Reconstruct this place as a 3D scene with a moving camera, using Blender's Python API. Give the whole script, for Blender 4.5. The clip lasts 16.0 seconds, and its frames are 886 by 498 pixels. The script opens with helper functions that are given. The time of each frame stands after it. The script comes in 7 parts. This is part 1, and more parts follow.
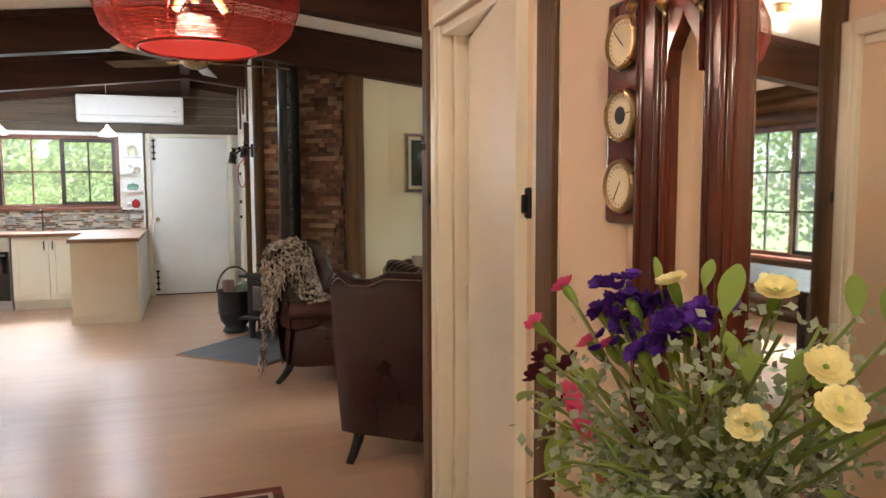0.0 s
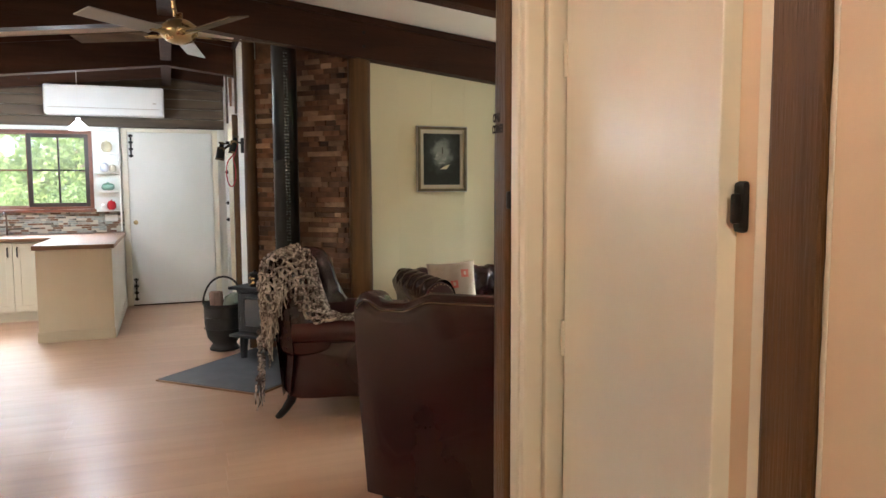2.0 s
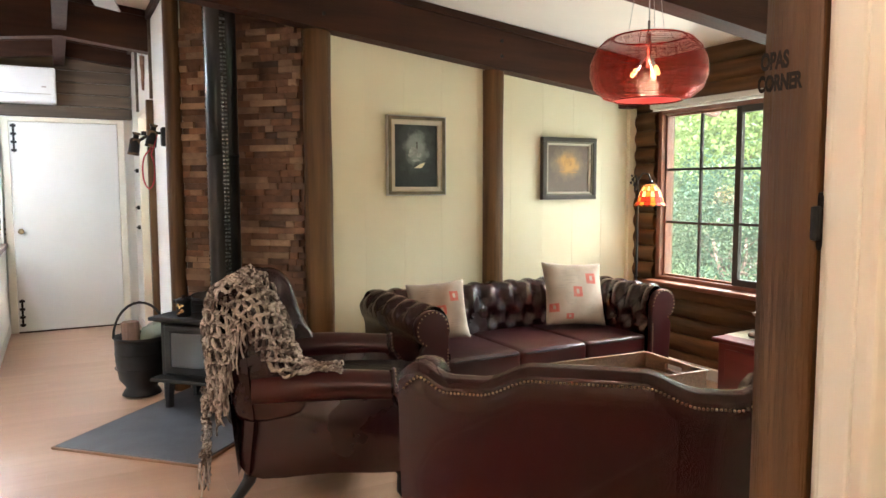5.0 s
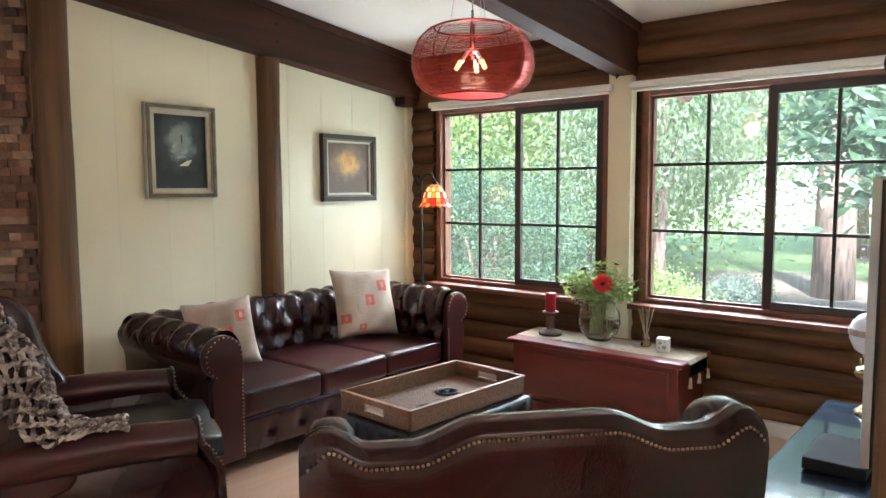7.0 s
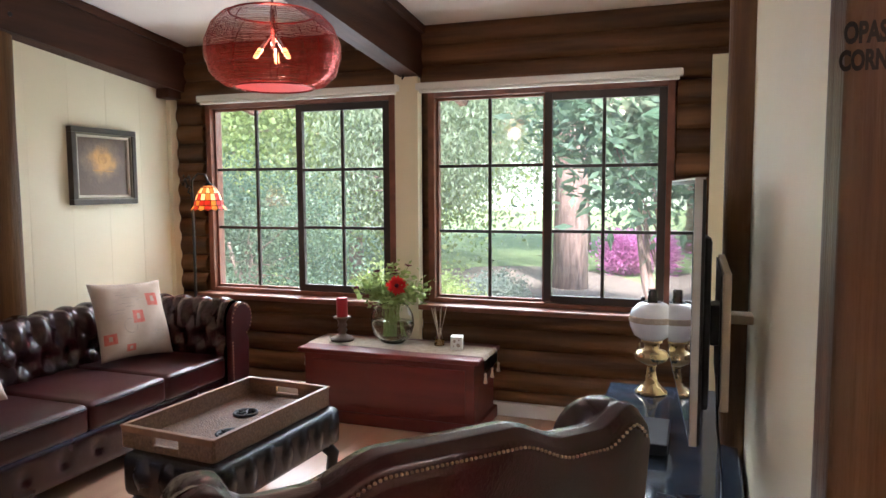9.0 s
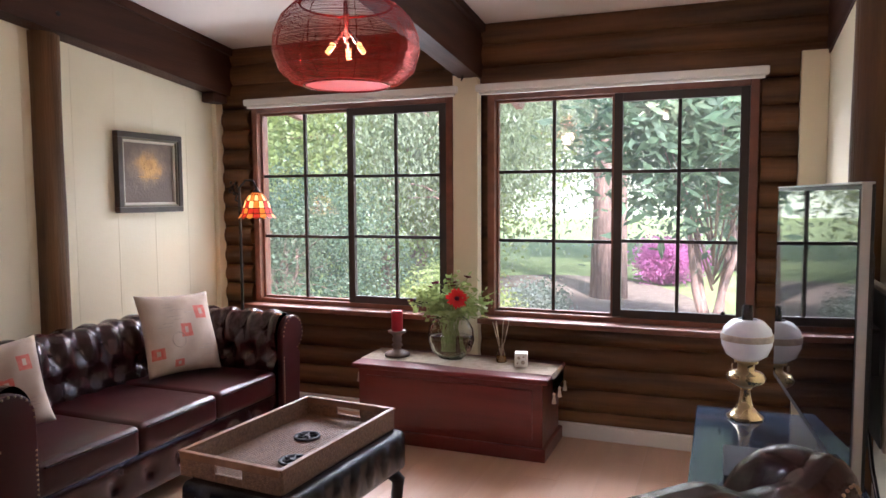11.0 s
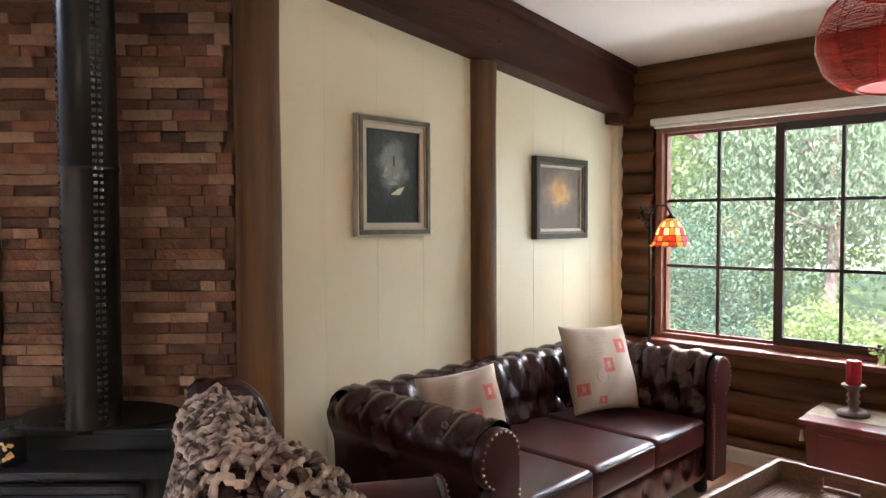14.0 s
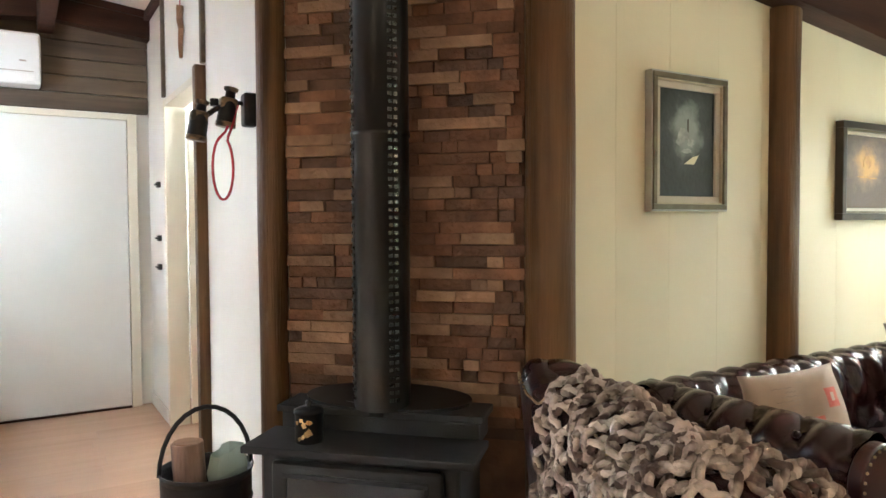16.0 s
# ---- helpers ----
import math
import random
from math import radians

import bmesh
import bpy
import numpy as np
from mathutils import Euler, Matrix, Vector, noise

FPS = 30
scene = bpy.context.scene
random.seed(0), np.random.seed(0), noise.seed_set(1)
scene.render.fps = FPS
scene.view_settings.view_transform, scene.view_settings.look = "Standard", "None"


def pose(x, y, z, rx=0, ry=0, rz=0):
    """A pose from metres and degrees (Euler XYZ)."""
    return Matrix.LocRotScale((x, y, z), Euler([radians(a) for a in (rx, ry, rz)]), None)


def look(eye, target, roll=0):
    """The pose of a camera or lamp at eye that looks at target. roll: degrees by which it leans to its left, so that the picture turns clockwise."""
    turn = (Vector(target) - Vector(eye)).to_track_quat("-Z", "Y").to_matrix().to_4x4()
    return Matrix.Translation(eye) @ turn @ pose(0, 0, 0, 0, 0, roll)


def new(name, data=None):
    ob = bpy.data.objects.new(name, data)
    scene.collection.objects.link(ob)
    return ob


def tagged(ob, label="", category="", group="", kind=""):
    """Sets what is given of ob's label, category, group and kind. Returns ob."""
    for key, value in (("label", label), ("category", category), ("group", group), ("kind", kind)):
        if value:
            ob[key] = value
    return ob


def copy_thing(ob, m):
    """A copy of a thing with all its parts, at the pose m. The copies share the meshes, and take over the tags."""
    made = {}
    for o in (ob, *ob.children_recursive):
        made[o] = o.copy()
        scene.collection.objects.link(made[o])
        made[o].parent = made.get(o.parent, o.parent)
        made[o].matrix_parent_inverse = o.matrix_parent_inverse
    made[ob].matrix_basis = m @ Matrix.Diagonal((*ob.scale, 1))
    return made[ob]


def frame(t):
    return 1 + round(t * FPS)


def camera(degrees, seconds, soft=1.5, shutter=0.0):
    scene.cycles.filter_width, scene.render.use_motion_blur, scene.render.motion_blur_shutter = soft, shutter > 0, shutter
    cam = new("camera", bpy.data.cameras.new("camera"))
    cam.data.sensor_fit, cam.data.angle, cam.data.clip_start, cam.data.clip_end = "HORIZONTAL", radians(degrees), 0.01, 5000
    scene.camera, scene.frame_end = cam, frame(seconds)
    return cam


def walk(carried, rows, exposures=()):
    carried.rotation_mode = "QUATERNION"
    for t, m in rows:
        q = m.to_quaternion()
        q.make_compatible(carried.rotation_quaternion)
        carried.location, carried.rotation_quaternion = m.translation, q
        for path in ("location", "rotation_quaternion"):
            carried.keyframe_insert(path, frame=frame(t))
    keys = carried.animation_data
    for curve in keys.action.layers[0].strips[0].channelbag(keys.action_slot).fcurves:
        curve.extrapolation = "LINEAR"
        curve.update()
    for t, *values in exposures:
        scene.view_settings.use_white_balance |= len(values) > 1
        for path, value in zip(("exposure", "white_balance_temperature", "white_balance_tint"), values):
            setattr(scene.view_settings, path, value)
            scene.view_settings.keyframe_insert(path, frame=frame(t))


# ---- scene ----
cam = camera(63.9, 16.0)
METRES, EYE, TILT, LEAN, TURN = 4.8, 1.43, 0.0, 0.0, -19.6
ROWS = [
    (0.0, 0.0, 0.0, 0.0, -0.02, -4.95, 0.19),
    (0.5, -0.0143, 0.0493, 0.0012, -0.67, -5.02, 0.23),
    (1.0, -0.0257, 0.0882, -0.0011, -0.97, -4.97, 0.22),
    (1.5, -0.0455, 0.1269, 0.0001, -1.13, -4.97, 0.21),
    (2.0, -0.0602, 0.16, -0.0018, -1.43, -4.93, 0.26),
    (2.5, -0.0626, 0.2006, 0.0015, -1.93, -4.95, 0.32),
    (3.0, -0.0686, 0.2364, 0.0037, -2.18, -4.9, 0.3),
    (5.5, -0.1762, 0.423, 0.001, -13.79, -4.92, 0.17),
    (6.0, -0.1943, 0.4504, 0.0011, -20.32, -4.9, 0.25),
    (6.5, -0.1955, 0.4776, 0.0039, -25.9, -4.97, 0.29),
    (7.0, -0.2044, 0.5022, 0.0035, -30.59, -4.99, 0.27),
    (7.5, -0.217, 0.5282, 0.0027, -37.28, -4.93, 0.22),
    (8.0, -0.2231, 0.5437, 0.003, -45.52, -4.9, 0.28),
    (8.5, -0.2253, 0.5529, 0.0025, -50.66, -4.92, 0.29),
    (11.0, -0.2152, 0.6333, 0.002, -48.91, -4.31, 0.33),
    (11.5, -0.2319, 0.6579, 0.0023, -46.03, -4.24, 0.27),
    (12.0, -0.2524, 0.6768, 0.0043, -43.9, -4.16, 0.27),
    (12.5, -0.2672, 0.6988, 0.0075, -41.56, -4.04, 0.22),
    (13.0, -0.2697, 0.7298, 0.0071, -37.46, -3.3, 0.27),
    (13.5, -0.2746, 0.7573, 0.0043, -31.37, -2.48, 0.26),
    (14.0, -0.293, 0.7842, 0.0041, -25.78, -2.18, 0.22),
    (14.5, -0.3181, 0.8139, 0.0043, -22.8, -2.11, 0.21),
    (15.0, -0.3302, 0.8476, -0.0034, -20.94, -2.14, 0.25),
    (15.5, -0.3387, 0.8792, -0.008, -17.92, -2.14, 0.27),
    (16.0, -0.3574, 0.8808, -0.0186, -11.34, -2.06, 0.33),
]
walk(cam, [(t, pose(0, 0, EYE, TILT, LEAN, TURN) @ pose(METRES * x, METRES * y, METRES * z, 90 + pitch, roll, yaw)) for t, x, y, z, yaw, pitch, roll in ROWS],
     exposures=[(0.0, 1.97, 6000, 8), (2.0, 2.01, 6000, 8), (3.0, 1.98, 5950, 7), (5.5, 2.62, 5850, 10), (6.5, 2.54, 5380, 9), (7.5, 2.27, 5260, 13), (8.5, 2.07, 5480, 18), (11.0, 1.92, 5600, 30), (12.5, 1.90, 5700, 32), (13.5, 2.11, 5500, 26), (14.5, 2.42, 5700, 12), (16.0, 2.52, 5950, 8)])

# ---- world and light ----
world = bpy.data.worlds.new("sky")
scene.world = world
world.use_nodes = True
wn = world.node_tree.nodes
sky = wn.new("ShaderNodeTexSky")
sky.sky_type, sky.sun_disc = "NISHITA", False
sky.sun_elevation, sky.sun_rotation = radians(46), radians(240)
wn["Background"].inputs["Strength"].default_value = 0.15
world.node_tree.links.new(sky.outputs["Color"], wn["Background"].inputs["Color"])


def lamp(name, kind, m, power, color, size=0.1, size_y=None, angle=None):
    data = bpy.data.lights.new(name, kind)
    data.energy, data.color = power, color
    if kind == "AREA":
        data.shape, data.size, data.size_y = "RECTANGLE", size, size_y or size
    elif kind == "POINT":
        data.shadow_soft_size = size
    elif kind == "SUN":
        data.angle = radians(angle)
    ob = new(name, data)
    ob.matrix_world = m
    return ob


lamp("sun", "SUN", look((-7, -3, 15), (6, 5, 0)), 5.0, (1, 0.95, 0.86), angle=4)
lamp("window_daylight_east", "AREA", look((7.2, 5.6, 3.7), (2.0, 4.9, 0.7)), 230, (0.98, 1.0, 0.90), 5.0, 2.0)
# low area lamp added outside, hidden below the sill, to imitate ground bounce
lamp("window_ground_light_east", "AREA", look((5.7, 4.7, 0.0), (3.2, 4.7, 2.3)), 30, (0.97, 1.0, 0.88), 3.6, 0.7)
lamp("window_daylight_west", "AREA", look((-5.7, 5.0, 3.1), (-2.0, 5.0, 0.6)), 330, (0.93, 1.0, 0.97), 3.6, 1.3)
lamp("window_daylight_kitchen", "AREA", look((-1.6, 11.4, 2.9), (-1.2, 8.2, 0.4)), 160, (0.93, 0.98, 1.0), 2.4, 0.9)

# ---- materials ----


def mat(name, c1, c2=None, rough=0.5, metal=0.0, scale=6.0, stretch=(1, 1, 1), bump=0.1, fine=120.0, rand=0.0, coat=0.0, detail=6.0, rough2=None, trans=0.0, contrast=(0.3, 0.7), spec=0.5):
    m = bpy.data.materials.new(name)
    m.use_nodes = True
    t = m.node_tree
    b = t.nodes["Principled BSDF"]
    c2 = c2 or tuple(c * 0.72 for c in c1)
    tc, info, mp = t.nodes.new("ShaderNodeTexCoord"), t.nodes.new("ShaderNodeObjectInfo"), t.nodes.new("ShaderNodeMapping")
    mp.inputs["Scale"].default_value = stretch
    add = t.nodes.new("ShaderNodeVectorMath")
    add.operation = "MULTIPLY_ADD"
    add.inputs[1].default_value = (37.0, 23.0, 11.0)
    comb = t.nodes.new("ShaderNodeCombineXYZ")
    for k in range(3):
        t.links.new(info.outputs["Random"], comb.inputs[k])
    t.links.new(comb.outputs[0], add.inputs[0])
    t.links.new(tc.outputs["Object"], add.inputs[2])
    t.links.new(add.outputs[0], mp.inputs["Vector"])
    n1, n2 = t.nodes.new("ShaderNodeTexNoise"), t.nodes.new("ShaderNodeTexNoise")
    n1.inputs["Scale"].default_value, n1.inputs["Detail"].default_value = scale, detail
    n2.inputs["Scale"].default_value, n2.inputs["Detail"].default_value = fine, 3
    t.links.new(mp.outputs[0], n1.inputs["Vector"])
    t.links.new(mp.outputs[0], n2.inputs["Vector"])
    ramp = t.nodes.new("ShaderNodeMapRange")
    ramp.inputs[1].default_value, ramp.inputs[2].default_value = contrast
    t.links.new(n1.outputs["Fac"], ramp.inputs[0])
    mix = t.nodes.new("ShaderNodeMix")
    mix.data_type = "RGBA"
    mix.inputs[6].default_value, mix.inputs[7].default_value = (*c2, 1), (*c1, 1)
    t.links.new(ramp.outputs[0], mix.inputs[0])
    out = mix.outputs[2]
    if rand:
        hsv, mr = t.nodes.new("ShaderNodeHueSaturation"), t.nodes.new("ShaderNodeMapRange")
        mr.inputs[3].default_value, mr.inputs[4].default_value = 1 - rand, 1 + rand
        t.links.new(info.outputs["Random"], mr.inputs[0])
        t.links.new(mr.outputs[0], hsv.inputs["Value"])
        t.links.new(out, hsv.inputs["Color"])
        out = hsv.outputs[0]
    t.links.new(out, b.inputs["Base Color"])
    rr = t.nodes.new("ShaderNodeMapRange")
    rr.inputs[3].default_value, rr.inputs[4].default_value = rough2 if rough2 is not None else rough * 1.2, rough
    t.links.new(n1.outputs["Fac"], rr.inputs[0])
    t.links.new(rr.outputs[0], b.inputs["Roughness"])
    b.inputs["Metallic"].default_value = metal
    b.inputs["Coat Weight"].default_value = coat
    b.inputs["Specular IOR Level"].default_value = spec
    b.inputs["Transmission Weight"].default_value = trans
    if bump:
        bp = t.nodes.new("ShaderNodeBump")
        bp.inputs["Strength"].default_value, bp.inputs["Distance"].default_value = bump, 0.01
        t.links.new(n2.outputs["Fac"], bp.inputs["Height"])
        t.links.new(bp.outputs[0], b.inputs["Normal"])
    return m


def glass_mat(name, color, rough=0.0, ior=1.45):
    m = bpy.data.materials.new(name)
    m.use_nodes = True
    b = m.node_tree.nodes["Principled BSDF"]
    b.inputs["Base Color"].default_value = (*color, 1)
    b.inputs["Transmission Weight"].default_value, b.inputs["Roughness"].default_value, b.inputs["IOR"].default_value = 1.0, rough, ior
    return m


def glow(name, color, strength, base=(0.8, 0.8, 0.8)):
    m = bpy.data.materials.new(name)
    m.use_nodes = True
    b = m.node_tree.nodes["Principled BSDF"]
    b.inputs["Base Color"].default_value = (*base, 1)
    b.inputs["Emission Color"].default_value, b.inputs["Emission Strength"].default_value = (*color, 1), strength
    return m


CREAM = mat("cream wall boards", (0.80, 0.74, 0.53), (0.76, 0.70, 0.49), 0.45, scale=1.5, bump=0.05, fine=60)
HALLCREAM = mat("warm cream hall wall", (0.74, 0.59, 0.42), (0.70, 0.55, 0.385), 0.5, scale=1.5, bump=0.06, fine=60)
WHITEPAINT = mat("cream gloss paint", (0.80, 0.76, 0.64), (0.75, 0.71, 0.58), 0.28, scale=2.5, bump=0.05, fine=40)
WHITE = mat("white paint", (0.80, 0.80, 0.76), (0.75, 0.75, 0.70), 0.35, scale=2, bump=0.04, fine=50)
CEIL = mat("ceiling paint", (0.78, 0.71, 0.63), (0.75, 0.68, 0.60), 0.85, scale=3, bump=0.1, fine=150)
BEAM = mat("dark stained beam", (0.060, 0.021, 0.009), (0.024, 0.008, 0.004), 0.5, scale=3, stretch=(0.4, 4, 4), bump=0.3, fine=30, spec=0.22)
LOG = mat("brown log", (0.165, 0.075, 0.026), (0.048, 0.022, 0.009), 0.40, scale=3, stretch=(5, 0.35, 5), bump=0.35, fine=22, rand=0.22, spec=0.3)
LOGUP = mat("brown upright log", (0.155, 0.078, 0.027), (0.060, 0.029, 0.011), 0.38, scale=3, stretch=(7, 7, 0.35), bump=0.4, fine=22, rand=0.12, spec=0.3)
CLAD = mat("grey brown boards", (0.14, 0.10, 0.062), (0.065, 0.045, 0.03), 0.6, scale=3, stretch=(0.4, 4, 5), bump=0.3, fine=25, rand=0.2)
REDWOOD = mat("red stained window timber", (0.21, 0.072, 0.035), (0.12, 0.04, 0.02), 0.4, scale=4, stretch=(3, 3, 3), bump=0.15, fine=40)
SASH = mat("dark stained sash", (0.035, 0.019, 0.012), (0.02, 0.011, 0.008), 0.4, scale=4, bump=0.15, fine=40)
FLOOR = mat("pale timber floor", (0.53, 0.335, 0.22), (0.47, 0.29, 0.185), 0.27, scale=2.2, stretch=(0.5, 5, 5), bump=0.015, fine=30, rand=0.03, rough2=0.36)
STONE = mat("rust stacked stone", (0.200, 0.098, 0.050), (0.095, 0.046, 0.026), 0.75, scale=9, bump=0.8, fine=40, rand=0.35)
STONE_TAN = mat("tan stacked stone", (0.32, 0.20, 0.12), (0.17, 0.10, 0.06), 0.75, scale=9, bump=0.8, fine=40, rand=0.3)
STONE_DARK = mat("dark stacked stone", (0.135, 0.072, 0.043), (0.062, 0.034, 0.022), 0.7, scale=9, bump=0.8, fine=40, rand=0.4)
LEATHER = mat("oxblood leather", (0.034, 0.0044, 0.0052), (0.015, 0.0028, 0.0034), 0.20, scale=3, contrast=(0.2, 0.8), bump=0.12, fine=190, rough2=0.32, spec=0.5, coat=0.22)
LEATHERRED = mat("worn red leather", (0.058, 0.0075, 0.0085), (0.020, 0.004, 0.005), 0.24, scale=2.4, contrast=(0.25, 0.75), bump=0.12, fine=190, rough2=0.38, spec=0.5, coat=0.15)
BLACKLEATHER = mat("near black leather", (0.012, 0.008, 0.008), (0.008, 0.006, 0.006), 0.24, scale=5, bump=0.2, fine=170)
BRASS = mat("aged brass", (0.58, 0.45, 0.25), (0.38, 0.28, 0.15), 0.25, 1.0, scale=10, bump=0.05)
NAIL = mat("brass nail heads", (0.55, 0.44, 0.28), (0.35, 0.26, 0.15), 0.3, 1.0, scale=30, bump=0)
MAHOGANY = mat("polished mahogany", (0.125, 0.026, 0.014), (0.055, 0.014, 0.009), 0.2, scale=3, stretch=(3, 3, 0.4), bump=0.06, fine=40, coat=0.3)
CHESTRED = mat("red brown chest wood", (0.165, 0.022, 0.017), (0.10, 0.015, 0.012), 0.28, scale=3, stretch=(4, 0.4, 4), bump=0.06, fine=40, coat=0.2)
IRON = mat("matt black cast iron", (0.020, 0.020, 0.022), (0.012, 0.012, 0.013), 0.5, 0.2, scale=9, bump=0.25, fine=150)
FLUE = mat("black enamelled flue", (0.020, 0.021, 0.021), (0.012, 0.013, 0.013), 0.28, 0.4, scale=9, bump=0.05)
BLACKMETAL = mat("black metal", (0.02, 0.018, 0.017), (0.01, 0.01, 0.01), 0.4, 0.5, scale=20, bump=0.05)
SLATE = mat("slate grey hearth", (0.115, 0.12, 0.135), (0.085, 0.09, 0.10), 0.6, scale=5, bump=0.25, fine=70)
LINEN = mat("postage printed linen", (0.56, 0.47, 0.38), (0.40, 0.32, 0.25), 0.9, scale=6, bump=0.3, fine=300)
STAMPRED = mat("faded red print", (0.52, 0.10, 0.075), (0.58, 0.22, 0.17), 0.9, scale=40, bump=0.3, fine=300)
INKGREY = mat("grey ink print", (0.33, 0.28, 0.24), (0.48, 0.42, 0.36), 0.9, scale=40, bump=0.2, fine=300)
WOOL = mat("chunky beige yarn", (0.56, 0.49, 0.43), (0.11, 0.08, 0.068), 0.95, contrast=(0.42, 0.58), scale=13, bump=0.5, fine=260)
TRAYWOOD = mat("honey tray timber", (0.27, 0.135, 0.065), (0.18, 0.085, 0.04), 0.45, scale=4, stretch=(0.5, 5, 5), bump=0.1, fine=40)
WEAVE = mat("woven rattan", (0.27, 0.155, 0.085), (0.13, 0.07, 0.04), 0.5, scale=90, bump=0.6, fine=160)
RUNNER = mat("cream table runner", (0.68, 0.60, 0.48), (0.50, 0.41, 0.29), 0.95, scale=25, bump=0.4, fine=300)
REDWAX = mat("red candle wax", (0.42, 0.010, 0.022), (0.36, 0.008, 0.018), 0.35, bump=0.05)
GREYWOOD = mat("turned grey brown wood", (0.19, 0.13, 0.10), (0.09, 0.06, 0.045), 0.5, scale=14, bump=0.2)
GLASS = glass_mat("clear glass", (1, 1, 1), ior=1.45)
BURNT = mat("burnt wood", (0.012, 0.009, 0.007), (0.02, 0.014, 0.01), 0.95, scale=40, bump=0)


def hazed_pane():
    """Clear window glass with a faint translucent veil mixed in to imitate milky glare."""
    m = glass_mat("hazed window glass", (0.99, 1, 0.99))
    t = m.node_tree
    veil, mx, nz, mr = (t.nodes.new("ShaderNode" + q) for q in ("BsdfTranslucent", "MixShader", "TexNoise", "MapRange"))
    veil.inputs["Color"].default_value = (0.86, 0.86, 0.80, 1)
    nz.inputs["Scale"].default_value, nz.inputs["Detail"].default_value = 3.0, 5
    mr.inputs[1].default_value, mr.inputs[2].default_value, mr.inputs[3].default_value, mr.inputs[4].default_value = 0.3, 0.7, 0.005, 0.014
    t.links.new(nz.outputs["Fac"], mr.inputs[0])
    t.links.new(mr.outputs[0], mx.inputs[0])
    t.links.new(t.nodes["Principled BSDF"].outputs[0], mx.inputs[1])
    t.links.new(veil.outputs[0], mx.inputs[2])
    t.links.new(mx.outputs[0], t.nodes["Material Output"].inputs["Surface"])
    return m


PANE = hazed_pane()
WATER = glass_mat("water", (0.97, 1, 0.99), ior=1.33)
AMBER = glass_mat("amber oil", (0.9, 0.62, 0.32), ior=1.4)
OPAL = mat("etched white glass", (0.80, 0.83, 0.90), (0.70, 0.74, 0.84), 0.2, scale=20, bump=0.05, trans=0.0)
BLUETOP = mat("dark glossy cabinet", (0.030, 0.042, 0.062), (0.022, 0.03, 0.046), 0.07, scale=3, bump=0.02, fine=20)
SCREEN = mat("black screen", (0.006, 0.006, 0.007), (0.005, 0.005, 0.006), 0.025, scale=3, bump=0)
BLACKCLOTH = mat("matt black casing", (0.014, 0.014, 0.015), (0.010, 0.010, 0.011), 0.85, bump=0.05)
PLASTIC = mat("black plastic", (0.02, 0.02, 0.022), (0.014, 0.014, 0.016), 0.4, bump=0.05)
SILVER = mat("silver edge", (0.55, 0.55, 0.54), (0.45, 0.45, 0.44), 0.3, 0.9, bump=0)
WORKTOP = mat("timber worktop", (0.23, 0.11, 0.055), (0.14, 0.065, 0.032), 0.3, scale=4, stretch=(0.5, 5, 5), bump=0.05, fine=30)
CABINET = mat("cream cabinet paint", (0.74, 0.68, 0.55), (0.69, 0.63, 0.50), 0.4, scale=2, bump=0.03, fine=40)
ENDPANEL = mat("beige end panel", (0.52, 0.42, 0.29), (0.47, 0.37, 0.25), 0.5, scale=2, bump=0.03, fine=40)
APPLIANCE = mat("white appliance plastic", (0.80, 0.80, 0.78), (0.77, 0.77, 0.75), 0.35, bump=0.02)
STEEL = mat("brushed steel", (0.5, 0.5, 0.5), (0.4, 0.4, 0.4), 0.3, 1.0, scale=10, stretch=(1, 1, 20), bump=0.05)
FRAMEDARK = mat("dark picture frame", (0.055, 0.038, 0.026), (0.03, 0.02, 0.014), 0.35, scale=12, bump=0.15)
FRAMEGILT = mat("pale gilt liner", (0.60, 0.53, 0.38), (0.46, 0.39, 0.26), 0.4, 0.4, scale=20, bump=0.15)
MATBOARD = mat("cream liner board", (0.62, 0.57, 0.46), (0.55, 0.5, 0.4), 0.8, bump=0.1)
REDWIRE = mat("red anodised wire", (0.46, 0.075, 0.055), (0.36, 0.05, 0.04), 0.20, 0.9, scale=20, bump=0)
CHROME = mat("chrome", (0.7, 0.7, 0.7), (0.6, 0.6, 0.6), 0.12, 1.0, bump=0)
BULB = glow("lit filament bulb", (1.0, 0.36, 0.09), 1.3, (0.3, 0.1, 0.05))
REDPLATE = glow("lit red diffuser", (0.9, 0.05, 0.03), 0.16, (0.40, 0.02, 0.02))
COOLBULB = glow("lit white shade", (0.88, 0.94, 1.0), 2.5)
AMBERSHADE = glow("lit amber glass", (1.0, 0.27, 0.02), 0.17, (0.7, 0.3, 0.05))
REDSHADE = glow("lit red glass", (0.9, 0.06, 0.01), 0.10, (0.5, 0.04, 0.02))
CREAMSHADE = glow("lit cream glass", (1.0, 0.60, 0.18), 0.36, (0.7, 0.5, 0.2))
BARK = mat("tree bark", (0.40, 0.26, 0.20), (0.15, 0.10, 0.08), 0.9, scale=5, stretch=(4, 4, 0.6), bump=0.8, fine=20)
GRASS = mat("lawn", (0.23, 0.29, 0.10), (0.15, 0.21, 0.065), 0.95, scale=3, bump=0.6, fine=60)
MULCH = mat("leaf litter", (0.23, 0.18, 0.13), (0.13, 0.10, 0.07), 0.95, scale=8, bump=0.7, fine=50)


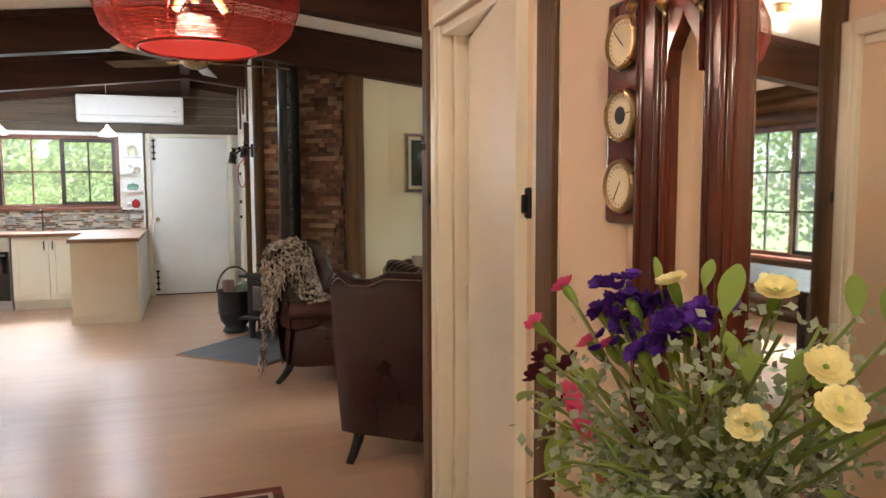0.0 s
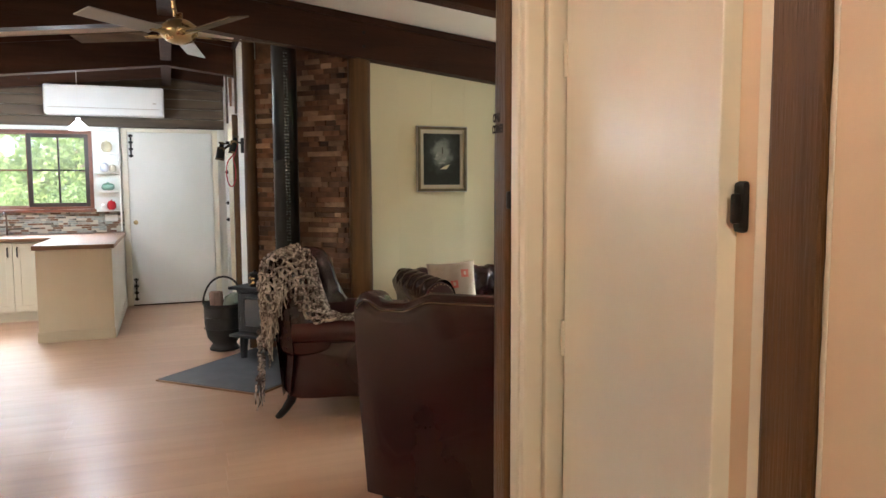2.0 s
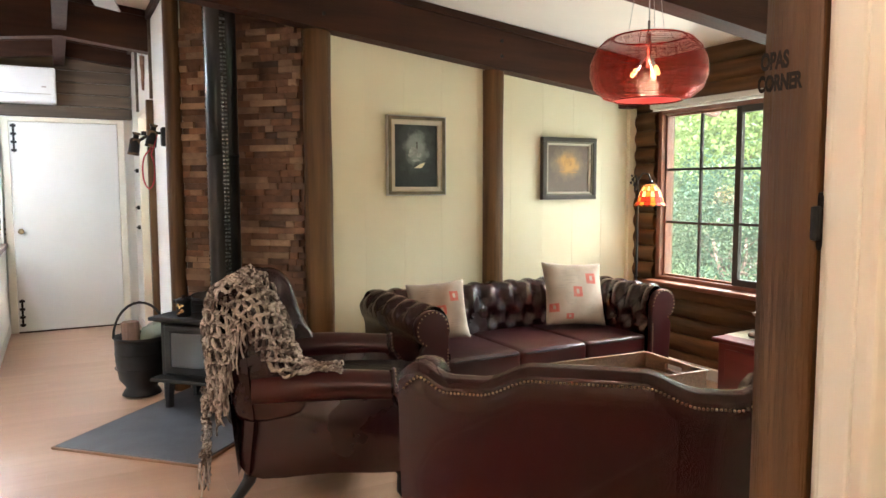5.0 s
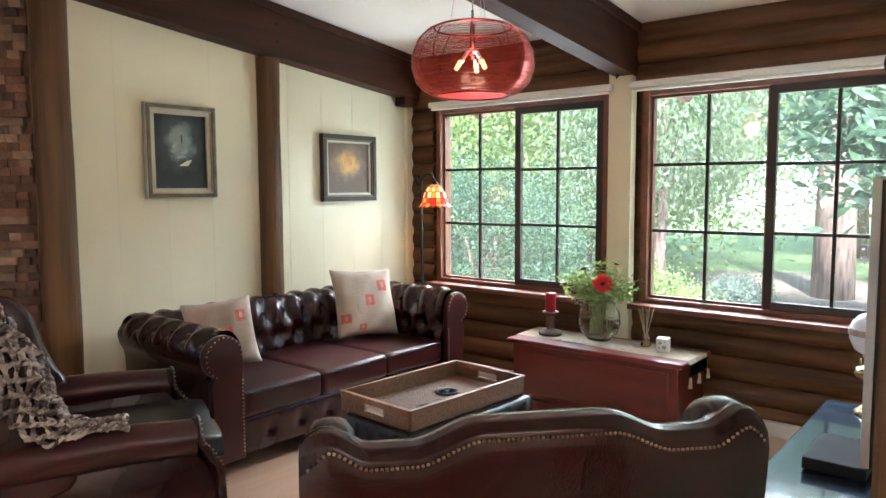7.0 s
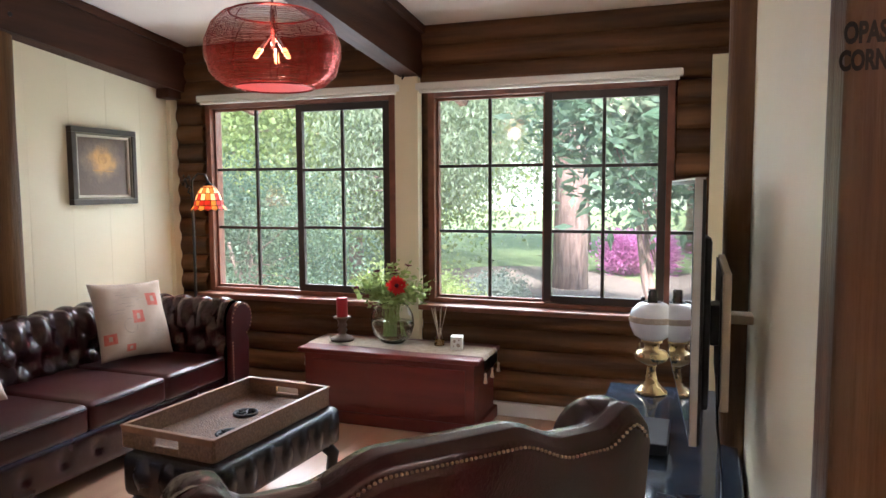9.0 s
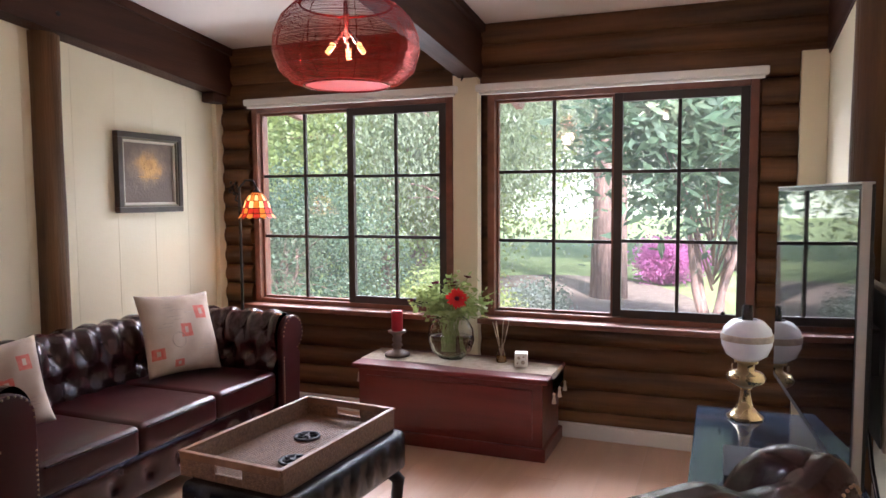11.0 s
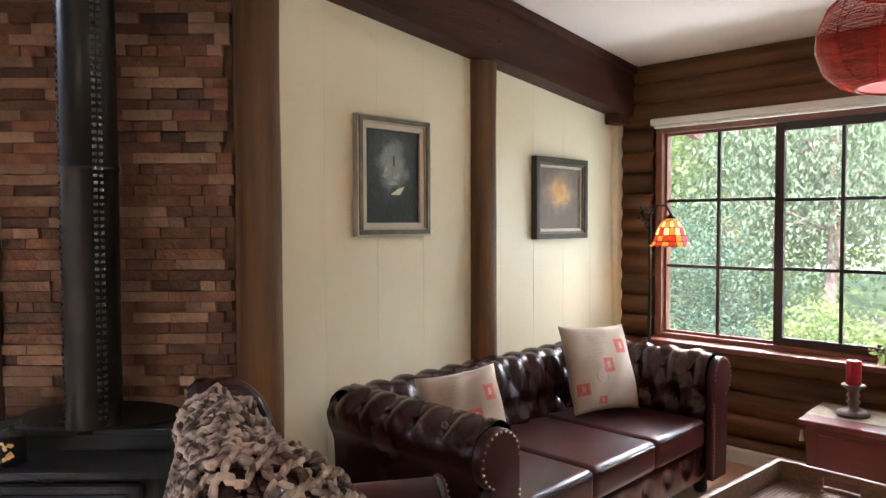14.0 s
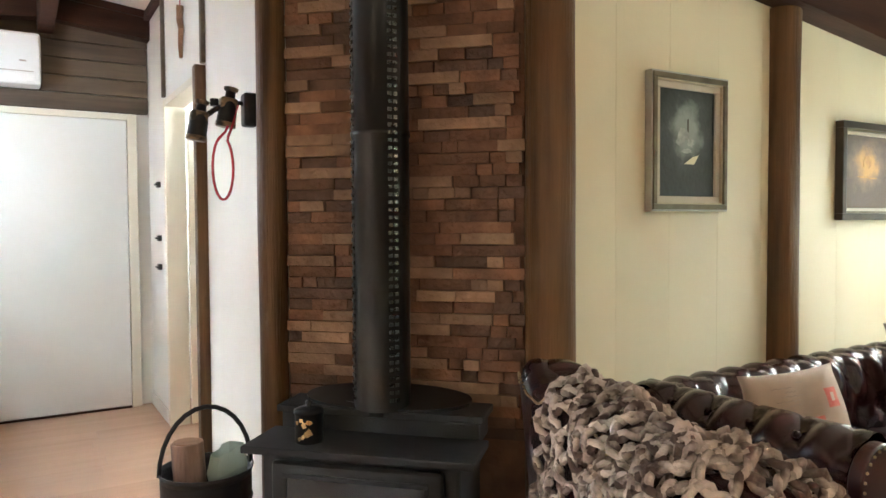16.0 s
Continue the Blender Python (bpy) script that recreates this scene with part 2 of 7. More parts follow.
def leaf_mat(name, c1, c2):
    m = mat(name, c1, c2, 0.45, scale=1.3, bump=0, contrast=(0.35, 0.65))
    t = m.node_tree
    b = t.nodes["Principled BSDF"]
    tr, mx, outn = t.nodes.new("ShaderNodeBsdfTranslucent"), t.nodes.new("ShaderNodeMixShader"), t.nodes["Material Output"]
    t.links.new(b.inputs["Base Color"].links[0].from_socket, tr.inputs["Color"])
    mx.inputs[0].default_value = 0.55
    t.links.new(b.outputs[0], mx.inputs[1])
    t.links.new(tr.outputs[0], mx.inputs[2])
    t.links.new(mx.outputs[0], outn.inputs["Surface"])
    return m


LEAF_A = leaf_mat("yellow green leaves", (0.36, 0.42, 0.14), (0.22, 0.30, 0.09))
LEAF_B = leaf_mat("grey green gum leaves", (0.36, 0.42, 0.25), (0.21, 0.27, 0.14))
LEAF_C = leaf_mat("deep green leaves", (0.17, 0.25, 0.14), (0.08, 0.14, 0.08))
LEAF_D = leaf_mat("silver green leaves", (0.36, 0.40, 0.33), (0.20, 0.25, 0.18))
PINK = leaf_mat("pink blossom", (0.62, 0.26, 0.47), (0.50, 0.16, 0.36))
HOTPINK = leaf_mat("hot pink petals", (0.92, 0.22, 0.42), (0.80, 0.10, 0.28))
PURPLE = leaf_mat("violet petals", (0.13, 0.03, 0.42), (0.07, 0.012, 0.25))
LEMON = leaf_mat("lemon petals", (0.88, 0.84, 0.52), (0.80, 0.74, 0.36))
REDPETAL = leaf_mat("red petals", (0.62, 0.02, 0.015), (0.45, 0.01, 0.01))
DARKPETAL = leaf_mat("burgundy petals", (0.14, 0.012, 0.03), (0.08, 0.008, 0.02))
BUDGREEN = leaf_mat("fresh green buds", (0.32, 0.48, 0.08), (0.22, 0.36, 0.05))

# ---- shape helpers ----


def part(name, bm, material, parent=None, label="", smooth=False, m=None):
    me = bpy.data.meshes.new(name)
    bm.to_mesh(me)
    bm.free()
    me.materials.append(material)
    if smooth:
        me.shade_smooth()
    ob = new(name, me)
    if parent is not None:
        ob.parent = parent
    if m is not None:
        ob.matrix_basis = m
    return tagged(ob, label)


def thing(name, label, category, m=None, group=""):
    ob = new(name)
    ob.empty_display_size = 0.1
    ob.matrix_basis = m or Matrix()
    return tagged(ob, label, category, group)


def structure(name, bm, material, label="", smooth=False, category=""):
    return tagged(part(name, bm, material, None, label, smooth), category=category or name.split("_")[0], kind="structure")


def box(x0, x1, y0, y1, z0, z1, bevel=0.0, bm=None, m=None, segments=2):
    bm = bm or bmesh.new()
    c = Matrix.LocRotScale(((x0 + x1) / 2, (y0 + y1) / 2, (z0 + z1) / 2), None, (abs(x1 - x0), abs(y1 - y0), abs(z1 - z0)))
    g = bmesh.ops.create_cube(bm, size=1, matrix=c)
    if bevel:
        es = {e for v in g["verts"] for e in v.link_edges}
        r = bmesh.ops.bevel(bm, geom=list(es), offset=bevel, segments=segments, profile=0.6, affect="EDGES")
        vs = {v for f in r["faces"] for v in f.verts} | {v for v in g["verts"] if v.is_valid}
    else:
        vs = set(g["verts"])
    if m is not None:
        bmesh.ops.transform(bm, matrix=m, verts=list(vs))
    return bm


def lathe(profile, n=24, bm=None, m=None, wave=None):
    """Turns (radius, height) pairs about z."""
    bm = bm or bmesh.new()
    rings = []
    for r, z in profile:
        ring = []
        for k in range(n):
            a = 2 * math.pi * k / n
            rr = r * (1 + (wave(a, z) if wave else 0))
            co = Vector((rr * math.cos(a), rr * math.sin(a), z))
            ring.append(bm.verts.new(m @ co if m is not None else co))
        rings.append(ring)
    for p, q in zip(rings, rings[1:]):
        for k in range(n):
            bm.faces.new((p[k], p[(k + 1) % n], q[(k + 1) % n], q[k]))
    if profile[0][0] > 1e-4:
        bm.faces.new(rings[0][::-1])
    if profile[-1][0] > 1e-4:
        bm.faces.new(rings[-1])
    return bm


def tube(points, radius, sides=6, bm=None, taper=None, cap=True):
    """A pipe along points; taper gives the radius' factor at the end."""
    bm = bm or bmesh.new()
    pts = [Vector(p) for p in points]
    rings = []
    up = Vector((0.31, 0.17, 0.93)).normalized()
    for i, p in enumerate(pts):
        d = (pts[min(i + 1, len(pts) - 1)] - pts[max(i - 1, 0)]).normalized()
        u = d.cross(up)
        if u.length < 1e-3:
            u = d.cross(Vector((1, 0, 0)))
        u.normalize()
        w = d.cross(u)
        r = radius * (1 + ((taper if taper is not None else 1) - 1) * i / max(1, len(pts) - 1))
        rings.append([bm.verts.new(p + r * (math.cos(2 * math.pi * k / sides) * u + math.sin(2 * math.pi * k / sides) * w)) for k in range(sides)])
    for a, b in zip(rings, rings[1:]):
        for k in range(sides):
            bm.faces.new((a[k], a[(k + 1) % sides], b[(k + 1) % sides], b[k]))
    if cap:
        bm.faces.new(rings[0][::-1])
        bm.faces.new(rings[-1])
    return bm


def prism(pts, thick, m=None, bevel=0.0, bm=None):
    """A flat outline in x and z, with thickness along y."""
    bm = bm or bmesh.new()
    a = [bm.verts.new((x, -thick / 2, z)) for x, z in pts]
    b = [bm.verts.new((x, thick / 2, z)) for x, z in pts]
    n = len(pts)
    bm.faces.new(a)
    bm.faces.new(b[::-1])
    for k in range(n):
        bm.faces.new((a[k], b[k], b[(k + 1) % n], a[(k + 1) % n]))
    bmesh.ops.recalc_face_normals(bm, faces=bm.faces[:])
    vs = a + b
    if bevel:
        bmesh.ops.bevel(bm, geom=[e for e in bm.edges], offset=bevel, segments=3, profile=0.6, affect="EDGES", clamp_overlap=True)
        vs = bm.verts[:]
    if m is not None:
        bmesh.ops.transform(bm, matrix=m, verts=vs)
    return bm


def sheet(nu, nv, f, bm=None, closed_u=False):
    """A grid of nu by nv quads over f(u, v), u and v from 0 to 1."""
    bm = bm or bmesh.new()
    g = [[bm.verts.new(f(i / nu, j / nv)) for j in range(nv + 1)] for i in range(nu if closed_u else nu + 1)]
    k = len(g)
    for i in range(nu):
        for j in range(nv):
            bm.faces.new((g[i][j], g[(i + 1) % k][j], g[(i + 1) % k][j + 1], g[i][j + 1]))
    return bm


def ball(r, m, bm=None, u=10, v=8):
    bm = bm or bmesh.new()
    bmesh.ops.create_uvsphere(bm, u_segments=u, v_segments=v, radius=r, matrix=m)
    return bm


def T(x, y, z):
    return Matrix.Translation((x, y, z))

# ---- structure ----
SOUTH, NORTH, EAST = -2.5, 10.25, 4.30


def ceil_z(x):
    return 2.96 - 0.115 * abs(x)


bm = bmesh.new()
for s in (-1, 1):
    a = [(0, 2.96), (s * 5.0, ceil_z(5.0)), (s * 5.0, ceil_z(5.0) + 0.12), (0, 3.08)]
    prism(a, 13.4, T(0, (SOUTH + NORTH) / 2, 0), bm=bm)
structure("ceiling", bm, CEIL, "pale plastered ceiling sloping down from a ridge")


def beam(y, width=0.13, depth=0.33, lo=-4.3, hi=4.3, name="beam"):
    bm = bmesh.new()
    for s, end in ((-1, lo), (1, hi)):
        if end * s <= 0:
            continue
        prism([(0, 2.958 - depth), (end, ceil_z(end) - 0.002 - depth), (end, ceil_z(end) - 0.002), (0, 2.958)], width, T(0, y, 0), bm=bm)
    b = structure(name, bm, BEAM, "dark brown stained timber ceiling beam", category="beam")
    bm = bmesh.new()
    for s, end in ((-1, lo), (1, hi)):
        if end * s > 0:
            prism([(0, 2.955 - 0.05), (end, ceil_z(end) - 0.055), (end, ceil_z(end) - 0.005), (0, 2.955)], width + 0.05, T(0, y, 0), bm=bm)
    part("trim", bm, BEAM, b)
    bm = bmesh.new()
    for x in (-2.8, -1.45, 1.48, 2.83):
        for dz in (0.09, 0.2):
            lathe([(0.0, -0.006), (0.013, -0.004), (0.013, 0.004), (0, 0.006)], 10, bm, T(x, y - width / 2 - 0.002, ceil_z(x) - depth + dz) @ pose(0, 0, 0, 90))
    part("bolt", bm, BLACKMETAL, b)
    return b


for y in (0.8, 4.66, 6.52, 8.45):
    beam(y)
beam(2.66, 0.14)
beam(10.17, 0.12, 0.2)
structure("ridge_beam", box(-0.05, 0.05, SOUTH, NORTH, 2.67, 2.96, 0.008), BEAM, "dark stained ridge beam along the ceiling", category="beam")


def wall_x(name, x0, x1, y0, y1, z1, holes, material, label):
    """A wall that runs along y, with openings (y0, y1, z0, z1) in order."""
    bm = bmesh.new()
    y = y0
    for a, b, c, d in holes:
        box(x0, x1, y, a, 0, z1, bm=bm)
        if c > 0:
            box(x0, x1, a, b, 0, c, bm=bm)
        box(x0, x1, a, b, d, z1, bm=bm)
        y = b
    box(x0, x1, y, y1, 0, z1, bm=bm)
    return structure(name, bm, material, label)


def wall_y(name, y0, y1, x0, x1, z1, holes, material, label):
    bm = bmesh.new()
    x = x0
    for a, b, c, d in holes:
        box(x, a, y0, y1, 0, z1, bm=bm)
        if c > 0:
            box(a, b, y0, y1, 0, c, bm=bm)
        box(a, b, y0, y1, d, z1, bm=bm)
        x = b
    box(x, x1, y0, y1, 0, z1, bm=bm)
    return structure(name, bm, material, label)


W1, W2 = (4.80, 6.31), (3.04, 4.57)
SILL, HEADZ = 0.69, 2.065
east = wall_x("wall_east", EAST, EAST + 0.14, SOUTH, NORTH, 2.5, [(W2[0], W2[1], SILL, HEADZ), (W1[0], W1[1], SILL, HEADZ)], LOG, "log wall of horizontal brown half logs under the windows")
west = wall_x("wall_west", -EAST - 0.14, -EAST, SOUTH, NORTH, 2.5, [(3.0, 4.5, SILL, HEADZ), (5.0, 6.5, SILL, HEADZ)], LOG, "log wall of horizontal brown half logs on the dining side")
north = wall_y("wall_north", NORTH, NORTH + 0.14, -4.3, 4.3, 2.98, [(-2.9, -0.85, 1.19, 2.11)], WHITE, "white kitchen end wall with window and door")
structure("wall_south", box(-4.44, 4.44, SOUTH - 0.14, SOUTH, 0, 2.98), HALLCREAM, "cream wall at the entry end")
picture_wall = structure("wall_pictures", box(1.47, 4.3, 6.60, 6.72, 0, 2.8), CREAM, "cream panelled wall behind the sofa")
x = 1.50
while x < 4.2:
    w = min(0.30, 4.27 - x)
    part("board", box(x + 0.0002, x + w - 0.0002, 6.585, 6.60, 0.0, 2.6, 0.0007, segments=1), CREAM, picture_wall)
    x += w
side = wall_x("wall_pantry", 0.66, 0.76, 7.30, NORTH, 2.9, [(8.44, 9.52, 0, 2.12)], WHITE, "white wall with a doorway to the pantry")
structure("wall_lounge_south", box(1.0, 4.3, 2.60, 2.72, 0, 2.86), CREAM, "cream wall behind the television")
structure("wall_dining_south", box(-4.3, -1.0, 2.20, 2.32, 0, 2.86), CREAM, "cream wall on the dining side")
hall_e = structure("wall_hall_east", box(0.875, 1.04, SOUTH, 1.745, 0, 2.86), HALLCREAM, "warm cream hall wall beside the hall stand")
part("lintel", box(0.885, 1.04, 1.745, 2.64, 2.03, 2.86), HALLCREAM, hall_e)
part("pier", box(0.915, 1.04, 2.60, 2.64, 0, 2.03), HALLCREAM, hall_e)
for k in range(14):
    part("board", box(0.868, 0.875, 1.5775 - 0.3 * (k + 1) + 0.0002, 1.5775 - 0.3 * k - 0.0002, 0, 2.8, 0.0014, segments=1), HALLCREAM, hall_e)
structure("wall_cupboard", box(1.5, 1.58, 1.2, 2.6, 0, 2.8), HALLCREAM, "cream wall inside the hall doorway")
structure("wall_hall_west", box(-1.04, -0.925, SOUTH, 2.26, 0, 2.86), HALLCREAM, "warm cream hall wall opposite the hall stand")


def hall_door(s):
    """The cream door of the hall on the side s of the walk, a little ajar, with its frame and latches."""
    m = T(0, 0 if s > 0 else -0.38, 0) @ Matrix.Diagonal((1 if s > 0 else -1, 1, 1, 1))
    d = thing("door_1" if s > 0 else "door_2", "plain cream painted hall door, slightly ajar, with black latch", "door")
    d["kind"] = "structure"

    def put(name, b, material, parent, label="", smooth=False):
        if s < 0:
            bmesh.ops.transform(b, matrix=m, verts=b.verts[:])
            bmesh.ops.reverse_faces(b, faces=b.faces[:])
        return part(name, b, material, parent, label, smooth)

    leaf_m = pose(1.025, 2.535, 0, 0, 0, 180 - 12.5)
    slab = put("slab", box(-0.018, 0.018, 0.004, 0.80, 0.01, 1.985, 0.003, m=leaf_m), WHITEPAINT, d)
    fr = put("jamb", box(0.955, 1.06, 2.545, 2.60, 0, 2.03, 0.005), WHITEPAINT, d)
    put("jamb", box(0.858, 1.0, 1.676, 1.702, 0, 2.03, 0.003), WHITEPAINT, d)
    put("door_stop", box(0.868, 1.0, 1.703, 1.772, 0, 2.03, 0.003), HALLCREAM, d, "warm cream strip beside the latch")
    put("jamb", box(0.905, 1.0, 1.745, 2.545, 1.995, 2.028, 0.004), WHITEPAINT, d)
    bm = box(0.893, 0.955, 2.56, 2.645, 0, 2.10, 0.010)
    box(0.886, 0.90, 2.585, 2.63, 0, 2.09, 0.005, bm=bm)
    put("architrave", bm, WHITEPAINT, d)
    bm = box(0.87, 0.905, 1.70, 2.56, 2.03, 2.10, 0.010)
    put("architrave", bm, WHITEPAINT, d)
    for z in (0.25, 1.0, 1.77):
        put("hinge", lathe([(0.008, -0.05), (0.008, 0.05)], 10, m=T(1.005, 2.535, z)), WHITEPAINT, fr)
    for y, x in ((1.737, 0.862), (2.648, 0.900)):
        bm = box(x - 0.006, x + 0.02, y - 0.012, y + 0.012, 1.345, 1.43, 0.008)
        box(x - 0.018, x, y - 0.006, y + 0.006, 1.36, 1.41, 0.005, bm=bm)
        put("latch", bm, BLACKMETAL, slab, "black iron latch plate")
    return d


hall_door(1)
hall_door(-1)


def log_post(name, x, y, r, z0, z1, label, seed=1, flat=None):
    rnd = random.Random(seed)
    ph = [rnd.uniform(0, 6) for _ in range(4)]

    def f(u, v):
        a, z = 2 * math.pi * u, z0 + (z1 - z0) * v
        rr = r * (1 + 0.035 * math.sin(2 * a + ph[0] + 0.7 * z) + 0.025 * math.sin(3 * z + ph[1]) + 0.015 * math.sin(7 * z + 3 * a + ph[2]))
        px, py = rr * math.cos(a), rr * math.sin(a)
        if flat:
            px, py = max(-flat[0], min(flat[0], px)), max(-flat[1], min(flat[1], py))
        return (x + px, y + py, z)

    return structure(name, sheet(20, 24, f, closed_u=True), LOGUP, label, smooth=True, category="post")


log_post("post_picture_wall", 1.465, 6.575, 0.090, 0, ceil_z(1.46) - 0.33, "round brown log post beside the stacked stone", 1)
log_post("post_picture_wall_middle", 2.83, 6.575, 0.082, 0, ceil_z(2.83) - 0.33, "round brown log post between the paintings", 2)
log_post("post_stone_end", 0.668, 7.31, 0.055, 0, 2.86, "slim brown log post at the end of the stone", 3)
log_post("post_lounge_south_middle", 2.83, 2.735, 0.075, 0, ceil_z(2.83) - 0.33, "brown log post on the television wall", 5)
corner_post = log_post("post_hall_corner", 0.95, 2.695, 0.080, 0, 2.63, "brown timber corner post with burnt writing", 6, (0.066, 0.045))
log_post("post_hall_corner_west", -0.95, 2.315, 0.078, 0, 2.63, "brown timber corner post", 7, (0.066, 0.060))
hp = structure("post_hall_door", box(0.852, 0.962, 1.578, 1.674, 0, 2.80, 0.006), LOGUP, "rough dark brown timber post beside the hall door", category="post")
ragged = [(1.574 + 0.009 * abs(noise.noise((0.0, 3.1, 0.3 * k))), 2.8 - 0.04 * k) for k in range(71)]
part("paint_edge", prism([(1.567, 0), (1.567, 2.8)] + ragged, 0.002, pose(0.8665, 0, 0, 0, 0, 90)), WHITEPAINT, hp, "ragged white paint line along the post")
structure("post_hall_door_west", box(-0.962, -0.852, 1.228, 1.328, 0, 2.80, 0.012), LOGUP, "rough dark brown timber post", category="post")

# the writing burnt into the corner post
for word, y, z, size in (("OPAS", 2.744, 1.612, 0.034), ("CORNER", 2.748, 1.580, 0.032)):
    cu = bpy.data.curves.new("burnt_writing", "FONT")
    cu.body, cu.size, cu.extrude, cu.offset = word, size, 0.0003, 0.0015
    cu.materials.append(BURNT)
    w = new("burnt_writing", cu)
    w.parent = corner_post
    w.matrix_basis = pose(0.8835, y, z, 90, 0, -90) @ Matrix.Diagonal((0.56, 1, 1, 1))
    tagged(w, "black letters burnt into the post")


def logs(parent, x, y0, y1, zs, r, s=1):
    for z in zs:
        rnd = random.Random(int(z * 1000 + y0 * 77))
        ph = rnd.uniform(0, 6)

        def f(u, v):
            a = math.pi * (0.5 + u) if s > 0 else math.pi * (-0.5 + u)
            y = y0 + (y1 - y0) * v
            rr = r * (1 + 0.03 * math.sin(1.7 * y + ph) + 0.015 * math.sin(5 * y + 2 * a + ph))
            return (x + rr * math.cos(a), y, z + rr * math.sin(a))

        part("log", sheet(10, max(2, int((y1 - y0) / 0.15)), f), LOG, parent, smooth=True)


PITCH = 0.1365
rows = [0.07 + PITCH * k for k in range(5)]
logs(east, EAST, 2.72, 6.60, rows[:4], 0.085)
logs(east, EAST, 2.72, 6.60, [rows[4] - 0.008], 0.078)
logs(east, EAST, 2.72, 6.60, [2.15, 2.29, 2.42], 0.088)
for y0, y1 in ((2.85, 3.03), (6.32, 6.60)):
    logs(east, EAST, y0, y1, [0.75 + PITCH * k for k in range(10)], 0.08)
logs(west, -EAST, 2.72, 10.2, rows[:4] + [2.15, 2.29, 2.42], 0.086, -1)
for y0, y1 in ((2.72, 2.99), (4.51, 4.99), (6.51, 10.2)):
    logs(west, -EAST, y0, y1, [0.62 + PITCH * k for k in range(11)], 0.08, -1)
structure("trim_window_post", box(4.165, 4.24, 4.605, 4.765, 0.0, 2.17, 0.004), CREAM, "cream painted board between the windows")
hook = thing("hook", "small black iron hook over the window post", "hook")
part("plate", tube([(4.15, 4.69, 2.16), (4.12, 4.69, 2.13), (4.11, 4.68, 2.16), (4.12, 4.64, 2.17)], 0.006), BLACKMETAL, hook)
part("bracket", box(4.14, 4.20, 4.60, 4.76, 2.165, 2.20, 0.006), BLACKMETAL, hook)
structure("trim_corner_south", box(4.17, 4.30, 2.722, 2.85, 0, 2.17, 0.003), CREAM, "pale corner board")
structure("trim_corner_north", box(4.165, 4.24, 6.545, 6.583, 0, 2.17, 0.003), CREAM, "pale corner board")
structure("baseboard", box(4.16, 4.20, 2.85, 6.58, 0, 0.085, 0.006), WHITE, "white painted skirting board under the logs")
structure("baseboard_lounge_south", box(1.05, 4.16, 2.721, 2.736, 0, 0.085, 0.004), WHITE, "white painted skirting board")
structure("baseboard_pantry", box(0.645, 0.659, 9.6, NORTH, 0, 0.09, 0.004), WHITE, "white painted skirting board")
bracket = thing("beam_bracket", "dark timber block under the end of the beam", "bracket")
part("block", box(4.06, 4.2, 6.47, 6.58, 2.09, 2.16, 0.012), BEAM, bracket)


def window(name, y0, y1, z0, z1, x, s, label):
    """A timber window in a wall along y: a fixed light and a dark sliding sash, each of two by three panes."""
    w = thing(name, label, "window")
    w["kind"] = "structure"
    t = 0.045
    X0, X1 = (x - 0.03, x + 0.10) if s > 0 else (x - 0.10, x + 0.03)
    for a in ((y0, y0 + t, z0, z1), (y1 - t, y1, z0, z1), (y0 + t, y1 - t, z1 - t, z1), (y0 + t, y1 - t, z0, z0 + 0.03)):
        part("window_frame", box(X0, X1, *a, 0.004), REDWOOD, w)
    part("window_sill", box(x - 0.15 if s > 0 else x - 0.05, x + 0.05 if s > 0 else x + 0.15, y0 - 0.03, y1 + 0.03, z0 - 0.035, z0 - 0.001, 0.008), REDWOOD, w, "red brown stained sill board")
    mid = (y0 + y1) / 2
    halves = ((y0 + t, mid, True), (mid, y1 - t, False))
    for a, b, dark in halves:
        f = 0.048 if dark else 0.016
        xc = x - 0.006 if dark else x + 0.03
        ms = SASH if dark else REDWOOD
        zb, zt = z0 + 0.031, z1 - t - 0.001
        d = 0.019
        sash = part("sash" if dark else "fixed_light", box(xc - d, xc + d, a + 0.001, a + f, zb, zt, 0.003), ms, w)
        for q in ((b - f, b - 0.001, zb, zt), (a + f, b - f, zt - f, zt), (a + f, b - f, zb, zb + f)):
            part("rail", box(xc - d, xc + d, *q, 0.003), ms, sash)
        cy = (a + b) / 2
        part("glazing_bar", box(xc - 0.012, xc + 0.012, cy - 0.010, cy + 0.010, zb + f, zt - f, 0.003), SASH, sash)
        hz = [zb + f + (zt - zb - 2 * f) * k / 3 for k in range(4)]
        for k in (1, 2):
            for q in ((a + f, cy - 0.010), (cy + 0.010, b - f)):
                part("glazing_bar", box(xc - 0.012, xc + 0.012, *q, hz[k] - 0.010, hz[k] + 0.010, 0.003), SASH, sash)
        for k in range(3):
            for q in ((a + f, cy - 0.010), (cy + 0.010, b - f)):
                p = part("pane", box(xc - 0.0015, xc + 0.0015, q[0], q[1], hz[k] + 0.0101 * (k > 0), hz[k + 1] - 0.0101 * (k < 2)), PANE, sash)
                p.visible_shadow = False
    return w


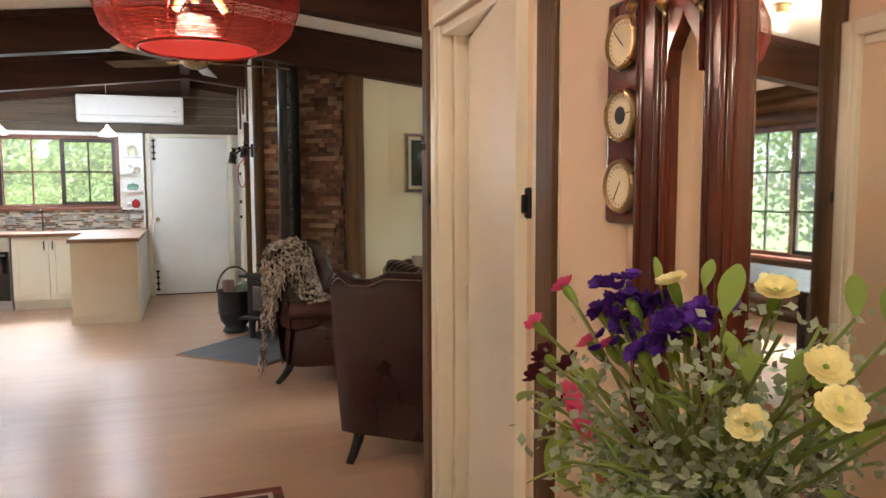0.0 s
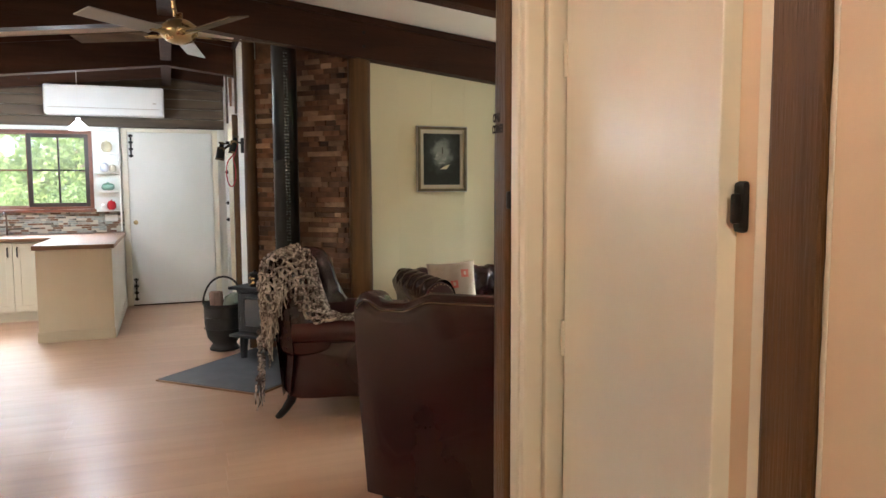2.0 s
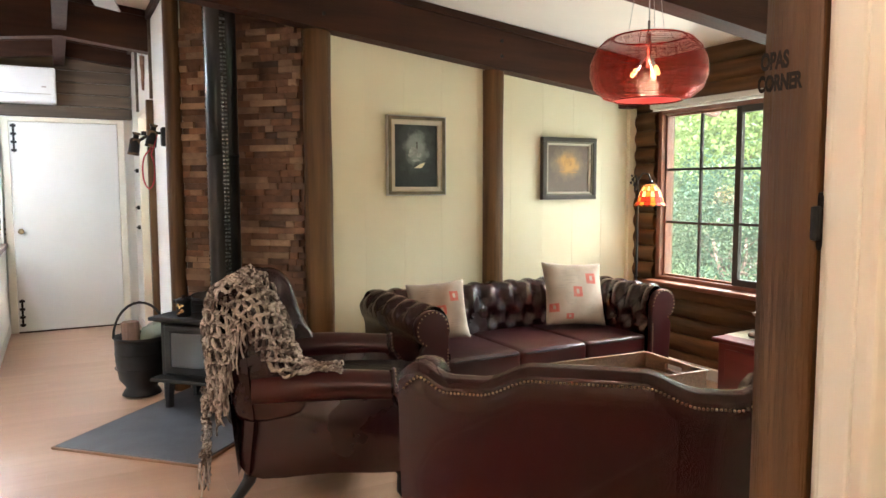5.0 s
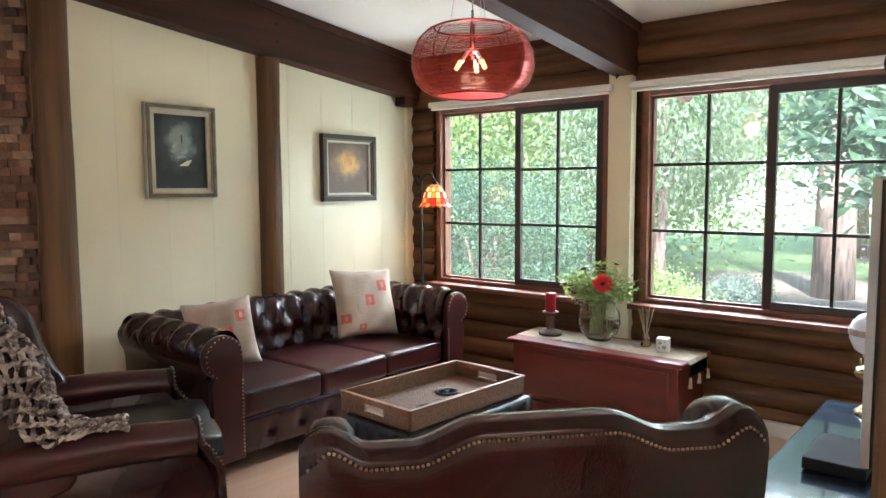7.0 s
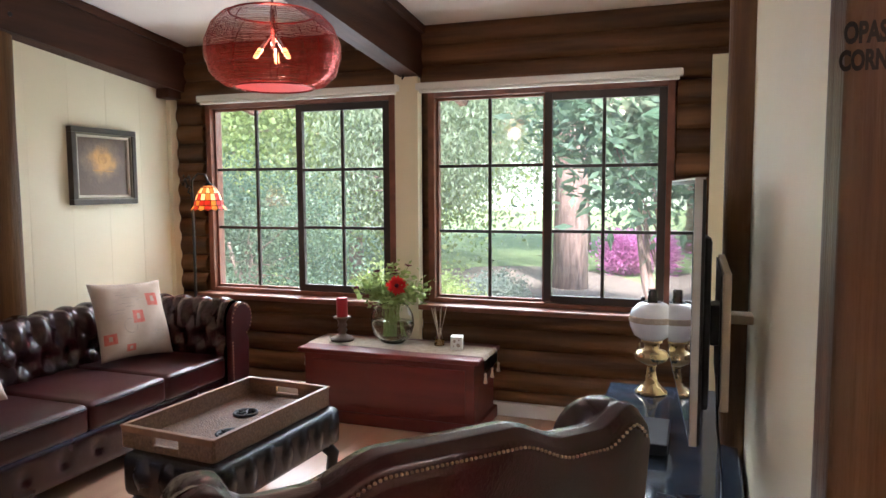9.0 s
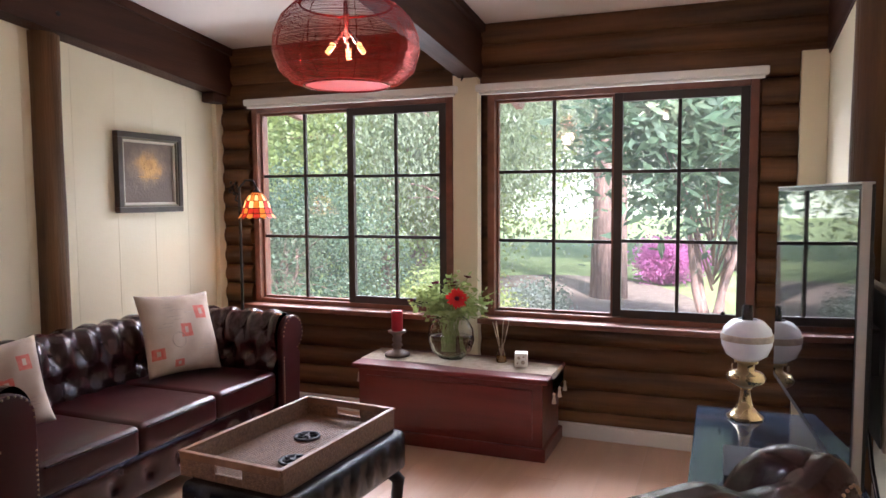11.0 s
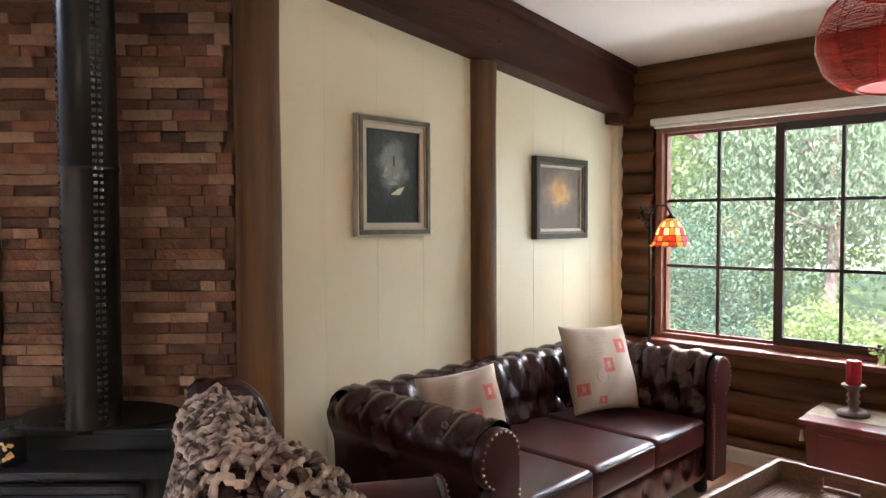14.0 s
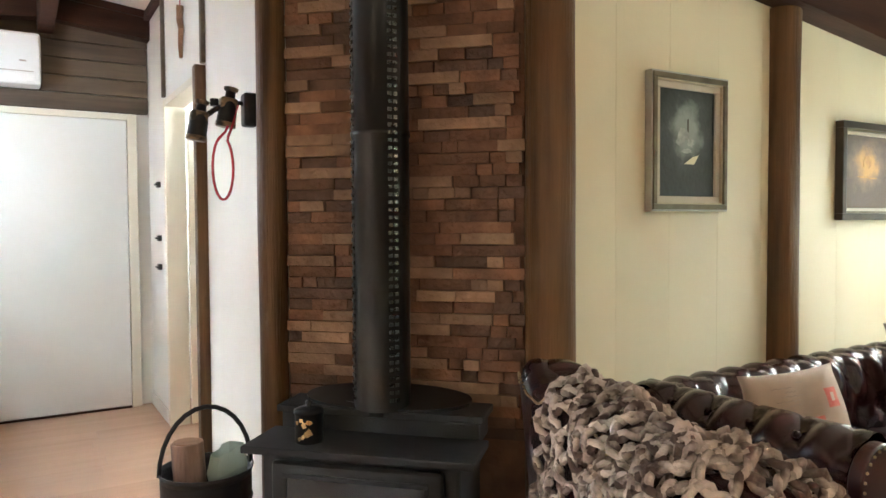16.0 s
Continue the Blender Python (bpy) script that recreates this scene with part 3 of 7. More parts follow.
window("window_1", W1[0], W1[1], SILL, HEADZ, EAST - 0.02, 1, "brown timber lounge window of twelve panes with a dark sash")
window("window_2", W2[0], W2[1], SILL, HEADZ, EAST - 0.02, 1, "brown timber lounge window of twelve panes with a dark sash")
window("window_3", 3.0, 4.5, SILL, HEADZ, -EAST + 0.02, -1, "brown timber dining window of twelve panes")
window("window_4", 5.0, 6.5, SILL, HEADZ, -EAST + 0.02, -1, "brown timber dining window of twelve panes")
for y0, y1 in ((4.73, 6.29), (3.0, 4.61)):
    b = thing("roller_blind", "white roller blind rolled up above the window", "blind", group="roller blinds")
    part("cassette", box(4.13, 4.185, y0, y1, 2.058, 2.103, 0.012), WHITE, b)
    part("bottom_rail", box(4.145, 4.165, y0 + 0.02, y1 - 0.02, 2.040, 2.0575, 0.004), WHITE, b)
for y in (3.2, 5.0):
    k = thing("window_catch", "small dark window catch on the sash rail", "catch", group="window catches")
    part("knob", ball(0.014, T(4.225, y, SILL + 0.09)), BLACKMETAL, k, smooth=True)
    part("arm", box(4.20, 4.262, y - 0.008, y + 0.008, SILL + 0.075, SILL + 0.085, 0.003), BLACKMETAL, k)

# kitchen window: fixed light of two by two panes beside a dark sash of two by two panes, repeated
kw = thing("window_5", "kitchen window with brown glazing bars over the sink", "window")
kw["kind"] = "structure"
for a in ((-2.9, -2.86, 1.19, 2.11), (-0.89, -0.85, 1.19, 2.11), (-2.86, -0.89, 2.07, 2.11), (-2.86, -0.89, 1.19, 1.22)):
    part("window_frame", box(a[0], a[1], NORTH - 0.02, NORTH + 0.1, a[2], a[3], 0.004), REDWOOD, kw)
part("window_sill", box(-2.92, -0.83, NORTH - 0.07, NORTH + 0.02, 1.155, 1.189, 0.006), REDWOOD, kw)
for a, b, dark in ((-2.86, -2.2, True), (-2.2, -1.53, False), (-1.53, -0.89, True)):
    f, ms, yc = (0.045, SASH, NORTH + 0.01) if dark else (0.014, REDWOOD, NORTH + 0.05)
    sash = part("sash", box(a, a + f, yc - 0.018, yc + 0.018, 1.22, 2.07, 0.003), ms, kw)
    for q in ((b - f, b, 1.22, 2.07), (a + f, b - f, 1.22, 1.22 + f), (a + f, b - f, 2.07 - f, 2.07)):
        part("rail", box(q[0], q[1], yc - 0.018, yc + 0.018, q[2], q[3], 0.003), ms, sash)
    c = (a + b) / 2
    part("glazing_bar", box(c - 0.010, c + 0.010, yc - 0.012, yc + 0.012, 1.22 + f, 2.07 - f), ms, sash)
    part("glazing_bar", box(a + f, b - f, yc - 0.011, yc + 0.011, 1.635, 1.655), ms, sash)
    p = part("pane", box(a + f, b - f, yc - 0.0015, yc + 0.0015, 1.22 + f, 2.07 - f), PANE, sash)
    p.visible_shadow = False

part("pelmet", box(-2.95, -0.57, NORTH - 0.10, NORTH - 0.03, 2.112, 2.155, 0.004), WHITE, kw, "white pelmet board")

# boards above the kitchen door and window
z = 2.155
while z < 2.9:
    part("cladding_board", box(-4.25, 0.655, NORTH - 0.028, NORTH - 0.001, z + 0.002, z + 0.118, 0.004, segments=1), CLAD, north)
    z += 0.12

# ---- stacked stone on the diagonal chimney breast ----
DIAG = pose(1.045, 6.94, 0, 0, 0, -45)
stone_wall = tagged(part("wall_chimney", box(-0.56, 0.56, 0.03, 0.16, 0, 2.86), STONE, None, m=DIAG), "diagonal chimney wall clad in rough stacked brown stone", "wall", kind="structure")
shapes = []
rnd = random.Random(5)
for w in (0.06, 0.10, 0.15, 0.20, 0.27):
    for d, sm in ((0.020, STONE_DARK), (0.026, STONE), (0.031, STONE), (0.037, STONE_TAN)):
        bm = bmesh.new()
        f = lambda: rnd.uniform(-0.003, 0.003)
        a = [bm.verts.new((sx * (w / 2 - 0.0002), 0.03, sz * 0.0212)) for sx, sz in ((-1, -1), (1, -1), (1, 1), (-1, 1))]
        b = [bm.verts.new((sx * (w / 2 - 0.0015) + f() * 0.5, 0.03 - d + f(), sz * 0.0202 + f() * 0.4)) for sx, sz in ((-1, -1), (1, -1), (1, 1), (-1, 1))]
        bm.faces.new(b)
        for k in range(4):
            bm.faces.new((a[k], a[(k + 1) % 4], b[(k + 1) % 4], b[k]))
        bmesh.ops.recalc_face_normals(bm, faces=bm.faces[:])
        me = bpy.data.meshes.new("stone")
        bm.to_mesh(me)
        bm.free()
        me.materials.append(sm)
        shapes.append((w, me))
count, z = 0, 0.56
while z < 2.54:
    x = -0.47
    while x < 0.47 - 0.03:
        fit = [q for q in shapes if x + q[0] <= 0.475]
        if not fit:
            break
        w, me = rnd.choice(fit)
        ob = new("stone", me)
        ob.parent = stone_wall
        ob.matrix_basis = T(x + w / 2, 0, z)
        x += w
        count += 1
    z += 0.0425

# ---- floor of timber planks ----
floor = structure("floor", box(-4.3, 4.3, SOUTH, NORTH, -0.06, -0.006), FLOOR, "pale orange timber plank floor, semi gloss")
PW, PL = 0.19, 1.22
bm = box(-PL / 2 + 0.0005, PL / 2 - 0.0005, -PW / 2 + 0.0004, PW / 2 - 0.0004, -0.004, 0.0)
plank_mesh = bpy.data.meshes.new("plank")
bm.to_mesh(plank_mesh)
bm.free()
plank_mesh.materials.append(FLOOR)
rest = bmesh.new()
rnd = random.Random(3)
made = 0
for j in range(int((NORTH - SOUTH) / PW) + 1):
    y = SOUTH + (j + 0.5) * PW
    off = rnd.choice((0.0, 0.41, 0.8)) + rnd.uniform(-0.05, 0.05)
    for i in range(-4, 4):
        x = i * PL + off
        near = 1.6 < y < 10.2 and -2.2 < x < 2.6 or 2.8 < y < 6 and 2.6 <= x < 3.9
        if near and made < 290:
            p = new("plank", plank_mesh)
            p.parent = floor
            p.matrix_basis = T(x, y, 0)
            made += 1
        else:
            box(max(-4.3, x - PL / 2 + 0.0008), min(4.3, x + PL / 2 - 0.0008), y - PW / 2 + 0.0008, y + PW / 2 - 0.0008, -0.004, 0, bm=rest)
part("planks", rest, FLOOR, floor)["kind"] = "stuff"

# ---- garden ----
GROUND = -0.4


def ground_f(u, v):
    r = 1.0 + 400 * u ** 4 + 12 * u
    a = 2 * math.pi * v
    return (r * math.cos(a), 5 + r * math.sin(a), GROUND + 0.10 * math.sin(0.5 * r * math.cos(a)) * min(1, r / 10) - 0.05)


structure("ground", sheet(40, 64, ground_f), GRASS, "green lawn of the garden round the house")
rnd = random.Random(21)


def leaf(bm, p, size, rnd, droop=0.3, wide=0.4):
    d = Vector((rnd.gauss(0, 1), rnd.gauss(0, 1), rnd.gauss(-droop, 0.6))).normalized()
    s = d.cross(Vector((rnd.gauss(0, 1), rnd.gauss(0, 1), rnd.gauss(0, 1)))).normalized() * size * wide
    p = Vector(p)
    a, b, c, e = bm.verts.new(p), bm.verts.new(p + d * size * 0.5 + s), bm.verts.new(p + d * size), bm.verts.new(p + d * size * 0.5 - s)
    bm.faces.new((a, b, c, e))


def crown_points(rnd, n, centre, radii, clumps):
    cs = []
    for _ in range(clumps):
        v = Vector((rnd.gauss(0, 1), rnd.gauss(0, 1), rnd.gauss(0, 1))).normalized() * rnd.uniform(0.45, 1.0)
        cs.append(Vector(centre) + Vector((v.x * radii[0], v.y * radii[1], v.z * radii[2])))
    k = min(radii) * 0.30
    return [rnd.choice(cs) + Vector((rnd.gauss(0, k), rnd.gauss(0, k), rnd.gauss(0, k))) for _ in range(n)], cs


def tree(name, x, y, height, trunk_r, crown, radii, n, size, material, label, seed, stems=1, droop=0.3, wide=0.4, lean=0.0):
    rnd = random.Random(seed)
    t = thing(name, label, "tree" if name.endswith("tree") else "shrub", T(x, y, GROUND - 0.05))
    pts, cs = crown_points(rnd, int(n * 3.4), (lean, 0, crown), radii, 46)
    bm = bmesh.new()
    for s in range(stems):
        a = 2 * math.pi * s / stems + rnd.uniform(0, 1)
        off = 0.0 if stems == 1 else 0.5
        base = [(0, 0, 0)] + [(lean * k / 4 + off * k / 4 * math.cos(a) * height * 0.35 + rnd.uniform(-0.05, 0.05), off * k / 4 * math.sin(a) * height * 0.35 + rnd.uniform(-0.05, 0.05), height * k / 4) for k in range(1, 5)]
        tube(base, trunk_r, 10, bm, 0.45)
    for c in cs[:14]:
        q = Vector((lean * 0.6, 0, height * rnd.uniform(0.45, 0.9)))
        tube([q, q.lerp(c, 0.5) + Vector((0, 0, 0.1)), c], trunk_r * 0.25, 5, bm, 0.3)
    part("trunk", bm, BARK, t, smooth=True)
    bm = bmesh.new()
    for p in pts:
        leaf(bm, p, size * 0.54 * rnd.uniform(0.6, 1.3), rnd, droop, wide)
    part("crown", bm, material, t)
    return t


tree("gum_tree", 12.6, 5.05, 8.0, 0.34, 5.6, (3.2, 3.0, 3.2), 9000, 0.22, LEAF_B, "gum tree with a thick reddish peeling trunk", 1, droop=1.0, wide=0.14)
tree("broadleaf_tree", 8.5, 3.3, 1.6, 0.06, 2.75, (1.4, 1.4, 0.95), 1500, 0.42, LEAF_C, "small branching tree with long glossy leaves", 2, 4, 0.2, 0.15)
tree("weeping_tree", 10.4, 7.0, 3.5, 0.10, 3.3, (1.5, 1.6, 2.0), 9000, 0.16, LEAF_B, "weeping tree with hanging grey green foliage", 3, droop=1.6, wide=0.16)
tree("camellia_shrub", 7.9, 8.6, 1.2, 0.04, 1.0, (0.9, 1.5, 1.1), 11000, 0.075, LEAF_C, "dense dark green glossy shrub", 4, 3)
tree("creeper_shrub", 7.6, 10.8, 2.6, 0.05, 2.2, (1.0, 1.5, 1.6), 14000, 0.08, LEAF_A, "bright yellow green leafy shrub beside the window", 5, 3)
tree("low_shrub", 8.4, 6.4, 0.6, 0.03, 0.45, (0.7, 0.9, 0.45), 5000, 0.07, LEAF_A, "low light green garden shrub", 6, 3)
tree("low_shrub", 9.6, 5.6, 0.4, 0.03, 0.30, (0.6, 0.5, 0.3), 2500, 0.08, LEAF_D, "low silvery garden shrub", 7, 3)
tree("azalea_shrub", 15.0, 4.25, 0.5, 0.03, 0.55, (0.8, 0.7, 0.40), 3500, 0.10, PINK, "azalea covered in pink blossom", 8, 3)
tree("azalea_shrub", 18.0, 1.4, 0.5, 0.03, 0.55, (0.9, 1.2, 0.35), 2500, 0.10, PINK, "azalea covered in pink blossom", 9, 3)
for k, (x, y, h, mt) in enumerate(((20, 12, 7, LEAF_A), (21, 6, 8, LEAF_D), (22, 0, 7, LEAF_A), (20, -5, 7, LEAF_B), (17, 10.5, 6, LEAF_B), (14, 13, 6, LEAF_A), (18, 16, 7, LEAF_C), (19, 3, 5, LEAF_D), (13, 9.5, 4.5, LEAF_A))):
    tree("background_tree", x, y, h, 0.16, h * 0.62, (2.8, 3.0, h * 0.42), 8000, 0.19, mt, "leafy tree at the back of the garden", 30 + k)
for k, (x, y, h, mt) in enumerate(((-1.6, 16.5, 3.5, LEAF_A), (-4.4, 17, 4.5, LEAF_A), (-0.2, 19, 6, LEAF_C), (-9.5, 4.0, 5, LEAF_A), (-9.0, 6.6, 4, LEAF_C), (-10, 9.5, 5, LEAF_A), (-13, 1, 6, LEAF_B))):
    tree("garden_tree", x, y, h, 0.12, h * 0.55, (1.9, 2.2, h * 0.42), 4200, 0.20, mt, "leafy garden tree outside the house", 60 + k)
for k, (x, y) in enumerate(((-2.4, 13.2), (-1.2, 13.6), (-3.6, 13.4))):
    tree("low_shrub", x, y, 1.0, 0.03, 1.1, (0.7, 0.6, 0.7), 3000, 0.12, LEAF_A, "bright green shrub outside the kitchen", 80 + k, 3)
bed = structure("ground_bed", sheet(16, 40, lambda u, v: (10 + 5.5 * u * math.cos(2 * math.pi * v), 6.3 + 3.2 * u * math.sin(2 * math.pi * v), GROUND + 0.12 * (1 - u * u) - 0.02 + 0.10 * math.sin(0.5 * (10 + 5.5 * u * math.cos(2 * math.pi * v))))), MULCH, "garden bed covered in leaf litter")
veranda = thing("veranda_wall", "sunlit horizontal timber boards of the wing outside", "wall")
for k in range(14):
    part("board", box(4.46, 6.0, 8.9, 8.94, GROUND + 0.145 * k, GROUND + 0.145 * k + 0.14, 0.01, segments=1), REDWOOD, veranda)

for y in (6.36, 4.56, 2.76):
    rf = thing("rafter_tail", "brown timber rafter end under the eave outside the window", "rafter", group="rafter tails")
    part("rafter", prism([(4.46, 2.30), (5.02, 2.20), (5.02, 2.08), (4.96, 2.04), (4.46, 2.13)], 0.05, T(0, y, 0), 0.004), REDWOOD, rf)
# emissive sheet added far off so gaps between trees read bright and hazy
BACKDROP_GLOW = glow("glowing pale green backdrop", (0.72, 0.76, 0.54), 0.62, (0.3, 0.36, 0.22))
structure("backdrop", sheet(40, 6, lambda u, v: (62 * math.cos(-1.3 + 2.6 * u), 5 + 62 * math.sin(-1.3 + 2.6 * u), GROUND - 0.5 + 14 * v)), BACKDROP_GLOW, "glowing pale green sheet added behind the garden for bright haze")

# ---- things: lounge ----


def leg(points, r, taper=0.6):
    return tube(points, r, 10, taper=taper)


def nail_row(points, r=0.0032):
    bm = bmesh.new()
    for p in points:
        bmesh.ops.create_icosphere(bm, subdivisions=1, radius=r, matrix=T(*p))
    return bm


def pillow(pts, thick, m=None, round_in=0.03, layers=7):
    """A flat outline in x and z, padded along y: its rim rounds over like stuffed leather."""
    bm = bmesh.new()
    cx, cz = sum(p[0] for p in pts) / len(pts), sum(p[1] for p in pts) / len(pts)
    rings = []
    for j in range(layers):
        k = 2 * j / (layers - 1) - 1
        q = round_in * (1 - math.sqrt(max(0.0, 1 - abs(k) ** 2.4)))
        ring = []
        for x, z in pts:
            d = math.hypot(x - cx, z - cz)
            f = max(0.3, 1 - q / max(d, 0.02))
            co = Vector((cx + (x - cx) * f, k * thick / 2, cz + (z - cz) * f))
            ring.append(bm.verts.new(m @ co if m is not None else co))
        rings.append(ring)
    n = len(pts)
    for p, q in zip(rings, rings[1:]):
        for k in range(n):
            bm.faces.new((p[k], p[(k + 1) % n], q[(k + 1) % n], q[k]))
    bm.faces.new(rings[0][::-1])
    bm.faces.new(rings[-1])
    bmesh.ops.recalc_face_normals(bm, faces=bm.faces[:])
    return bm


def rounded(pts, steps=4):
    """A closed outline with its corners softened by a curve through the given points."""
    n, res = len(pts), []
    for i in range(n):
        p0, p1, p2, p3 = (Vector(pts[(i + k - 1) % n]) for k in range(4))
        for s in range(steps):
            t = s / steps
            q = 0.5 * (2 * p1 + (p2 - p0) * t + (2 * p0 - 5 * p1 + 4 * p2 - p3) * t * t + (3 * p1 - p0 - 3 * p2 + p3) * t ** 3)
            res.append((q.x, q.y))
    return res


def wing_chair(m, label):
    """A leather wing chair that faces its own +y: serpentine back with horned wings, rolled arms, nail trim."""
    c = thing("wing_chair", label, "chair", m, "leather wing chairs")
    HW = 0.462

    def bend(t):
        return t * t * (3 - 2 * t)

    def top(x):
        a = abs(x) / HW
        if a < 0.55:
            return 0.972 + 0.042 * bend(max(0.0, min(1.0, (0.55 - a) / 0.28)))
        if a < 0.72:
            return 0.972
        return 0.972 + 0.036 * bend(min(1.0, (a - 0.72) / 0.16)) - 0.030 * max(0.0, (a - 0.90) / 0.10) ** 2

    def lean(z):
        return -0.355 - 0.075 * max(0, z - 0.15) / 0.85

    part("base", box(-0.38, 0.38, -0.39, 0.34, 0.155, 0.40, 0.03, segments=3), LEATHER, c, smooth=True)
    prof = [(-1.0, 0.15), (-1.0, 0.45), (-1.0, 0.75), (-1.0, -0.055), (-0.82, -0.022), (-0.45, -0.004), (0.0, 0.0), (0.5, -0.006), (0.85, -0.028), (1.0, -0.06), (1.0, 0.70), (1.0, 0.42), (0.0, 0.15)]

    def back(u, v):
        x = -HW + 2 * HW * v
        t = top(x)
        i = u * (len(prof) - 1)
        j = min(int(i), len(prof) - 2)
        (s0, z0), (s1, z1) = ((q[0], q[1] if q[1] > 0 else t + q[1]) for q in (prof[j], prof[j + 1]))
        s, z = s0 + (s1 - s0) * (i - j), z0 + (z1 - z0) * (i - j)
        edge = max(0.0, abs(x) / HW - 0.80) / 0.20
        y = lean(z) + s * 0.055 + (0.015 * edge ** 2 if s < 0 else 0.0)
        return (x * (0.955 + 0.045 * min(1.0, z / 0.6)), y, z)

    bm = sheet(72, 48, back)
    bmesh.ops.holes_fill(bm, edges=[e for e in bm.edges if e.is_boundary], sides=200)
    part("backrest", bm, LEATHER, c, smooth=True)
    wing = rounded([(-0.40, 0.42), (-0.425, 0.70), (-0.445, 0.93), (-0.425, 0.995), (-0.36, 1.003), (-0.30, 0.972), (-0.25, 0.90), (-0.215, 0.78), (-0.17, 0.67), (-0.12, 0.585), (-0.12, 0.44)])
    side = rounded([(-0.37, 0.155), (-0.385, 0.40), (-0.38, 0.56), (0.0, 0.565), (0.24, 0.555), (0.29, 0.50), (0.345, 0.42), (0.365, 0.30), (0.365, 0.155), (0.0, 0.15)])
    for s in (-1, 1):
        part("wing", pillow(wing, 0.090, pose(s * 0.405, 0.0, 0, 0, 0, 90), 0.030), LEATHER, c, smooth=True)
        part("arm_side", pillow(side, 0.085, pose(s * 0.390, 0.0, 0, 0, 0, 90), 0.018), LEATHER, c, smooth=True)

        def roll(u, v, s=s):
            a, y = 2 * math.pi * u, -0.33 + 0.61 * v
            r = 0.062 * (1 + 0.05 * math.sin(5 * v))
            return (s * 0.408 + r * 1.15 * math.cos(a), y, 0.548 + r * 1.12 * math.sin(a) + 0.012 * math.sin(3 * v))

        part("arm", sheet(22, 14, roll, closed_u=True), LEATHERRED, c, smooth=True)
        front = [(0.064 * math.cos(q), 0.560 + 0.062 * math.sin(q)) for q in [math.pi * (-0.15 + 1.3 * k / 12) for k in range(13)]]
        front += [(-0.046, 0.42), (-0.034, 0.155), (0.034, 0.155), (0.046, 0.42)]

        def slope(z):
            return 0.285 + 0.082 * bend(max(0.0, min(1.0, (0.57 - z) / 0.17)))

        face = pillow(rounded(front, 2), 0.030, None, 0.008, 5)
        for v in face.verts:
            v.co.y += slope(v.co.z)
            v.co.x += s * 0.400
        part("arm_front", face, LEATHER, c, smooth=True)
        rim = [(0.94 * x, 0.56 + (z - 0.56) * 0.94) for x, z in front[:13]]
        rim += [(e * (0.030 + 0.012 * k / 17), 0.22 + 0.27 * k / 17) for k in range(18) for e in (-1, 1)]
        part("nail_trim", nail_row([(s * 0.400 + x, slope(z) + 0.016, z) for x, z in rim], 0.0034), NAIL, c, "small brass nail heads")["kind"] = "stuff"
        part("piping", tube([(s * 0.400 + x, slope(z) + 0.008, z) for x, z in front[:13]] + [(s * 0.400 - 0.047, slope(z), z) for z in (0.45, 0.38, 0.30, 0.21)], 0.005, 6), LEATHERRED, c, smooth=True)
    seat = rounded([(-0.30, 0.40), (-0.31, 0.47), (-0.27, 0.505), (0.0, 0.518), (0.27, 0.505), (0.31, 0.47), (0.30, 0.40), (0.0, 0.395)])
    part("seat", pillow(seat, 0.66, T(0, 0.07, 0), 0.04, 9), BLACKLEATHER, c, smooth=True)
    part("front_rail", box(-0.33, 0.33, 0.33, 0.385, 0.155, 0.41, 0.02, segments=3), BLACKLEATHER, c, smooth=True)
    nails = []
    for k in range(96):
        x = -0.445 + 0.890 * k / 95
        z = top(x) - 0.032 - 0.03 * max(0.0, abs(x) / HW - 0.88) / 0.12
        edge = max(0.0, abs(x) / HW - 0.80) / 0.20
        nails.append((x, lean(z) - 0.0560 + 0.015 * edge ** 2, z))
    part("nail_trim", nail_row(nails, 0.0036), NAIL, c, "small brass nail heads")["kind"] = "stuff"
    for s in (-1, 1):
        part("leg", leg([(s * 0.34, 0.31, 0.17), (s * 0.36, 0.34, 0.12), (s * 0.35, 0.335, 0.07), (s * 0.345, 0.33, 0.035), (s * 0.36, 0.355, 0.0)], 0.040, 0.62), BLACKMETAL, c, "dark carved front leg", smooth=True)
        part("leg", leg([(s * 0.36, -0.35, 0.17), (s * 0.36, -0.37, 0.11), (s * 0.365, -0.41, 0.05), (s * 0.37, -0.455, 0.0)], 0.034, 0.6), BLACKMETAL, c, "dark curved leg", smooth=True)
    return c


CHAIR1 = pose(1.13, 5.38, 0, 0, 0, -113)
wing_chair(CHAIR1, "dark oxblood leather wing chair with a crocheted throw over its back")
wing_chair(pose(1.317, 3.637, 0, 0, 0, -41), "dark oxblood leather wing chair with brass nail trim")


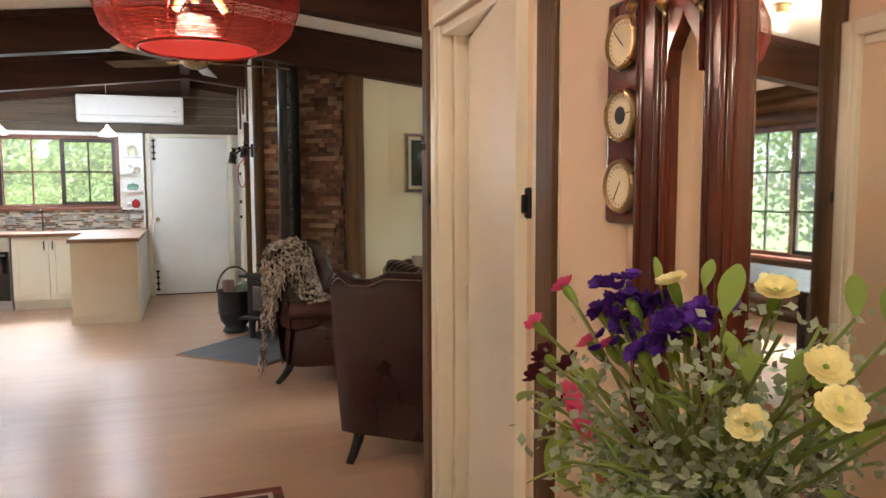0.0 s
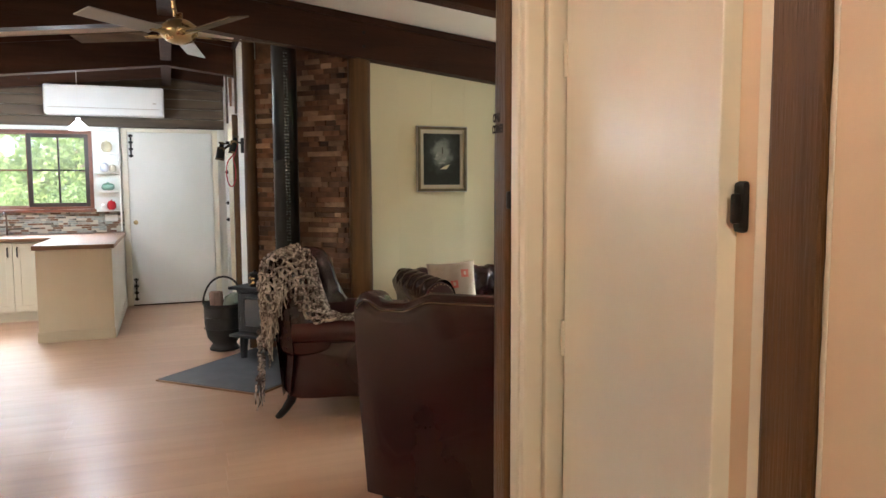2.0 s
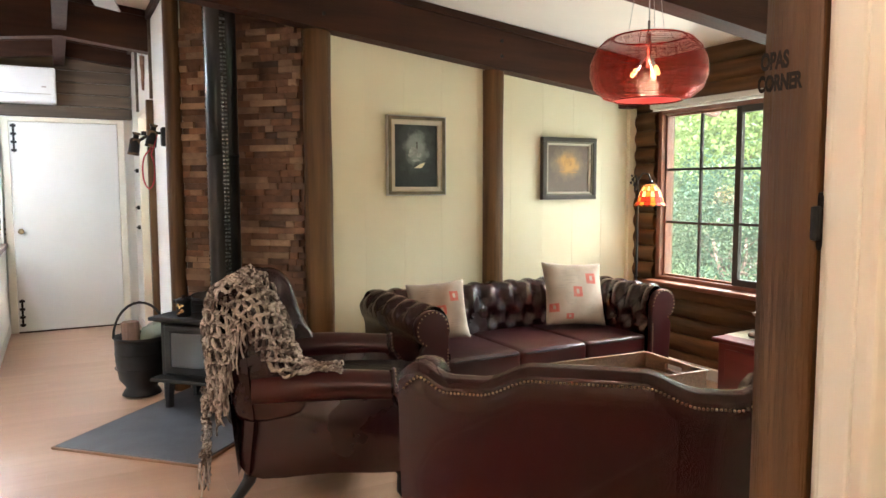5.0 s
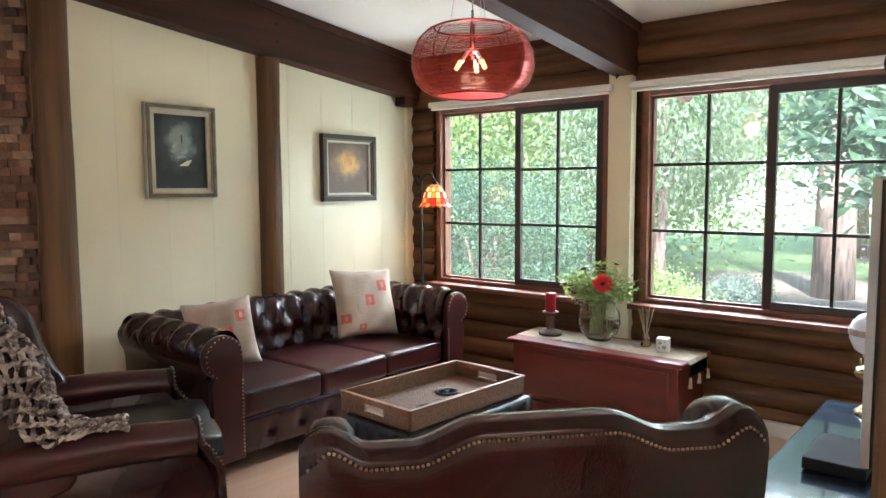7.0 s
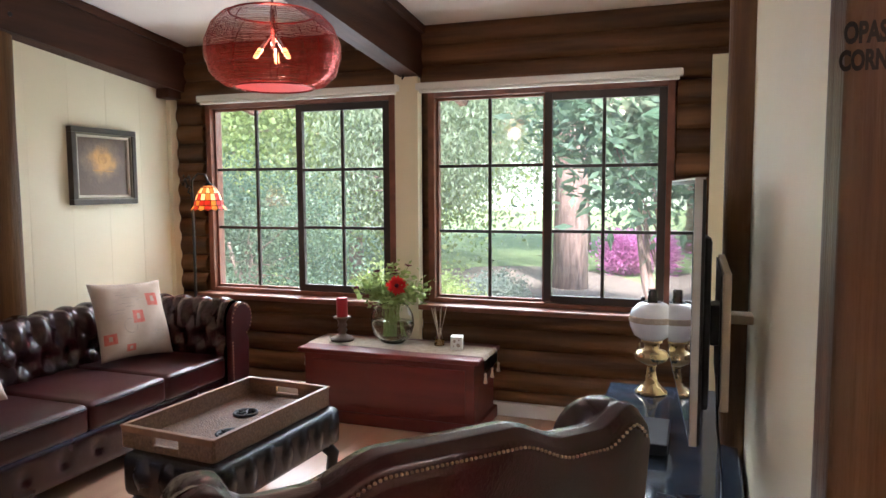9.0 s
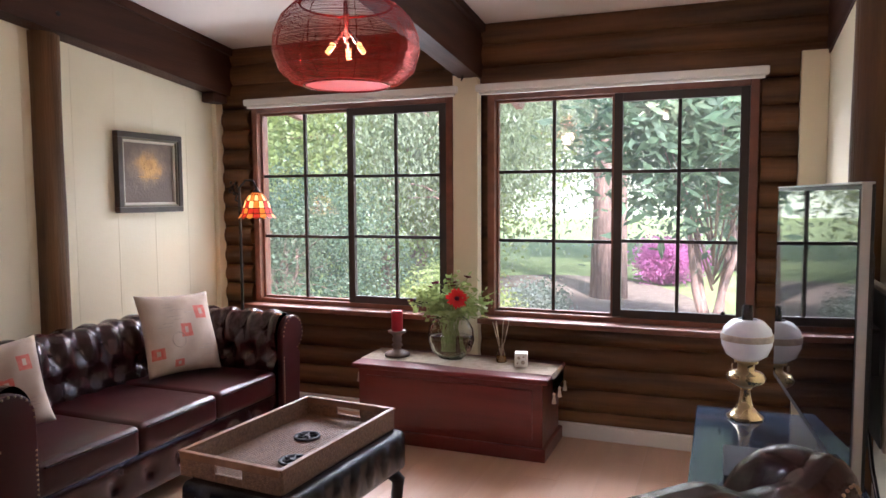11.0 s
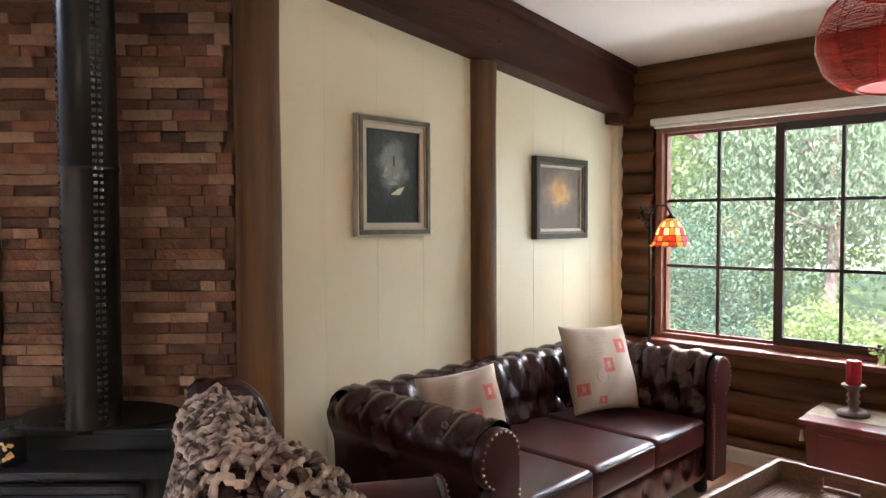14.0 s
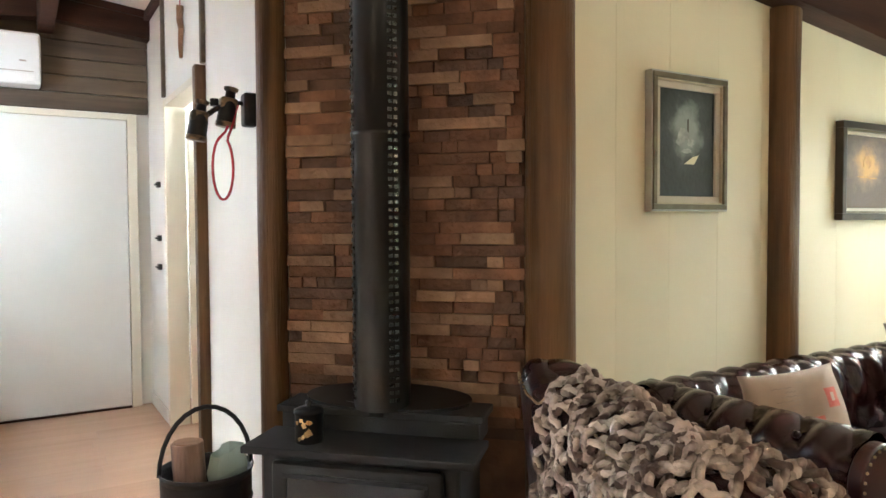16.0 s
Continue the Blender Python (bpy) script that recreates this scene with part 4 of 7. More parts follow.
def chesterfield(m):
    """A three seat sofa that faces its own +y: rolled tufted back and arms, three cushions, buttoned front rail."""
    c = thing("chesterfield_sofa", "deep buttoned oxblood leather chesterfield sofa with three cushions", "sofa", m)
    W, D = 1.03, 0.44

    def section(v):
        """Depth and height along the padding, from the seat up and over the roll to the outside."""
        if v < 0.4:
            k = v / 0.4
            return (0.02 - 0.05 * k + 0.03 * k * k, 0.36 + 0.25 * k, 1.0, 0.0)
        if v < 0.85:
            a = math.pi * (-0.05 + 1.28 * (v - 0.4) / 0.45)
            return (-0.115 + 0.115 * math.cos(a), 0.63 + 0.115 * math.sin(a), math.cos(a), math.sin(a))
        k = (v - 0.85) / 0.15
        return (-0.20 + 0.02 * k, 0.56 - 0.46 * k, -1.0, 0.0)

    def tuft(s, v, pitch):
        """Quilting depth at s metres along and v up the padding."""
        if v > 0.78:
            return 0.0
        rows = v / 0.195
        best = 9.0
        for r in range(-1, 5):
            o = 0.5 * pitch if r % 2 else 0.0
            ds = (s - o) / pitch
            ds = (ds - round(ds)) * pitch
            dv = (rows - r - 0.35) * 0.125
            best = min(best, ds * ds + dv * dv)
        d = math.sqrt(best)
        diag = abs(((s / pitch + (rows - 0.35) * 0.5) % 1.0) - 0.5), abs(((s / pitch - (rows - 0.35) * 0.5) % 1.0) - 0.5)
        crease = max(0, 1 - (0.5 - max(diag)) / 0.14)
        fade = min(1, (0.78 - v) / 0.12)
        return fade * (0.036 * (1 - math.exp(-(d / 0.045) ** 2)) - 0.012 * crease * crease)

    def padding(name, length, place, pitch, n):
        def f(u, v):
            s = length * (u - 0.5)
            d, z, nx, nz = section(v)
            k = tuft(s, v, pitch) - 0.015
            return place(s, d + nx * k, z + nz * k)
        part(name, sheet(n, 64, f), LEATHER, c, smooth=True)
        bm = bmesh.new()
        bmesh.ops.create_icosphere(bm, subdivisions=2, radius=0.012)
        me = bpy.data.meshes.new("button")
        bm.to_mesh(me)
        bm.free()
        me.materials.append(LEATHER)
        me.shade_smooth()
        for r in range(0, 4):
            v = (r + 0.35) * 0.195
            if v > 0.74:
                continue
            d, z, nx, nz = section(v)
            o = 0.5 * pitch if r % 2 else 0.0
            k = -int(length / pitch)
            while k * pitch + o < length / 2 - 0.05:
                s = k * pitch + o
                if s > -length / 2 + 0.05:
                    ob = new("button", me)
                    ob.parent = c
                    ob.matrix_basis = T(*place(s, d - nx * 0.012, z - nz * 0.012))
                k += 1

    padding("backrest", 2 * W - 0.12, lambda s, d, z: (s, -0.20 + d, z), 0.155, 150)
    for e in (-1, 1):
        padding("arm", 2 * D - 0.06, lambda s, d, z, e=e: (e * (W - 0.24 - d), s + 0.03, z), 0.155, 70)
        pts = [(-0.115 + 0.108 * math.cos(q), 0.63 + 0.108 * math.sin(q)) for q in [math.pi * (0.0 + 1.35 * k / 16) for k in range(17)]]
        pts = [(e * (W - 0.24 - x), z) for x, z in pts] + [(e * (W - 0.055), 0.50), (e * (W - 0.07), 0.10), (e * (W - 0.235), 0.10), (e * (W - 0.235), 0.5)]
        part("arm_front", prism(pts if e > 0 else pts[::-1], 0.04, T(0, D + 0.02, 0), 0.008), LEATHERRED, c, smooth=True)
        part("nail_trim", nail_row([((p[0] - e * (W - 0.145)) * 0.9 + e * (W - 0.145), D + 0.042, (p[1] - 0.6) * 0.92 + 0.6) for p in pts[:17]] + [(e * (W - 0.225), D + 0.042, 0.14 + 0.019 * k) for k in range(20)], 0.005), NAIL, c, "small brass nail heads")["kind"] = "stuff"
    part("base", box(-W + 0.06, W - 0.06, -D, D - 0.03, 0.09, 0.30, 0.02), LEATHER, c)

    def rail(u, v):
        s, z = (u - 0.5) * (2 * W - 0.48), 0.09 + 0.20 * v
        ds = s / 0.2 - round(s / 0.2)
        d = math.hypot(ds * 0.2, (v - 0.5) * 0.2)
        return (s, D - 0.028 + 0.020 * (1 - math.exp(-(d / 0.035) ** 2)) * math.sin(math.pi * min(1, max(0, v))) ** 0.3, z)

    part("front_rail", sheet(120, 12, rail), LEATHER, c, smooth=True)
    cw = (2 * W - 0.50) / 3
    for k in (-1, 0, 1):
        cu = part("seat_cushion", box(k * cw - cw / 2 + 0.004, k * cw + cw / 2 - 0.004, -0.22, D + 0.01, 0.285, 0.425, 0.035, segments=4), LEATHERRED, c, "worn red brown seat cushion", smooth=True)
        for v in cu.data.vertices:
            q = (v.co.x - k * cw) / (cw / 2)
            v.co.z += 0.022 * (1 - q * q) * (1 - ((v.co.y - 0.1) / 0.4) ** 2) * (v.co.z > 0.38)
        y = D + 0.012
        part("piping", tube([(k * cw - cw / 2 + 0.03, y, 0.408), (k * cw + cw / 2 - 0.03, y, 0.408)], 0.005), LEATHER, cu)
    for sx in (-1, 1):
        for sy in (-1, 1):
            part("foot", lathe([(0.03, 0.0), (0.038, 0.02), (0.034, 0.05), (0.042, 0.09)], 14, m=T(sx * (W - 0.14), sy * (D - 0.07), 0)), BLACKMETAL, c, "dark bun foot", smooth=True)
    return c


chesterfield(pose(2.70, 6.055, 0, 0, 0, 180))


def cushion(m, size, label, seed):
    c = thing("scatter_cushion", label, "cushion", m, "postage print cushions")
    rnd = random.Random(seed)

    def f(u, v, s=1, lift=0.0):
        a, b = 2 * u - 1, 2 * v - 1
        pin = 1 - 0.07 * (1 - b * b) * abs(a) ** 3, 1 - 0.07 * (1 - a * a) * abs(b) ** 3
        th = 0.075 * ((1 - abs(a) ** 2.6) * (1 - abs(b) ** 2.6)) ** 0.5
        return (a * size / 2 * pin[0], s * (th + lift) + 0.004 * math.sin(9 * a + 4 * b + seed), b * size / 2 * pin[1])

    bm = sheet(20, 20, lambda u, v: f(u, v, 1))
    sheet(20, 20, lambda u, v: f(1 - u, v, -1), bm)
    bmesh.ops.remove_doubles(bm, verts=bm.verts[:], dist=0.004)
    bmesh.ops.recalc_face_normals(bm, faces=bm.faces[:])
    part("cover", bm, LINEN, c, smooth=True)
    for (a, b, w, h) in ((0.17, 0.62, 0.16, 0.17), (0.40, 0.40, 0.15, 0.16), (0.80, 0.17, 0.15, 0.13), (0.62, 0.08, 0.12, 0.09)):
        a, b = a + rnd.uniform(-0.04, 0.04), b + rnd.uniform(-0.03, 0.03)
        part("print", sheet(6, 6, lambda u, v: f(a + w * u, b + h * v, 1, 0.0015)), STAMPRED, c, "faded red postage stamp print", smooth=True)
        part("print", sheet(3, 3, lambda u, v: f(a + w * (0.35 + 0.3 * u), b + h * (0.3 + 0.45 * v), 1, 0.0028)), LINEN, c, smooth=True)
    bm = bmesh.new()
    for k in range(9):
        a, b, w = rnd.uniform(0.35, 0.7), 0.56 + 0.04 * k, rnd.uniform(0.1, 0.24)
        sheet(8, 1, lambda u, v: f(min(0.95, a + w * u), b + 0.008 * v + 0.006 * math.sin(19 * u), 1, 0.0015), bm)
    for k in range(4):
        a, b, w = rnd.uniform(0.1, 0.2), 0.18 + 0.04 * k, rnd.uniform(0.1, 0.2)
        sheet(8, 1, lambda u, v: f(a + w * u, b + 0.008 * v + 0.006 * math.sin(17 * u), 1, 0.0015), bm)
    bm2 = tube([Vector(f(0.62 + 0.09 * math.cos(q), 0.40 + 0.09 * math.sin(q), 1, 0.001)) for q in [2 * math.pi * k / 24 for k in range(25)]], 0.0018, 4, bm)
    part("script_print", bm2, INKGREY, c, "illegible grey script print")["kind"] = "stuff"
    return c


cushion(pose(2.04, 5.97, 0.655, 18, 4, 163) , 0.38, "cream linen cushion printed with red stamps on the sofa", 3)
cushion(pose(3.22, 6.08, 0.665, 20, -3, 166), 0.47, "cream linen cushion printed with red stamps on the sofa", 5)


def along(path, k):
    """A point at share k of a path's length, in any number of dimensions."""
    seg = [math.dist(p, q) for p, q in zip(path, path[1:])]
    d = max(0.0, min(1.0, k)) * sum(seg)
    for p, q, n in zip(path, path[1:], seg):
        if d <= n or q is path[-1]:
            f = min(1.0, d / n)
            return [i + (j - i) * f for i, j in zip(p, q)]
        d -= n


def throw_over(m):
    """A net of thick yarn draped over a wing and the back, with fringes that hang down behind."""
    t = thing("throw_blanket", "chunky crocheted beige and brown throw draped over the wing chair", "throw", m)
    ridge = [(-0.530, 0.50), (-0.535, 0.66), (-0.530, 0.82), (-0.510, 0.96), (-0.44, 1.035), (-0.35, 1.045), (-0.27, 1.00), (-0.205, 0.90), (-0.165, 0.76), (-0.11, 0.672), (-0.04, 0.645), (0.06, 0.642)]

    def surf(u, v):
        """u along the wing from behind to the arm, v across it from the inside to the outside."""
        y, z = along(ridge, u)
        y0, z0 = along(ridge, u - 0.06)
        y1, z1 = along(ridge, u + 0.06)
        n = Vector((0, z0 - z1, y1 - y0)).normalized()
        drop = (-0.45 * n + Vector((0, 0, -0.75))).normalized()
        back = max(0.0, min(1.0, (0.46 - u) / 0.14))
        arm = max(0.0, min(1.0, (u - 0.82) / 0.10))
        xi = 0.345 - 0.19 * back
        deep_in = 0.02 + 0.13 * (1 - back) * (1 - arm) + 0.02 * arm
        deep_out = (0.09 + 0.15 * math.sin(math.pi * min(1, 1.15 * u))) * (1 - arm) + 0.02 * arm
        x, d = along([(xi - 0.035, deep_in), (xi - 0.03, 0.03 * (1 - arm) + 0.01), (xi, 0.0), (0.415, 0.0), (0.455 - 0.02 * arm, 0.035 * (1 - arm) + 0.01), (0.465 - 0.02 * arm, deep_out)], v)
        fold = 0.010 * math.sin(17 * u + 5 * v) + 0.006 * math.sin(31 * v + 9 * u)
        return Vector((x, y, z)) + drop * d + n * fold + Vector((0.4 * fold, 0, 0))

    over = [(-0.215, 0.60), (-0.25, 0.72), (-0.305, 0.90), (-0.35, 1.00), (-0.43, 1.045), (-0.505, 1.00), (-0.525, 0.85), (-0.53, 0.65), (-0.535, 0.44)]

    def back_surf(u, v):
        """u from the seat over the back and down behind it, v across the back."""
        y, z = along(over, u)
        fold = 0.011 * math.sin(15 * v + 5 * u) + 0.006 * math.sin(27 * u + 6 * v)
        x = -0.16 + 0.10 * (1 - u) + v * (0.56 - 0.06 * (1 - u)) + 0.4 * fold
        return Vector((x, y - fold * (1 if u > 0.55 else -1), z + 0.5 * fold))

    def tail_surf(u, v):
        """The corner that hangs down behind the chair almost to the floor."""
        fold = 0.012 * math.sin(11 * v + 7 * u)
        return Vector((0.24 + 0.16 * v + 0.05 * u * (1 - v), -0.545 - 0.02 * u + fold, 0.56 - 0.36 * u + 0.5 * fold))

    rnd = random.Random(4)

    def net(f, rows, cells, step=6):
        for i in range(rows):
            for side in (0.0, math.pi):
                pts = []
                for k in range(cells * step + 1):
                    w = k / step + (i % 2)
                    tri = 2 * abs((w * 0.5) % 1.0 * 2 - 1) - 1
                    zig = max(-1.0, min(1.0, 1.7 * tri))
                    a = 2 * math.pi * k / 5 + side + i
                    pts.append(f(k / (cells * step), (i + 0.5 + 0.47 * zig) / rows) + 0.0052 * Vector((math.cos(a), 0.6 * math.sin(a), math.sin(a))) + Vector([rnd.gauss(0, 0.0013) for _ in range(3)]))
                part("yarn", tube(pts, 0.0064, 7), WOOL, t, smooth=True)

    net(surf, 17, 34)
    net(back_surf, 15, 30)
    net(tail_surf, 5, 12)

    def strand(p, length):
        q = [Vector(p)]
        for k in range(1, 5):
            q.append(Vector((p[0] + rnd.gauss(0, 0.006), p[1] + rnd.gauss(0, 0.006), p[2] - length * k / 4)))
        part("tassel", tube(q, 0.0058, 6, taper=0.7), WOOL, t, smooth=True)

    for k in range(16):
        p = surf(0.14 + 0.40 * k / 15, 1.0)
        strand((p.x + 0.008, p.y, p.z + 0.01), rnd.uniform(0.07, 0.19))
    for k in range(9):
        p = tail_surf(1.0, k / 8)
        strand(p + Vector((0, 0, 0.02)), rnd.uniform(0.10, 0.17))
    for k in range(8):
        p = back_surf(1.0, k / 9)
        strand(p, rnd.uniform(0.10, 0.18))
    return t


throw_over(CHAIR1)

ott = thing("ottoman", "black buttoned leather ottoman on carved legs under a tray", "ottoman", pose(2.50, 4.80, 0, 0, 0, -4))
part("cushion", box(-0.44, 0.44, -0.25, 0.25, 0.20, 0.385, 0.045, segments=4), BLACKLEATHER, ott, smooth=True)
for k in range(-3, 4):
    for s in (-1, 1):
        part("pleat", lathe([(0.0, -0.085), (0.045, -0.06), (0.058, 0), (0.045, 0.07), (0, 0.09)], 14, m=T(k * 0.122, s * 0.222, 0.295) @ Matrix.Diagonal((1.02, 0.75, 1, 1))), BLACKLEATHER, ott, smooth=True)
for s in (-1, 1):
    for k in (-1, 0, 1):
        part("pleat", lathe([(0.0, -0.085), (0.05, -0.06), (0.064, 0), (0.05, 0.07), (0, 0.09)], 14, m=T(s * 0.41, k * 0.13, 0.295) @ Matrix.Diagonal((0.75, 1.02, 1, 1))), BLACKLEATHER, ott, smooth=True)
for sx in (-1, 1):
    for sy in (-1, 1):
        part("leg", tube([(sx * 0.37, sy * 0.18, 0.215), (sx * 0.41, sy * 0.215, 0.15), (sx * 0.40, sy * 0.21, 0.08), (sx * 0.395, sy * 0.205, 0.03), (sx * 0.42, sy * 0.225, 0.0)], 0.034, 10, taper=0.62), BLACKMETAL, ott, "carved dark cabriole leg", smooth=True)

tray = thing("serving_tray", "woven rattan and timber tray with cut out handles on the ottoman", "tray", pose(2.515, 4.845, 0.386, 0, 0, -4))
L, B, H = 0.40, 0.235, 0.085
part("base", box(-L, L, -B, B, 0, 0.012, 0.003), WEAVE, tray, "fine woven tray bottom")
for s in (-1, 1):
    part("side", box(-L, L, s * B - 0.008, s * B + 0.008, 0.0, H, 0.005), WEAVE, tray)
    part("rim", box(-L - 0.008, L + 0.008, s * B - 0.011, s * B + 0.011, H, H + 0.010, 0.004), TRAYWOOD, tray)
    e = part("end", box(s * L - 0.008, s * L + 0.008, -B, -0.065, 0, H, 0.004), WEAVE, tray)
    part("end", box(s * L - 0.008, s * L + 0.008, 0.065, B, 0, H, 0.004), WEAVE, tray)
    part("end", box(s * L - 0.008, s * L + 0.008, -0.065, 0.065, 0, 0.032, 0.004), WEAVE, tray)
    part("rim", box(s * L - 0.011, s * L + 0.011, -B, B, 0.066, H + 0.010, 0.004), TRAYWOOD, tray)
WS = part("weave_strips", (lambda b: [box(-L + 0.02, L - 0.02, y - 0.0035, y + 0.0035, 0.012, 0.0145, bm=b) for y in [-0.22 + 0.0147 * k for k in range(31)]] and b)(bmesh.new()), WEAVE, tray)
WS["kind"] = "stuff"
for x, y in ((2.36, 4.76), (2.62, 4.86)):
    tv = thing("trivet", "round black cast iron trivet lying in the tray", "trivet", T(x, y, 0.402), "iron trivets")
    part("rim", lathe([(0.042, 0), (0.056, 0), (0.058, 0.006), (0.054, 0.010), (0.044, 0.008), (0.042, 0.0)], 28), IRON, tv, smooth=True)
    bm = bmesh.new()
    for k in range(5):
        a = 2 * math.pi * k / 5
        tube([(0.010 * math.cos(a), 0.010 * math.sin(a), 0.006), (0.03 * math.cos(a + 0.3), 0.03 * math.sin(a + 0.3), 0.008), (0.045 * math.cos(a), 0.045 * math.sin(a), 0.006)], 0.006, 6, bm)
    lathe([(0.0, 0.004), (0.014, 0.005), (0.013, 0.010), (0.0, 0.011)], 14, bm)
    part("spokes", bm, IRON, tv)

chest = thing("blanket_chest", "red brown polished timber blanket chest under the windows", "chest", T(3.925, 4.645, 0))
part("body", box(-0.205, 0.205, -0.555, 0.555, 0.07, 0.425, 0.006), CHESTRED, chest)
part("plinth", box(-0.225, 0.225, -0.575, 0.575, 0.0, 0.075, 0.008), CHESTRED, chest)
part("lid", box(-0.235, 0.225, -0.59, 0.59, 0.427, 0.458, 0.010, segments=3), CHESTRED, chest)
part("front_panel", box(-0.212, -0.2, -0.50, 0.50, 0.11, 0.39, 0.004), CHESTRED, chest)
run = thing("table_runner", "cream lace table runner with tassels on the chest", "runner", T(3.925, 4.645, 0.459))


def runner(u, v):
    x, s = -0.13 + 0.28 * u, -0.68 + 1.36 * v
    over = max(0, abs(s) - 0.592)
    y = max(-0.597, min(0.597, s)) if over < 0.02 else math.copysign(0.600, s)
    return (x + 0.05 * (v - 0.5), y, 0.003 * math.sin(9 * s + 3 * u) * (over == 0) + 0.0045 - over)


bm = sheet(10, 60, runner)
bmesh.ops.solidify(bm, geom=bm.faces[:], thickness=-0.002)
part("cloth", bm, RUNNER, run)
for s in (-1, 1):
    for x in (-0.13, 0.01, 0.15):
        part("tassel", lathe([(0.0, 0.0), (0.006, -0.004), (0.008, -0.014), (0.006, -0.02), (0.013, -0.06), (0.0, -0.062)], 10, m=T(x + 0.025 * s, s * 0.607, -0.085)), RUNNER, run, "cream yarn tassel")

CT = 0.466
cs = thing("candlestick", "turned grey brown timber candlestick on the chest", "candlestick", T(3.93, 5.045, CT))
part("stand", lathe([(0.075, 0.0), (0.078, 0.012), (0.06, 0.024), (0.03, 0.034), (0.022, 0.05), (0.034, 0.065), (0.022, 0.08), (0.032, 0.098), (0.024, 0.114), (0.03, 0.13), (0.055, 0.146), (0.056, 0.154), (0.0, 0.154)], 26), GREYWOOD, cs, smooth=True)
cd = thing("candle", "red pillar candle standing on the candlestick", "candle", T(3.93, 5.045, CT + 0.154))
part("wax", lathe([(0.034, 0.0), (0.035, 0.004), (0.035, 0.118), (0.032, 0.123), (0.02, 0.118), (0.0, 0.116)], 24), REDWAX, cd, smooth=True)
part("wick", tube([(0, 0, 0.116), (0.002, 0, 0.13)], 0.0015), BLACKMETAL, cd)


def petals(bm, m, n, length, width, cup, rnd, rings=1):
    for r in range(rings):
        for k in range(n):
            a = 2 * math.pi * (k + 0.5 * r) / n + rnd.uniform(-0.1, 0.1)
            l, c = length * (1 - 0.25 * r) * rnd.uniform(0.9, 1.1), cup + 0.35 * r
            R = m @ Matrix.Rotation(a, 4, "Z")
            v = [bm.verts.new(R @ Vector(q)) for q in ((0, 0, 0), (l * 0.55, -width, l * 0.4 * c), (l * 0.9, -width * 0.6, l * 0.75 * c), (l, 0, l * 0.8 * c), (l * 0.9, width * 0.6, l * 0.75 * c), (l * 0.55, width, l * 0.4 * c))]
            bm.faces.new(v)


def stem_curve(a, b, rnd, sag=0.03):
    a, b = Vector(a), Vector(b)
    mid = a.lerp(b, 0.55) + Vector((rnd.gauss(0, sag), rnd.gauss(0, sag), sag))
    return [a, a.lerp(mid, 0.5), mid, mid.lerp(b, 0.5) + Vector((0, 0, sag * 0.3)), b]


def facing(p, d):
    """A pose at p with z along d."""
    return Matrix.Translation(p) @ Vector(d).to_track_quat("Z", "Y").to_matrix().to_4x4()


vase = thing("fish_bowl_vase", "round clear glass vase of water on the chest", "vase", T(3.945, 4.70, CT) @ Matrix.Diagonal((0.85, 1.22, 1.22, 1)))
out = [(0.03, 0.0), (0.06, 0.006), (0.10, 0.045), (0.118, 0.10), (0.112, 0.155), (0.085, 0.20), (0.062, 0.216)]
inn = [(r - 0.004, max(z, 0.008)) for r, z in out][::-1]
bm = lathe(out + inn[:-1] + [(0.02, 0.010), (0.0, 0.010)], 36)
bm.faces.ensure_lookup_table()
part("bowl", bm, GLASS, vase, smooth=True).visible_shadow = False
part("water", lathe([(0.0, 0.011), (0.055, 0.012), (0.095, 0.05), (0.112, 0.10), (0.113, 0.118), (0.0, 0.119)], 30), WATER, vase, smooth=True).visible_shadow = False
bq = thing("flower_bouquet", "mixed bouquet with a red gerbera in the glass vase", "flowers", T(3.945, 4.70, CT + 0.035) @ Matrix.Diagonal((1.05, 1.3, 1.18, 1)))
rnd = random.Random(11)
stems, leaves, small, dark = bmesh.new(), bmesh.new(), bmesh.new(), bmesh.new()
for k in range(40):
    a, r = rnd.uniform(0, 6.28), rnd.uniform(0.02, 0.22)
    tip = Vector((r * math.cos(a) * 0.8, r * math.sin(a), rnd.uniform(0.27, 0.43) - r * 0.45))
    pts = stem_curve((rnd.gauss(0, 0.02), rnd.gauss(0, 0.02), 0.02), (tip.x * 0.25, tip.y * 0.25, 0.2), rnd, 0.01)[:-1] + [tip.lerp(Vector((0, 0, 0.2)), 0.5), tip]
    tube(pts, 0.0022, 4, stems)
    for q in range(26):
        leaf(leaves, tip.lerp(Vector((0, 0, 0.2)), rnd.uniform(0, 0.75)) + Vector((rnd.gauss(0, 0.018), rnd.gauss(0, 0.018), rnd.gauss(0, 0.018))), rnd.uniform(0.018, 0.045), rnd, 0.0, 0.28)
    if k % 4 == 0:
        petals(dark, facing(tip, (tip.x, tip.y, 0.4)), 8, 0.022, 0.007, 0.6, rnd, 2)
part("stems", stems, LEAF_A, bq)
part("leaves", leaves, LEAF_A, bq)
part("dark_blossoms", dark, DARKPETAL, bq, "small burgundy flowers")
bm = bmesh.new()
g = facing((-0.10, -0.06, 0.295), (-1, -0.5, 0.25))
petals(bm, g, 18, 0.052, 0.008, 0.12, rnd, 2)
part("gerbera", bm, REDPETAL, bq, "large red gerbera")
part("gerbera_heart", ball(0.012, g), DARKPETAL, bq)

